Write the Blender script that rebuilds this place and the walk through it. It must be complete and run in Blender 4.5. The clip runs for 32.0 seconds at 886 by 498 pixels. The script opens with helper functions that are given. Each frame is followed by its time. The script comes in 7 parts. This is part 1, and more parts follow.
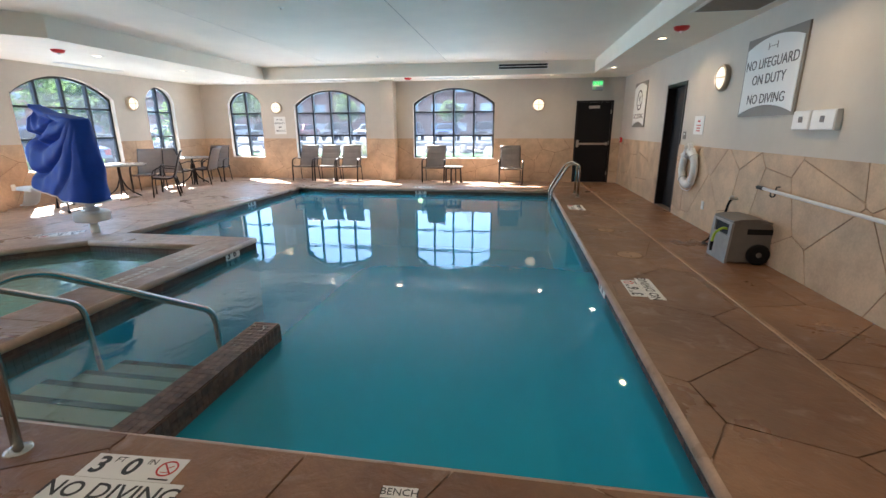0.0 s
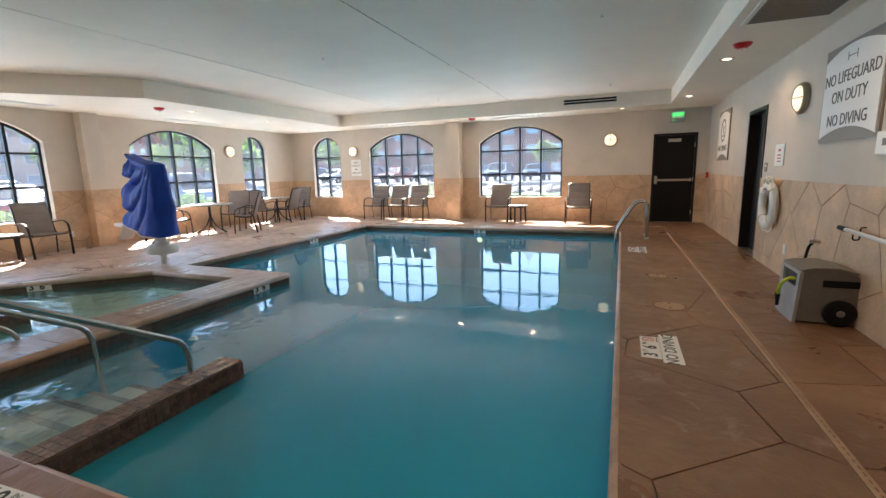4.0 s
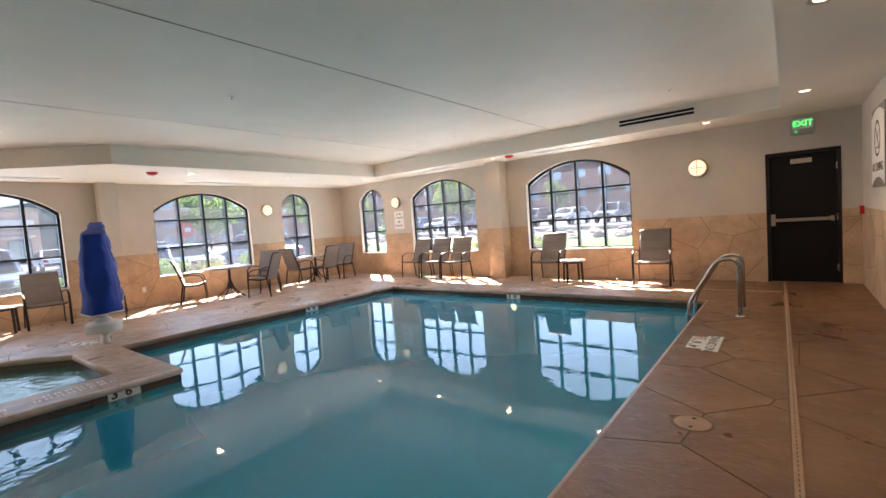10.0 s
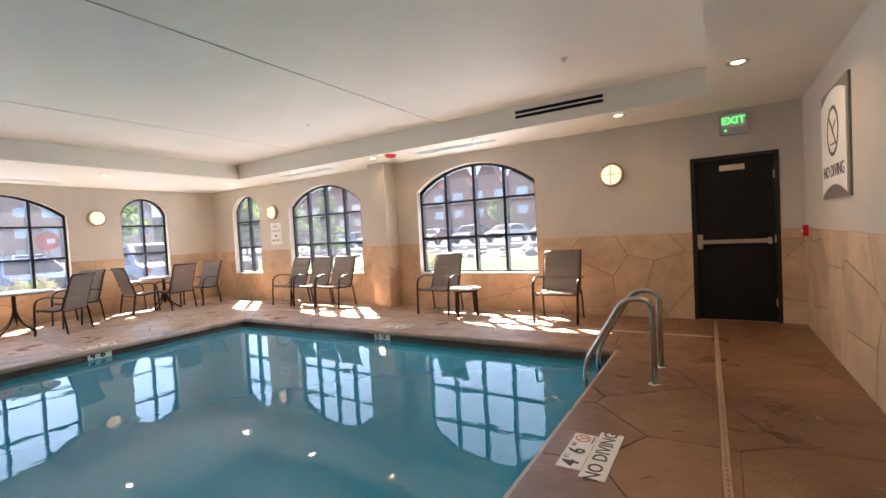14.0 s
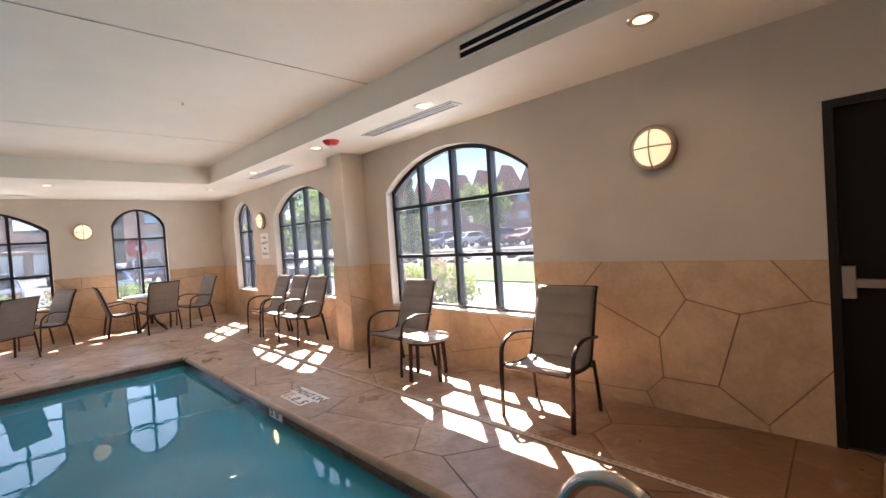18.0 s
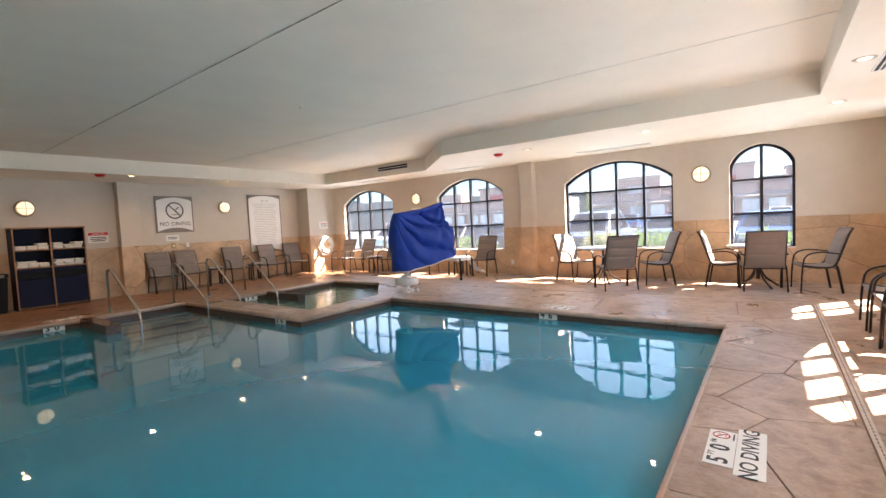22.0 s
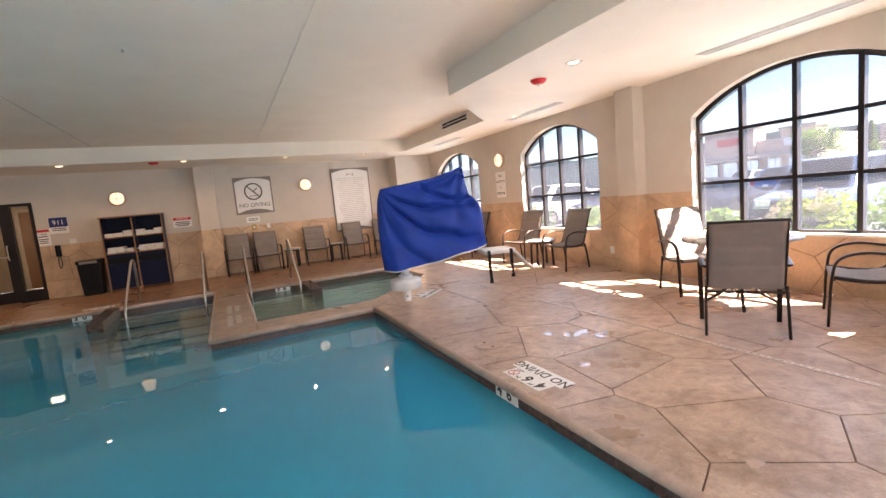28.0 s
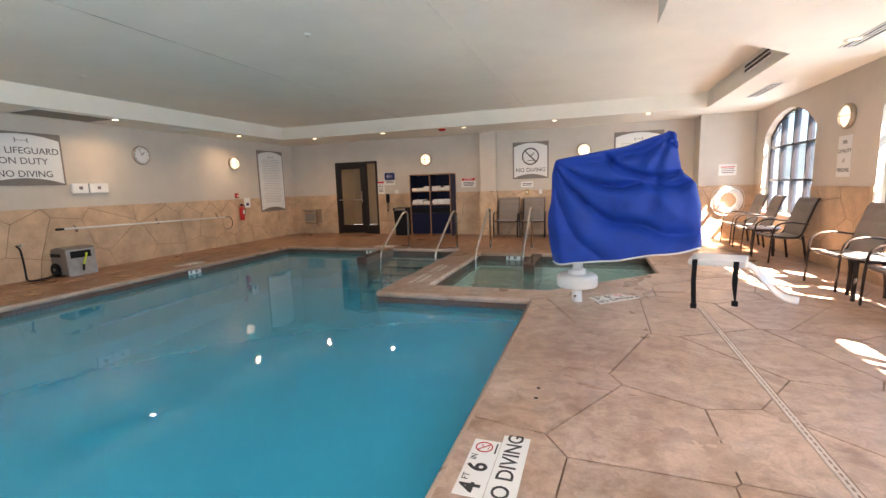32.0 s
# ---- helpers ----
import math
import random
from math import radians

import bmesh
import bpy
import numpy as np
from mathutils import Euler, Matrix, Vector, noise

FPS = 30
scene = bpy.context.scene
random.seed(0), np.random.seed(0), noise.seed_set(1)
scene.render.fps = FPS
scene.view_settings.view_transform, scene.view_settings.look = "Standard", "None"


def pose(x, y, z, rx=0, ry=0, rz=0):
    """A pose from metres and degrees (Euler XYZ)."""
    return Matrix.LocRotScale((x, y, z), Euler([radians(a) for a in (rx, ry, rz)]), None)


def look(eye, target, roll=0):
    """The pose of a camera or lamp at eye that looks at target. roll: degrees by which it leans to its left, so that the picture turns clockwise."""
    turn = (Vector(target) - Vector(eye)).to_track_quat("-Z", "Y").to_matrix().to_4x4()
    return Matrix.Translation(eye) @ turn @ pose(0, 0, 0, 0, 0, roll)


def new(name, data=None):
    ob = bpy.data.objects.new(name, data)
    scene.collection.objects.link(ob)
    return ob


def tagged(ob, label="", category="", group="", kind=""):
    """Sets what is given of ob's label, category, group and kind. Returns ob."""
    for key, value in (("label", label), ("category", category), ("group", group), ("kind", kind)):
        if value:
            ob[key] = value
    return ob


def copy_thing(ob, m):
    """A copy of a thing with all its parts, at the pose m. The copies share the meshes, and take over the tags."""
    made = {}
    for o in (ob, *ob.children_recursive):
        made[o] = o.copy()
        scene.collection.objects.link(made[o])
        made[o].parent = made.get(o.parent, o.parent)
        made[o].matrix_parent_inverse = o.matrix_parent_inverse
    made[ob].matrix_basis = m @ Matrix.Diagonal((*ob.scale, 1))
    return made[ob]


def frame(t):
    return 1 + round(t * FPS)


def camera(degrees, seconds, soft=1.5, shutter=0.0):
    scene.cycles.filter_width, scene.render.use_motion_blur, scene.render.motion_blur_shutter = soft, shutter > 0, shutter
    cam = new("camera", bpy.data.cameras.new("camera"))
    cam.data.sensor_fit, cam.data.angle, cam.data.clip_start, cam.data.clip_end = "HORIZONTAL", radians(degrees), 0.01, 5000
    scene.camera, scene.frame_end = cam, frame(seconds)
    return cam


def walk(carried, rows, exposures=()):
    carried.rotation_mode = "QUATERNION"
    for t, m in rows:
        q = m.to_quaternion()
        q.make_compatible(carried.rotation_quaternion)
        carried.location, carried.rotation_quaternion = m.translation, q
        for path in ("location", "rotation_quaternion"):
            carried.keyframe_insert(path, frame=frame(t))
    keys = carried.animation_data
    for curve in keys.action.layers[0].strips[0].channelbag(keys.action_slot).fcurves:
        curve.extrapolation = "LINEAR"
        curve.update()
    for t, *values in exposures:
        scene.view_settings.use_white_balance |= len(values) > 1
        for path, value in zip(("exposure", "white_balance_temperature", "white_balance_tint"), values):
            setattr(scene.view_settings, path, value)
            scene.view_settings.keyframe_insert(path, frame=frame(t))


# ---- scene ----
cam = camera(89.9, 32.0)
METRES, EYE, TILT, LEAN, TURN = 8.0, 1.5, 0.0, 0.0, 8.2
PATH = [
    (0, (0.135, 0.18, 1.441), (-0.169, 2.086, 0.917), -0.2),
    (0.5, (0.108, 0.3, 1.45), (-0.236, 2.219, 1.004), -1.3),
    (1, (0.114, 0.391, 1.429), (-0.308, 2.306, 1.035), -1.7),
    (1.5, (0.3, 0.487, 1.39), (-0.301, 2.36, 1.027), -1.3),
    (2, (0.423, 0.511, 1.375), (-0.311, 2.339, 1.03), -0.3),
    (2.5, (0.551, 0.419, 1.4), (-0.248, 2.227, 1.094), -0.5),
    (3, (0.769, 0.449, 1.405), (-0.065, 2.241, 1.098), -0.9),
    (3.5, (0.975, 0.564, 1.373), (0.179, 2.364, 1.018), -1.2),
    (4, (1.014, 0.713, 1.373), (0.279, 2.541, 1.028), -1.4),
    (4.5, (1.087, 0.865, 1.397), (0.423, 2.725, 1.078), -2.1),
    (6.5, (1.696, 1.694, 1.399), (0.781, 3.457, 1.168), -2.9),
    (7, (1.836, 1.951, 1.409), (0.791, 3.644, 1.205), -3.5),
    (7.5, (1.88, 2.235, 1.412), (0.763, 3.886, 1.249), -3.9),
    (8, (1.98, 2.542, 1.416), (0.837, 4.178, 1.277), -3.8),
    (8.5, (2.026, 2.825, 1.423), (0.879, 4.458, 1.286), -3.8),
    (9, (1.996, 3.115, 1.412), (0.854, 4.751, 1.273), -4.0),
    (9.5, (2.011, 3.407, 1.399), (0.833, 5.018, 1.26), -3.8),
    (10, (2.008, 3.677, 1.406), (0.775, 5.247, 1.284), -4.1),
    (10.5, (1.93, 3.93, 1.405), (0.646, 5.461, 1.301), -4.5),
    (11, (1.937, 4.205, 1.365), (0.581, 5.671, 1.253), -4.6),
    (11.5, (1.951, 4.457, 1.346), (0.565, 5.894, 1.225), -4.4),
    (12, (1.889, 4.723, 1.36), (0.567, 6.219, 1.244), -4.0),
    (12.5, (1.908, 5.021, 1.352), (0.659, 6.58, 1.247), -3.9),
    (13, (1.946, 5.367, 1.352), (0.768, 6.98, 1.256), -3.6),
    (13.5, (1.911, 5.731, 1.329), (0.826, 7.409, 1.244), -3.1),
    (14, (1.972, 6.132, 1.325), (0.923, 7.833, 1.258), -3.1),
    (14.5, (2.003, 6.529, 1.34), (0.94, 8.223, 1.284), -3.7),
    (16.5, (2.072, 8.153, 1.429), (0.724, 9.63, 1.389), -5.2),
    (17, (2.077, 8.549, 1.464), (0.711, 10.01, 1.444), -4.7),
    (17.5, (2.018, 8.94, 1.466), (0.633, 10.382, 1.439), -4.0),
    (18, (2.019, 9.346, 1.468), (0.58, 10.735, 1.417), -3.9),
    (18.5, (1.919, 9.735, 1.424), (0.389, 11.021, 1.345), -2.9),
    (19, (1.861, 10.095, 1.399), (0.196, 11.199, 1.3), -2.9),
    (19.5, (1.762, 10.454, 1.386), (-0.059, 11.271, 1.258), -3.1),
    (20, (1.558, 10.759, 1.352), (-0.4, 11.14, 1.214), -3.2),
    (20.5, (1.428, 11.052, 1.338), (-0.555, 10.873, 1.15), -3.6),
    (21, (1.257, 11.228, 1.354), (-0.652, 10.66, 1.174), -3.9),
    (21.5, (1.033, 11.317, 1.364), (-0.742, 10.407, 1.223), -3.4),
    (22, (0.737, 11.464, 1.334), (-0.865, 10.272, 1.223), -2.8),
    (22.5, (0.377, 11.469, 1.324), (-1.091, 10.115, 1.218), -3.0),
    (23, (0.059, 11.456, 1.297), (-1.321, 10.011, 1.225), -2.7),
    (23.5, (-0.3, 11.502, 1.302), (-1.644, 10.021, 1.246), -2.6),
    (24, (-0.631, 11.486, 1.321), (-1.992, 10.022, 1.268), -2.6),
    (24.5, (-1.0, 11.503, 1.283), (-2.299, 9.987, 1.16), -2.6),
    (26.5, (-2.494, 11.547, 1.371), (-3.585, 9.889, 1.122), -5.5),
    (27, (-2.884, 11.576, 1.374), (-3.852, 9.84, 1.153), -5.5),
    (27.5, (-3.276, 11.535, 1.358), (-4.147, 9.749, 1.13), -5.5),
    (28, (-3.671, 11.445, 1.367), (-4.537, 9.656, 1.147), -5.4),
    (28.5, (-4.079, 11.423, 1.37), (-4.919, 9.624, 1.132), -4.7),
    (29, (-4.44, 11.303, 1.348), (-5.251, 9.489, 1.117), -4.0),
    (29.5, (-4.77, 11.278, 1.348), (-5.413, 9.397, 1.132), -4.0),
    (30, (-5.069, 11.228, 1.343), (-5.459, 9.282, 1.1), -3.8),
    (30.5, (-5.343, 11.088, 1.348), (-5.51, 9.11, 1.099), -3.3),
    (31, (-5.638, 11.038, 1.332), (-5.551, 9.058, 1.062), -2.9),
    (31.5, (-5.852, 10.929, 1.326), (-5.507, 8.982, 1.028), -2.1),
    (32, (-6.022, 10.754, 1.339), (-5.383, 8.879, 1.059), -1.8),
]
LIGHT = [(0, 4.45, 6150, 12), (4, 4.4, 6600, 14), (7, 4.3, 6850, 16), (11, 4.3, 7350, 22), (14, 4.35, 7450, 23), (18, 3.95, 7450, 24), (20, 3.88, 7050, 20), (22, 4.4, 7400, 23), (24, 4.4, 7800, 29), (28, 4.5, 7700, 28), (32, 4.72, 7200, 22)]
walk(cam, [(t, look(eye, target, roll)) for t, eye, target, roll in PATH], exposures=LIGHT)
LAMP_WATTS = 0.42
WINDOW_LIGHT = 0.46

# ---- world and sun ----
SUN_WAY = Vector((-0.695, 0.62, 1.0)).normalized()
world = bpy.data.worlds.new("sky")
scene.world = world
world.use_nodes = True
wn = world.node_tree
sky = wn.nodes.new("ShaderNodeTexSky")
sky.sky_type = "NISHITA"
sky.sun_disc = False
sky.sun_elevation = math.asin(SUN_WAY.z)
sky.sun_rotation = math.atan2(SUN_WAY.x, SUN_WAY.y)
sky.air_density, sky.dust_density, sky.ozone_density = 1.0, 0.3, 4.0
wn.links.new(sky.outputs[0], wn.nodes["Background"].inputs[0])
wn.nodes["Background"].inputs[1].default_value = 0.045

sun = new("sun", bpy.data.lights.new("sun", "SUN"))
sun.data.energy, sun.data.angle, sun.data.color = 4.4, radians(0.5), (1.0, 0.95, 0.86)
sun.matrix_world = look(SUN_WAY * 60, (0, 0, 0))


# ---- materials ----
def mat(name, base, rough=0.6, metal=0.0, vary=0.12, scale=6.0, fine=90.0, bump=0.0, rand=0.0, spec=0.5, coat=0.0, dark=None, emit=None, wet=0.1):
    """A surface with two scales of variation, optional tint by piece and fine relief."""
    m = bpy.data.materials.new(name)
    m.use_nodes = True
    nt = m.node_tree
    b = nt.nodes["Principled BSDF"]
    b.inputs["Roughness"].default_value, b.inputs["Metallic"].default_value = rough, metal
    b.inputs["Specular IOR Level"].default_value = spec
    if coat:
        b.inputs["Coat Weight"].default_value = coat
        b.inputs["Coat Roughness"].default_value = 0.15
    if emit:
        b.inputs["Emission Color"].default_value = (*emit[:3], 1)
        b.inputs["Emission Strength"].default_value = emit[3]
    b.inputs["Base Color"].default_value = (*base, 1)
    if vary or rand or bump:
        tc = nt.nodes.new("ShaderNodeTexCoord")
        geo = nt.nodes.new("ShaderNodeNewGeometry")
        n1 = nt.nodes.new("ShaderNodeTexNoise")
        n1.inputs["Scale"].default_value, n1.inputs["Detail"].default_value, n1.inputs["Roughness"].default_value = scale, 5, 0.65
        n2 = nt.nodes.new("ShaderNodeTexNoise")
        n2.inputs["Scale"].default_value, n2.inputs["Detail"].default_value = fine, 3
        nt.links.new(geo.outputs["Position"], n1.inputs[0])
        nt.links.new(geo.outputs["Position"], n2.inputs[0])
        mix = nt.nodes.new("ShaderNodeMix")
        mix.data_type = "RGBA"
        low = dark or tuple(c * (1 - 2.2 * vary) for c in base)
        mix.inputs[6].default_value = (*[max(c, 0.001) for c in low], 1)
        mix.inputs[7].default_value = (*[min(c * (1 + 0.7 * vary), 1) for c in base], 1)
        ramp = nt.nodes.new("ShaderNodeMapRange")
        ramp.inputs[1].default_value, ramp.inputs[2].default_value = 0.32, 0.66
        add = nt.nodes.new("ShaderNodeMath")
        add.operation = "MULTIPLY_ADD"
        add.inputs[1].default_value = 0.25
        nt.links.new(n2.outputs[0], add.inputs[0])
        sub = nt.nodes.new("ShaderNodeMath")
        sub.operation = "SUBTRACT"
        sub.inputs[1].default_value = 0.125
        nt.links.new(n1.outputs[0], sub.inputs[0])
        nt.links.new(sub.outputs[0], add.inputs[2])
        nt.links.new(add.outputs[0], ramp.inputs[0])
        nt.links.new(ramp.outputs[0], mix.inputs[0])
        out = mix.outputs[2]
        if rand:
            info = nt.nodes.new("ShaderNodeObjectInfo")
            hsv = nt.nodes.new("ShaderNodeHueSaturation")
            mr = nt.nodes.new("ShaderNodeMapRange")
            mr.inputs[3].default_value, mr.inputs[4].default_value = 1 - rand, 1 + rand
            nt.links.new(info.outputs["Random"], mr.inputs[0])
            nt.links.new(mr.outputs[0], hsv.inputs["Value"])
            nt.links.new(out, hsv.inputs["Color"])
            out = hsv.outputs[0]
        nt.links.new(out, b.inputs["Base Color"])
        rr = nt.nodes.new("ShaderNodeMapRange")
        rr.inputs[3].default_value, rr.inputs[4].default_value = max(rough - wet, 0.03), min(rough + wet, 1)
        nt.links.new(n1.outputs[0], rr.inputs[0])
        nt.links.new(rr.outputs[0], b.inputs["Roughness"])
        if bump:
            bp = nt.nodes.new("ShaderNodeBump")
            bp.inputs["Strength"].default_value, bp.inputs["Distance"].default_value = bump, 0.01
            nt.links.new(add.outputs[0], bp.inputs["Height"])
            nt.links.new(bp.outputs[0], b.inputs["Normal"])
    return m


def glass_mat(name, tint, gloss):
    """A pane with a faint mirror and a thin translucent veil that the sun lights, added to wash the view with haze."""
    m = bpy.data.materials.new(name)
    m.use_nodes = True
    nt = m.node_tree
    nt.nodes.remove(nt.nodes["Principled BSDF"])
    t, g = nt.nodes.new("ShaderNodeBsdfTransparent"), nt.nodes.new("ShaderNodeBsdfGlossy")
    t.inputs[0].default_value = (*tint, 1)
    g.inputs["Roughness"].default_value = 0.02
    # veil added to imitate haze and glare over the outdoors
    haze, veil = nt.nodes.new("ShaderNodeBsdfTranslucent"), nt.nodes.new("ShaderNodeMixShader")
    haze.inputs[0].default_value, veil.inputs[0].default_value = (0.8, 0.85, 1.0, 1), 0.010
    nt.links.new(t.outputs[0], veil.inputs[1])
    nt.links.new(haze.outputs[0], veil.inputs[2])
    mx = nt.nodes.new("ShaderNodeMixShader")
    mx.inputs[0].default_value = gloss
    nt.links.new(veil.outputs[0], mx.inputs[1])
    nt.links.new(g.outputs[0], mx.inputs[2])
    nt.links.new(mx.outputs[0], nt.nodes["Material Output"].inputs[0])
    return m


def water_mat(name, tint, ripple, size, milk, share, shallow=None):
    """Slightly cloudy water: light passes tinted or is scattered back, the surface mirrors by its Fresnel gloss, with soft ripples."""
    m = bpy.data.materials.new(name)
    m.use_nodes = True
    nt = m.node_tree
    nt.nodes.remove(nt.nodes["Principled BSDF"])
    t, g = nt.nodes.new("ShaderNodeBsdfTransparent"), nt.nodes.new("ShaderNodeBsdfGlossy")
    t.inputs[0].default_value = (*tint, 1)
    g.inputs["Roughness"].default_value = 0.0
    f = nt.nodes.new("ShaderNodeLayerWeight")
    f.inputs[0].default_value = 0.5
    power, gloss = nt.nodes.new("ShaderNodeMath"), nt.nodes.new("ShaderNodeMath")
    power.operation, gloss.operation = "POWER", "MULTIPLY_ADD"
    power.inputs[1].default_value, gloss.inputs[1].default_value, gloss.inputs[2].default_value = 4.6, 0.96, 0.03
    nt.links.new(f.outputs["Facing"], power.inputs[0])
    nt.links.new(power.outputs[0], gloss.inputs[0])
    geo = nt.nodes.new("ShaderNodeNewGeometry")
    n1, n2 = nt.nodes.new("ShaderNodeTexNoise"), nt.nodes.new("ShaderNodeTexNoise")
    n1.inputs["Scale"].default_value, n1.inputs["Detail"].default_value = size, 2
    n2.inputs["Scale"].default_value, n2.inputs["Detail"].default_value = size * 0.25, 1
    nt.links.new(geo.outputs["Position"], n1.inputs[0])
    nt.links.new(geo.outputs["Position"], n2.inputs[0])
    ml = nt.nodes.new("ShaderNodeMath")
    ml.operation = "MULTIPLY"
    nt.links.new(n1.outputs[0], ml.inputs[0])
    nt.links.new(n2.outputs[0], ml.inputs[1])
    bp = nt.nodes.new("ShaderNodeBump")
    bp.inputs["Strength"].default_value, bp.inputs["Distance"].default_value = 1.0, ripple
    nt.links.new(ml.outputs[0], bp.inputs["Height"])
    if shallow:  # taller ripples round the entry steps
        place, stir, tall = nt.nodes.new("ShaderNodeVectorMath"), nt.nodes.new("ShaderNodeMapRange"), nt.nodes.new("ShaderNodeMath")
        place.operation, tall.operation = "DISTANCE", "MULTIPLY"
        place.inputs[1].default_value = (-2.7, 2.6, -0.14)
        nt.links.new(geo.outputs["Position"], place.inputs[0])
        stir.interpolation_type = "SMOOTHSTEP"
        for i, v in enumerate((0.7, 2.6, 9.0, 1.0)):
            stir.inputs[i + 1].default_value = v
        nt.links.new(place.outputs["Value"], stir.inputs[0])
        nt.links.new(ml.outputs[0], tall.inputs[0])
        nt.links.new(stir.outputs[0], tall.inputs[1])
        nt.links.new(tall.outputs[0], bp.inputs["Height"])
    for n in (g, f):
        nt.links.new(bp.outputs[0], n.inputs["Normal"])
    cloud, both = nt.nodes.new("ShaderNodeBsdfDiffuse"), nt.nodes.new("ShaderNodeMixShader")
    cloud.inputs[0].default_value, both.inputs[0].default_value = (*milk, 1), share
    if shallow:  # clearer over the entry steps, where the water is shallow
        xyz = nt.nodes.new("ShaderNodeSeparateXYZ")
        nt.links.new(geo.outputs["Position"], xyz.inputs[0])
        mx2 = nt.nodes.new("ShaderNodeMath")
        mx2.operation = "MAXIMUM"
        for k, (axis, at, wide) in enumerate((("X", shallow[0], 0.25), ("Y", shallow[1], 1.8))):
            mr = nt.nodes.new("ShaderNodeMapRange")
            mr.interpolation_type = "SMOOTHSTEP"
            mr.inputs[1].default_value, mr.inputs[2].default_value = at - wide / 2, at + wide / 2
            mr.inputs[3].default_value, mr.inputs[4].default_value = 0.18, share
            nt.links.new(xyz.outputs[axis], mr.inputs[0])
            nt.links.new(mr.outputs[0], mx2.inputs[k])
        nt.links.new(mx2.outputs[0], both.inputs[0])
    nt.links.new(t.outputs[0], both.inputs[1])
    nt.links.new(cloud.outputs[0], both.inputs[2])
    mx = nt.nodes.new("ShaderNodeMixShader")
    nt.links.new(gloss.outputs[0], mx.inputs[0])
    nt.links.new(both.outputs[0], mx.inputs[1])
    nt.links.new(g.outputs[0], mx.inputs[2])
    nt.links.new(mx.outputs[0], nt.nodes["Material Output"].inputs[0])
    return m


def leaf_mat(name, front, back):
    """Leaves that let some of the sun through."""
    m = mat(name, front, 0.6, vary=0.3, scale=4, fine=20)
    nt = m.node_tree
    b = nt.nodes["Principled BSDF"]
    tl, mx = nt.nodes.new("ShaderNodeBsdfTranslucent"), nt.nodes.new("ShaderNodeMixShader")
    tl.inputs[0].default_value, mx.inputs[0].default_value = (*back, 1), 0.5
    nt.links.new(b.outputs[0], mx.inputs[1])
    nt.links.new(tl.outputs[0], mx.inputs[2])
    nt.links.new(mx.outputs[0], nt.nodes["Material Output"].inputs[0])
    return m


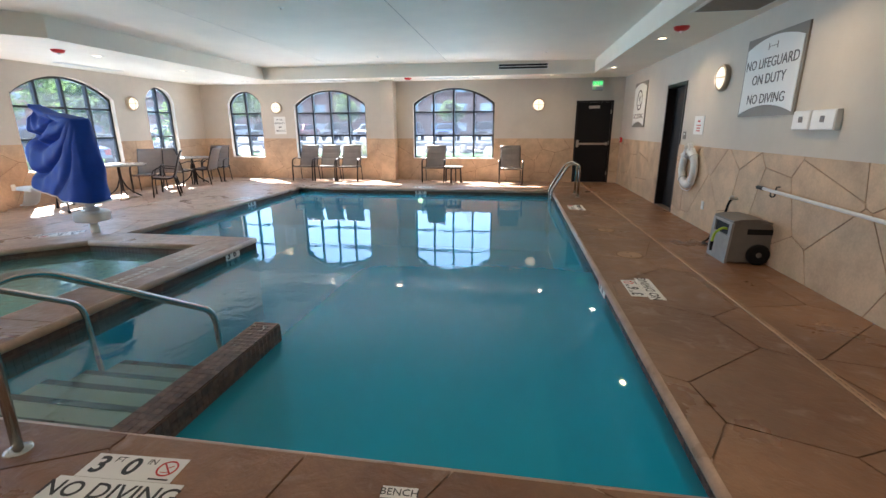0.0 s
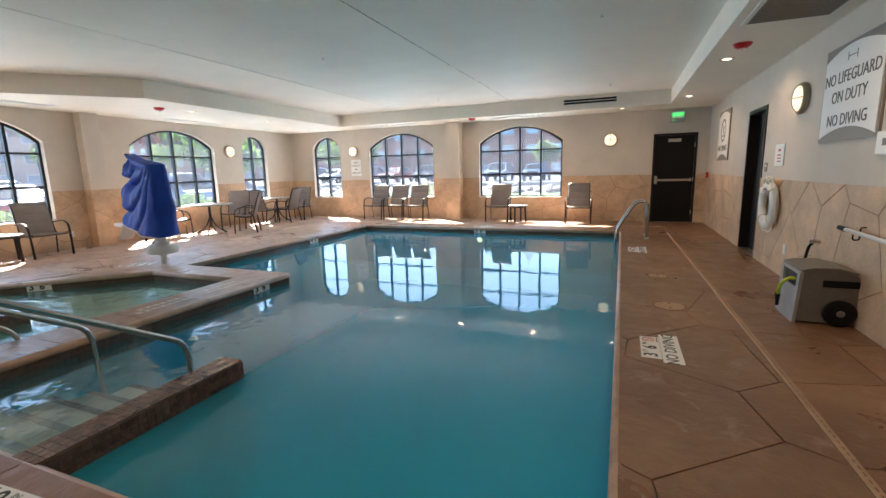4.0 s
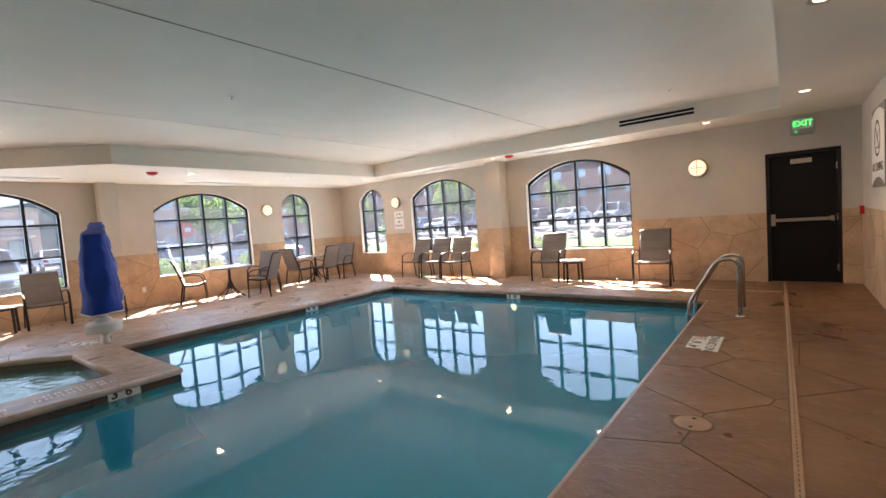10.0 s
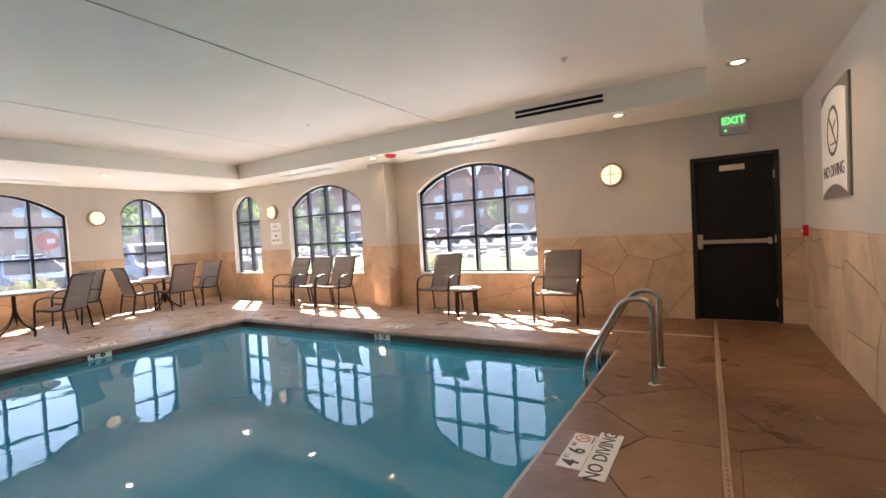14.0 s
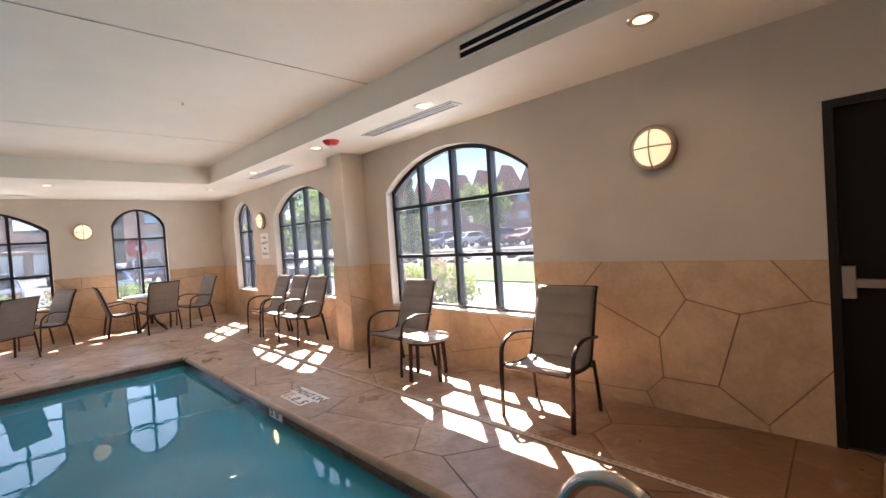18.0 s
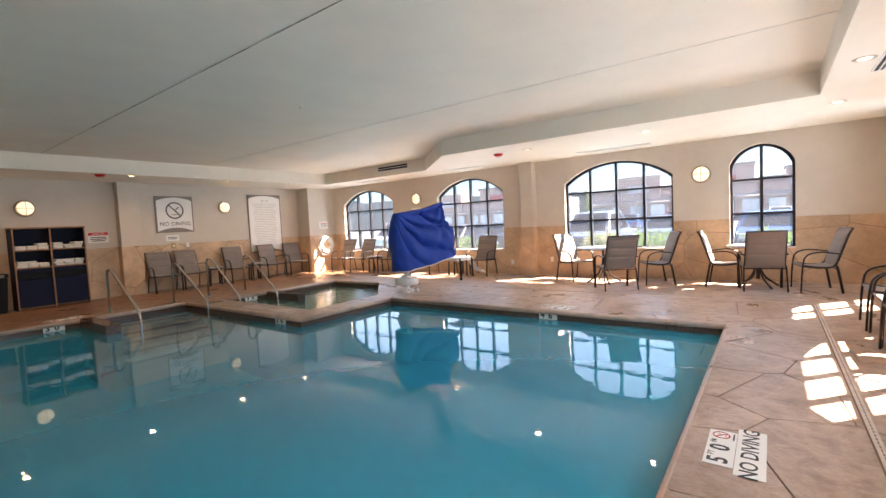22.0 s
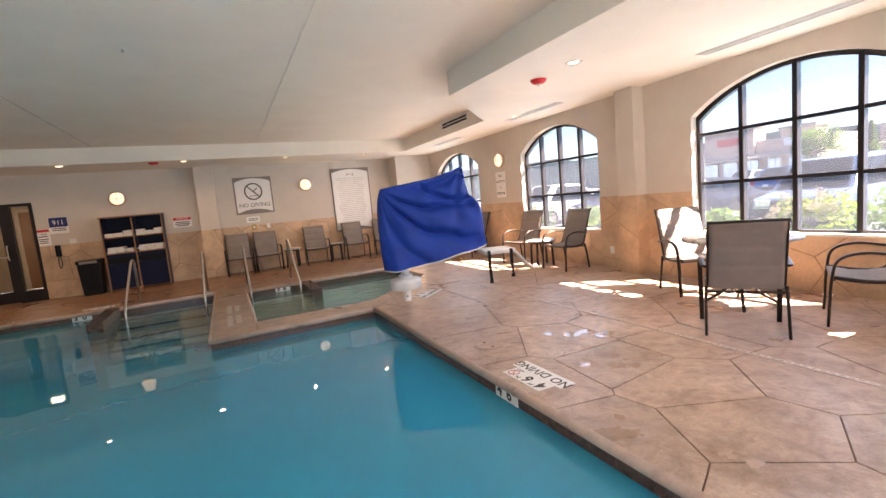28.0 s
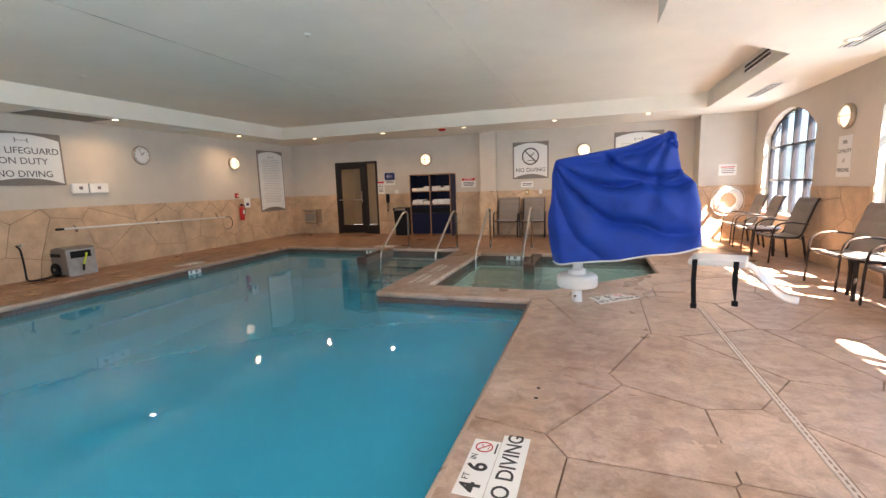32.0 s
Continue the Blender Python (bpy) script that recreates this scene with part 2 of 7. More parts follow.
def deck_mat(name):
    """Acid-stained stamped concrete under a worn sealer, blotched: browner along the east walk, paler round the seats
    and windows, a stain difference with the daylight there put into the colour too.
    """
    m = mat(name, (0.5, 0.35, 0.26), 0.40, vary=0.1, scale=1.4, fine=45, bump=0.3, wet=0.24)
    nt = m.node_tree
    b = nt.nodes["Principled BSDF"]
    geo, info = nt.nodes.new("ShaderNodeNewGeometry"), nt.nodes.new("ShaderNodeObjectInfo")

    def noise_of(scale, detail, lo, hi, rough=0.6):
        n, r = nt.nodes.new("ShaderNodeTexNoise"), nt.nodes.new("ShaderNodeMapRange")
        n.inputs["Scale"].default_value, n.inputs["Detail"].default_value, n.inputs["Roughness"].default_value = scale, detail, rough
        n.inputs["Distortion"].default_value = 0.6
        nt.links.new(geo.outputs["Position"], n.inputs[0])
        nt.links.new(n.outputs[0], r.inputs[0])
        r.inputs[1].default_value, r.inputs[2].default_value = lo, hi
        return r.outputs[0]

    def blend(f, a, c, kind="MIX"):
        x = nt.nodes.new("ShaderNodeMix")
        x.data_type, x.blend_type = "RGBA", kind
        for k, v in ((0, f), (6, a), (7, c)):
            if isinstance(v, tuple):
                x.inputs[k].default_value = (*v, 1)
            elif isinstance(v, float):
                x.inputs[k].default_value = v
            else:
                nt.links.new(v, x.inputs[k])
        return x.outputs[2]

    def calc(op, a, c):
        x = nt.nodes.new("ShaderNodeMath")
        x.operation = op
        for k, v in enumerate((a, c)):
            if isinstance(v, float):
                x.inputs[k].default_value = v
            else:
                nt.links.new(v, x.inputs[k])
        return x.outputs[0]

    xyz = nt.nodes.new("ShaderNodeSeparateXYZ")
    nt.links.new(geo.outputs["Position"], xyz.inputs[0])

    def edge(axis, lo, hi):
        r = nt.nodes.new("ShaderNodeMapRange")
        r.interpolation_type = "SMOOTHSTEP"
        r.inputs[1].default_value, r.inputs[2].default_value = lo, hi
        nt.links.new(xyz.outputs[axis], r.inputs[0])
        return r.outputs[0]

    # pale zone mask: part of its tone is window daylight painted in
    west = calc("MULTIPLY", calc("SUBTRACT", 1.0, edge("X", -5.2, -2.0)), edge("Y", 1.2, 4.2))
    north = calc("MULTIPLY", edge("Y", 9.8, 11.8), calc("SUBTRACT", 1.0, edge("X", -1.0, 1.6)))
    daylit = calc("MAXIMUM", west, north)
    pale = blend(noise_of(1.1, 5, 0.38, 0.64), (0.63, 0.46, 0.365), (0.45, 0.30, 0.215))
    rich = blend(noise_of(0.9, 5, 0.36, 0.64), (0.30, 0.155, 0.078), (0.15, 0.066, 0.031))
    col = blend(daylit, rich, pale)
    col = blend(calc("MULTIPLY", noise_of(2.7, 6, 0.50, 0.70, 0.7), 0.65), col, (0.24, 0.135, 0.08))
    col = blend(calc("MULTIPLY", noise_of(3.9, 4, 0.60, 0.72), 0.30), col, (0.66, 0.56, 0.50))
    col = blend(calc("MULTIPLY", noise_of(7.0, 8, 0.42, 0.66, 0.75), 0.50), col, (0.15, 0.08, 0.045))
    col = blend(calc("MULTIPLY", noise_of(60, 3, 0.35, 0.7), 0.22), col, (0.20, 0.13, 0.09))
    hsv, mr = nt.nodes.new("ShaderNodeHueSaturation"), nt.nodes.new("ShaderNodeMapRange")
    mr.inputs[3].default_value, mr.inputs[4].default_value = 0.90, 1.10
    nt.links.new(info.outputs["Random"], mr.inputs[0])
    nt.links.new(mr.outputs[0], hsv.inputs["Value"])
    nt.links.new(col, hsv.inputs["Color"])
    nt.links.new(hsv.outputs[0], b.inputs["Base Color"])
    relief, slate = nt.nodes.new("ShaderNodeBump"), nt.nodes.new("ShaderNodeBump")
    relief.inputs["Strength"].default_value, relief.inputs["Distance"].default_value = 0.7, 0.012
    slate.inputs["Strength"].default_value, slate.inputs["Distance"].default_value = 0.35, 0.004
    nt.links.new(noise_of(6.0, 7, 0.2, 0.8, 0.6), relief.inputs["Height"])
    nt.links.new(noise_of(45, 4, 0.2, 0.8), slate.inputs["Height"])
    nt.links.new(relief.outputs[0], slate.inputs["Normal"])
    nt.links.new(slate.outputs[0], b.inputs["Normal"])
    damp = nt.nodes.new("ShaderNodeMapRange")
    damp.inputs[3].default_value, damp.inputs[4].default_value = 0.42, 0.10
    nt.links.new(calc("MAXIMUM", noise_of(1.3, 5, 0.58, 0.68), calc("MULTIPLY", noise_of(5.0, 4, 0.4, 0.7), 0.45)), damp.inputs[0])
    nt.links.new(damp.outputs[0], b.inputs["Roughness"])
    return m


PAINT = mat("wall_paint", (0.60, 0.54, 0.465), 0.75, vary=0.03, scale=2.0, fine=140, bump=0.15)
REVEAL = mat("reveal_paint", (0.70, 0.65, 0.57), 0.75, vary=0.03, scale=3, fine=140, bump=0.1)
CEIL = mat("ceiling_paint", (0.83, 0.785, 0.69), 0.7, vary=0.025, scale=1.2, fine=160, bump=0.12)
STONE = mat("wainscot_stone", (0.60, 0.41, 0.26), 0.6, vary=0.13, scale=2.4, fine=40, bump=0.3, rand=0.07)
CJOINT = mat("ceiling_joint", (0.75, 0.72, 0.655), 0.8, vary=0.05)
CRACK = mat("ceiling_crack", (0.54, 0.50, 0.44), 0.9, vary=0.3, scale=3)
GROUT = mat("wainscot_joint", (0.33, 0.20, 0.12), 0.85, vary=0.1, scale=8, fine=80)
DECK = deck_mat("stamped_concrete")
DJOINT = mat("deck_joint", (0.22, 0.135, 0.085), 0.8, vary=0.1, scale=8, fine=80)
COPING = mat("coping_stone", (0.50, 0.36, 0.28), 0.3, vary=0.12, scale=4, fine=60, bump=0.15)
STRIP = mat("drain_strip", (0.42, 0.27, 0.17), 0.6, vary=0.1, scale=9, fine=120)
PALESTRIP = mat("pale_drain_strip", (0.66, 0.56, 0.49), 0.5, vary=0.1, scale=9, fine=120)
# blue that deep water gives the light is put into this plaster colour
PLASTER = mat("pool_plaster", (0.03, 0.36, 0.50), 0.6, vary=0.06, scale=0.9, fine=30)
STEPP = mat("step_plaster", (0.40, 0.35, 0.26), 0.6, vary=0.08, scale=2, fine=40)
SPAP = mat("spa_plaster", (0.66, 0.80, 0.74), 0.6, vary=0.08, scale=2, fine=40)
TILE = mat("brown_mosaic", (0.125, 0.07, 0.055), 0.14, vary=0.2, scale=20, fine=200, rand=0.25)
TJOINT = mat("tile_joint", (0.16, 0.12, 0.09), 0.7, vary=0.1)
WATER = water_mat("pool_water", (0.80, 0.94, 0.93), 0.0022, 5.0, (0.008, 0.39, 0.57), 0.6, (-1.7, 4.6))
SPAWATER = water_mat("spa_water", (0.75, 0.93, 0.90), 0.034, 8.0, (0.09, 0.42, 0.38), 0.30)
GLASS = glass_mat("window_glass", (0.46, 0.50, 0.54), 0.03)
CLEAR = glass_mat("door_glass", (0.88, 0.89, 0.87), 0.04)
BRONZE = mat("dark_bronze", (0.018, 0.014, 0.014), 0.35, 0.3, vary=0.06)
DOORP = mat("door_paint", (0.007, 0.0055, 0.006), 0.5, vary=0.08, scale=3, spec=0.25)
STEEL = mat("stainless_steel", (0.60, 0.58, 0.55), 0.22, 1.0, vary=0.04, scale=20)
CHROME = mat("brushed_metal", (0.55, 0.50, 0.44), 0.35, 1.0, vary=0.04)
CHAIRM = mat("chair_frame_bronze", (0.034, 0.023, 0.019), 0.32, 0.55, vary=0.08, scale=12)
SLING = mat("taupe_sling", (0.225, 0.185, 0.16), 0.7, vary=0.06, scale=5, fine=420, bump=0.35)
TABTOP = mat("table_top", (0.42, 0.39, 0.36), 0.28, 0.2, vary=0.06, scale=10)
BLUE = mat("blue_cover_cloth", (0.006, 0.052, 0.36), 0.6, spec=0.3, vary=0.10, scale=6, fine=300, bump=0.15)
WHITEP = mat("white_plastic", (0.74, 0.73, 0.70), 0.4, vary=0.03)
BLACKP = mat("black_plastic", (0.008, 0.008, 0.009), 0.5, vary=0.08, spec=0.2)
TOWEL = mat("white_towel", (0.80, 0.78, 0.74), 0.95, vary=0.05, scale=30, fine=300, bump=0.5)
NAVY = mat("navy_laminate", (0.005, 0.008, 0.032), 0.5, vary=0.06, spec=0.2)
WOODT = mat("oak_edge", (0.33, 0.165, 0.075), 0.5, vary=0.15, scale=14)
SIGNW = mat("sign_white", (0.80, 0.79, 0.76), 0.45, vary=0.015, scale=3)
SIGNG = mat("sign_grey", (0.22, 0.19, 0.16), 0.5, vary=0.04)
INK = mat("sign_ink", (0.03, 0.03, 0.03), 0.6, vary=0.0)
FAINT = mat("faint_print", (0.50, 0.48, 0.45), 0.6, vary=0.0)
INKG = mat("sign_ink_grey", (0.10, 0.09, 0.085), 0.6, vary=0.0)
RED = mat("red_plastic", (0.55, 0.012, 0.012), 0.35, vary=0.04)
REDINK = mat("red_ink", (0.55, 0.03, 0.03), 0.6, vary=0.0)
BLUEINK = mat("blue_ink", (0.014, 0.025, 0.13), 0.6, vary=0.0)
GREYP = mat("grey_plastic", (0.17, 0.15, 0.135), 0.5, vary=0.06, scale=8)
WORN = mat("worn_white_paint", (0.80, 0.76, 0.70), 0.7, vary=0.16, scale=25)
LIDM = mat("tan_lid_plastic", (0.46, 0.29, 0.175), 0.45, vary=0.12, scale=14)
WETC = mat("wet_concrete", (0.55, 0.40, 0.315), 0.05, vary=0.12, scale=9, wet=0.03)
YELLOW = mat("yellow_green_hose", (0.50, 0.66, 0.03), 0.4, vary=0.06)
SCONCE = mat("sconce_trim", (0.42, 0.34, 0.26), 0.4, 0.3, vary=0.05)
LAMPG = mat("sconce_glass", (0.9, 0.85, 0.75), 0.4, vary=0.0, emit=(1.0, 0.80, 0.50, 0.062))
DOWNG = mat("downlight_lens", (0.9, 0.85, 0.75), 0.4, vary=0.0, emit=(1.0, 0.80, 0.5, 0.3))
EXITG = mat("exit_green", (0.02, 0.4, 0.08), 0.4, vary=0.0, emit=(0.05, 1.0, 0.2, 0.08))
HALL = mat("corridor_paint", (0.46, 0.36, 0.24), 0.8, vary=0.04)
ASPH = mat("asphalt", (0.17, 0.17, 0.175), 0.85, vary=0.12, scale=2, fine=60)
CONC = mat("pale_concrete", (0.52, 0.50, 0.47), 0.8, vary=0.08, scale=2, fine=40)
GRASS = mat("lawn", (0.10, 0.27, 0.025), 0.9, vary=0.25, scale=4, fine=80)
BRICK = mat("red_brick", (0.36, 0.16, 0.115), 0.8, vary=0.15, scale=5, fine=60)
# light blue base: the sky's reflection is put into the pane colour
FARPANE = mat("sky_tinted_far_glass", (0.50, 0.62, 0.76), 0.12, 0.6, vary=0.05)
PINKST = mat("pink_stucco", (0.60, 0.43, 0.34), 0.85, vary=0.06, scale=1.5)
BLOOM = mat("cream_blooms", (0.72, 0.58, 0.42), 0.8, vary=0.2, scale=20)
TANST = mat("tan_stucco", (0.58, 0.47, 0.36), 0.8, vary=0.08, scale=3)
ROOF = mat("grey_roof", (0.20, 0.18, 0.18), 0.8, vary=0.12, scale=6)
LEAF = leaf_mat("leaves", (0.10, 0.16, 0.05), (0.20, 0.30, 0.07))
LEAFY = leaf_mat("yellow_green_leaves", (0.20, 0.25, 0.045), (0.30, 0.36, 0.05))
BARK = mat("bark", (0.12, 0.085, 0.06), 0.9, vary=0.2, scale=12)
ROCK = mat("landscape_rock", (0.40, 0.33, 0.28), 0.8, vary=0.2, scale=6, rand=0.2)
# lightened base, with the haze of distance painted into it
FARHILL = mat("hazed_wooded_hill", (0.17, 0.22, 0.19), 0.95, vary=0.3, scale=0.4, fine=3)
TYRE = mat("tyre", (0.02, 0.02, 0.02), 0.8, vary=0.05)
CARGL = mat("car_glass", (0.03, 0.035, 0.04), 0.06, vary=0.0)
LAMPR = mat("tail_lamp", (0.45, 0.02, 0.02), 0.2, vary=0.0)


# ---- mesh helpers ----
def mesh_of(bm, name, *mats):
    bmesh.ops.recalc_face_normals(bm, faces=bm.faces)
    me = bpy.data.meshes.new(name)
    bm.to_mesh(me)
    bm.free()
    for m in mats:
        me.materials.append(m)
    return me


def part(name, bm, material, parent=None, label="", smooth=False):
    me = mesh_of(bm, name, material) if not isinstance(bm, bpy.types.Mesh) else bm
    if smooth:
        me.polygons.foreach_set("use_smooth", [True] * len(me.polygons))
    ob = new(name, me)
    if parent is not None:
        ob.parent = parent
    if label:
        tagged(ob, label)
    return ob


def thing(name, label, category, m=None, group="", kind=""):
    ob = new(name)
    ob.empty_display_size = 0.1
    if m is not None:
        ob.matrix_basis = m
    return tagged(ob, label, category, group, kind)


def box(x0, y0, z0, x1, y1, z1, bevel=0.0, bm=None, m=None):
    b = bmesh.new()
    bmesh.ops.create_cube(b, size=1.0)
    for v in b.verts:
        v.co = Vector(((x0 + x1) / 2 + v.co.x * (x1 - x0), (y0 + y1) / 2 + v.co.y * (y1 - y0), (z0 + z1) / 2 + v.co.z * (z1 - z0)))
    if bevel:
        bmesh.ops.bevel(b, geom=b.edges[:], offset=bevel, segments=2, affect="EDGES", profile=0.6)
    return merged(bm, b, m)


def merged(bm, b, m=None):
    if m is not None:
        bmesh.ops.transform(b, matrix=m, verts=b.verts)
    if bm is None:
        return b
    vs = [bm.verts.new(v.co) for v in b.verts]
    b.verts.index_update()
    for f in b.faces:
        bm.faces.new([vs[v.index] for v in f.verts])
    b.free()
    return bm


def rod(a, b, r, r2=None, seg=12, bm=None, caps=True):
    a, b = Vector(a), Vector(b)
    t = bmesh.new()
    bmesh.ops.create_cone(t, cap_ends=caps, segments=seg, radius1=r, radius2=r if r2 is None else r2, depth=(b - a).length)
    m = Matrix.Translation((a + b) / 2) @ (b - a).to_track_quat("Z", "Y").to_matrix().to_4x4()
    return merged(bm, t, m)


def smooth_path(points, radius=0.12, steps=6):
    """A polyline with its corners rounded."""
    pts = [Vector(p) for p in points]
    out = [pts[0]]
    for i in range(1, len(pts) - 1):
        a, b, c = pts[i - 1], pts[i], pts[i + 1]
        d1, d2 = (a - b), (c - b)
        r = min(radius, d1.length * 0.49, d2.length * 0.49)
        p, q = b + d1.normalized() * r, b + d2.normalized() * r
        for k in range(steps + 1):
            s = k / steps
            out.append(p * (1 - s) ** 2 + b * 2 * s * (1 - s) + q * s * s)
    return out + [pts[-1]]


def tube(points, r, seg=10, bm=None, flat=None):
    """A tube swept along points; flat=(w, h) sweeps an oval of that half size, w across the level side."""
    bm = bm or bmesh.new()
    pts = [Vector(p) for p in points]
    rings = []
    for i, p in enumerate(pts):
        d = (pts[min(i + 1, len(pts) - 1)] - pts[max(i - 1, 0)]).normalized()
        side = d.cross(Vector((0, 0, 1)))
        if side.length < 0.05:
            side = rings[-1][1] if rings else Vector((1, 0, 0))
        side = side.normalized()
        if rings and side.dot(rings[-1][1]) < 0:
            side = -side
        up = side.cross(d).normalized()
        w, h = flat or (r, r)
        ring = [bm.verts.new(p + side * math.cos(a) * w + up * math.sin(a) * h) for a in [2 * math.pi * k / seg for k in range(seg)]]
        rings.append((ring, side))
    for (a, _), (b, _) in zip(rings, rings[1:]):
        for k in range(seg):
            bm.faces.new((a[k], a[(k + 1) % seg], b[(k + 1) % seg], b[k]))
    bm.faces.new(rings[0][0][::-1])
    bm.faces.new(rings[-1][0])
    return bm


def prism(poly, d0, d1, place, bm=None):
    """The 2D polygon poly swept from d0 to d1; place(u, v, d) gives the world point."""
    bm = bm or bmesh.new()
    a = [bm.verts.new(place(u, v, d0)) for u, v in poly]
    b = [bm.verts.new(place(u, v, d1)) for u, v in poly]
    n = len(poly)
    bm.faces.new(a)
    bm.faces.new(b[::-1])
    for k in range(n):
        bm.faces.new((a[k], b[k], b[(k + 1) % n], a[(k + 1) % n]))
    return bm


def lathe(profile, seg=24, bm=None, m=None):
    """A profile of (radius, height) turned about z."""
    t = bmesh.new()
    rings = []
    for r, z in profile:
        rings.append([t.verts.new((r * math.cos(2 * math.pi * k / seg), r * math.sin(2 * math.pi * k / seg), z)) for k in range(seg)] if r > 1e-6 else [t.verts.new((0, 0, z))])
    for a, b in zip(rings, rings[1:]):
        for k in range(seg):
            q = [a[k % len(a)], a[(k + 1) % len(a)], b[(k + 1) % len(b)], b[k % len(b)]]
            q = [v for i, v in enumerate(q) if v not in q[:i]]
            if len(q) > 2:
                t.faces.new(q)
    return merged(bm, t, m)


def clip(poly, nx, ny, c):
    """The part of a convex polygon where nx*x + ny*y <= c."""
    out = []
    for i, p in enumerate(poly):
        q = poly[(i + 1) % len(poly)]
        dp, dq = nx * p[0] + ny * p[1] - c, nx * q[0] + ny * q[1] - c
        if dp <= 0:
            out.append(p)
        if (dp < 0 < dq) or (dq < 0 < dp):
            s = dp / (dp - dq)
            out.append((p[0] + s * (q[0] - p[0]), p[1] + s * (q[1] - p[1])))
    return out


def clip_to(poly, region):
    """poly within a convex, counter-clockwise region."""
    for i, p in enumerate(region):
        q = region[(i + 1) % len(region)]
        nx, ny = q[1] - p[1], p[0] - q[0]
        poly = clip(poly, nx, ny, nx * p[0] + ny * p[1]) if len(poly) > 2 else []
    return poly


def area_of(poly):
    return abs(sum(p[0] * q[1] - q[0] * p[1] for p, q in zip(poly, poly[1:] + poly[:1]))) / 2


def cells(u0, v0, u1, v1, step, gap, seed, jitter=0.36, tall=1.0, fixed=()):
    """Irregular polygon stones over a rectangle, with joints of width gap between them; fixed names the centres of chosen stones."""
    rnd = random.Random(seed)
    sites = []
    rows = int((v1 - v0) / (step * tall)) + 4
    cols = int((u1 - u0) / step) + 4
    for j in range(-2, rows):
        for i in range(-2, cols):
            sites.append((u0 + (i + 0.5 * (j % 2) + jitter * rnd.uniform(-1, 1)) * step, v0 + (j + 0.3 + jitter * rnd.uniform(-1, 1)) * step * tall))
    sites = [p for p in sites if all(math.hypot(p[0] - q[0], p[1] - q[1]) > 0.66 * step for q in fixed)] + list(fixed)
    out = []
    for a in sites:
        poly = [(a[0] - 3 * step, a[1] - 3 * step), (a[0] + 3 * step, a[1] - 3 * step), (a[0] + 3 * step, a[1] + 3 * step), (a[0] - 3 * step, a[1] + 3 * step)]
        for b in sites:
            dx, dy = b[0] - a[0], b[1] - a[1]
            d = math.hypot(dx, dy)
            if 0 < d < 3 * step:
                poly = clip(poly, dx / d, dy / d, (a[0] * dx + a[1] * dy) / d + d / 2 - gap / 2)
                if len(poly) < 3:
                    break
        if len(poly) > 2:
            out.append(poly)
    return out


def stones(name, parent, material, polys, regions, d0, d1, place):
    """One piece for each polygon, cut to the convex regions, as a child of parent."""
    for poly in polys:
        bm, size = bmesh.new(), 0.0
        for region in regions:
            cut = clip_to(poly, region)
            if len(cut) > 2 and area_of(cut) > 2e-4:
                prism(cut, d0, d1, place, bm)
                size += area_of(cut)
        if size > 0.002:
            part(name, bm, material, parent)
        else:
            bm.free()


def rect(u0, v0, u1, v1):
    return [(u0, v0), (u1, v0), (u1, v1), (u0, v1)]


def text(name, words, size, material, m, parent=None, depth=0.002, bold=0.0, align="CENTER", spacing=1.0):
    """Flat lettering, a mesh for each letter, centred on m, reading along its x with its y up."""
    c = bpy.data.curves.new(name, "FONT")
    c.body, c.size, c.extrude, c.align_x, c.align_y, c.offset, c.space_character = words, size, depth, align, "CENTER", bold, spacing
    c.resolution_u = 3
    tmp = bpy.data.objects.new(name, c)
    scene.collection.objects.link(tmp)
    bpy.context.view_layer.update()
    me = bpy.data.meshes.new_from_object(tmp.evaluated_get(bpy.context.evaluated_depsgraph_get()))
    bpy.data.objects.remove(tmp)
    whole = bmesh.new()
    whole.from_mesh(me)
    bpy.data.meshes.remove(me)
    left = set(whole.verts)
    while left:
        seed = left.pop()
        island, todo = {seed}, [seed]
        while todo:
            for e in todo.pop().link_edges:
                for v in e.verts:
                    if v not in island:
                        island.add(v)
                        todo.append(v)
        left -= island
        one = bmesh.new()
        at = {v: one.verts.new(v.co) for v in island}
        for f in {f for v in island for f in v.link_faces}:
            one.faces.new([at[v] for v in f.verts])
        letter = part("letter", one, material, parent)
        letter.matrix_basis = m
    whole.free()


# ---- plan ----
XE, XW, YN, YS = 2.89, -9.28, 12.95, -1.10
SOFFIT, TRAY, THICK = 2.71, 3.02, 0.20
POOL_X0, POOL_X1, POOL_Y0, POOL_Y1 = -5.37, 1.05, 1.78, 11.04
SPA_XE, SPA_YN = -3.36, 5.63
SPA_IN = [(-3.87, 2.15), (-3.87, 5.17), (-5.50, 5.17), (-6.95, 3.80), (-6.95, 2.15)]
WATER_Z = -0.14
SILL, SPRING, APEX, WAIN = 0.62, 2.12, 2.52, 1.17


def on_north(u, v, d):
    return Vector((u, YN + d, v))


def on_west(u, v, d):
    return Vector((XW - d, u, v))


def on_south(u, v, d):
    return Vector((u, YS - d, v))


def on_east(u, v, d):
    return Vector((XE + d, u, v))


def arch(a, b, n=16):
    """The arched head of an opening from a to b, as points from left to right."""
    half, rise = (b - a) / 2, APEX - SPRING
    spring = SPRING if half > 0.7 else SPRING + 0.05
    rise = APEX - spring
    r = (half * half + rise * rise) / (2 * rise)
    top = math.asin(min(half / r, 1))
    return [((a + b) / 2 + r * math.sin(s), APEX - r + r * math.cos(s)) for s in [top * (2 * k / n - 1) for k in range(n + 1)]]


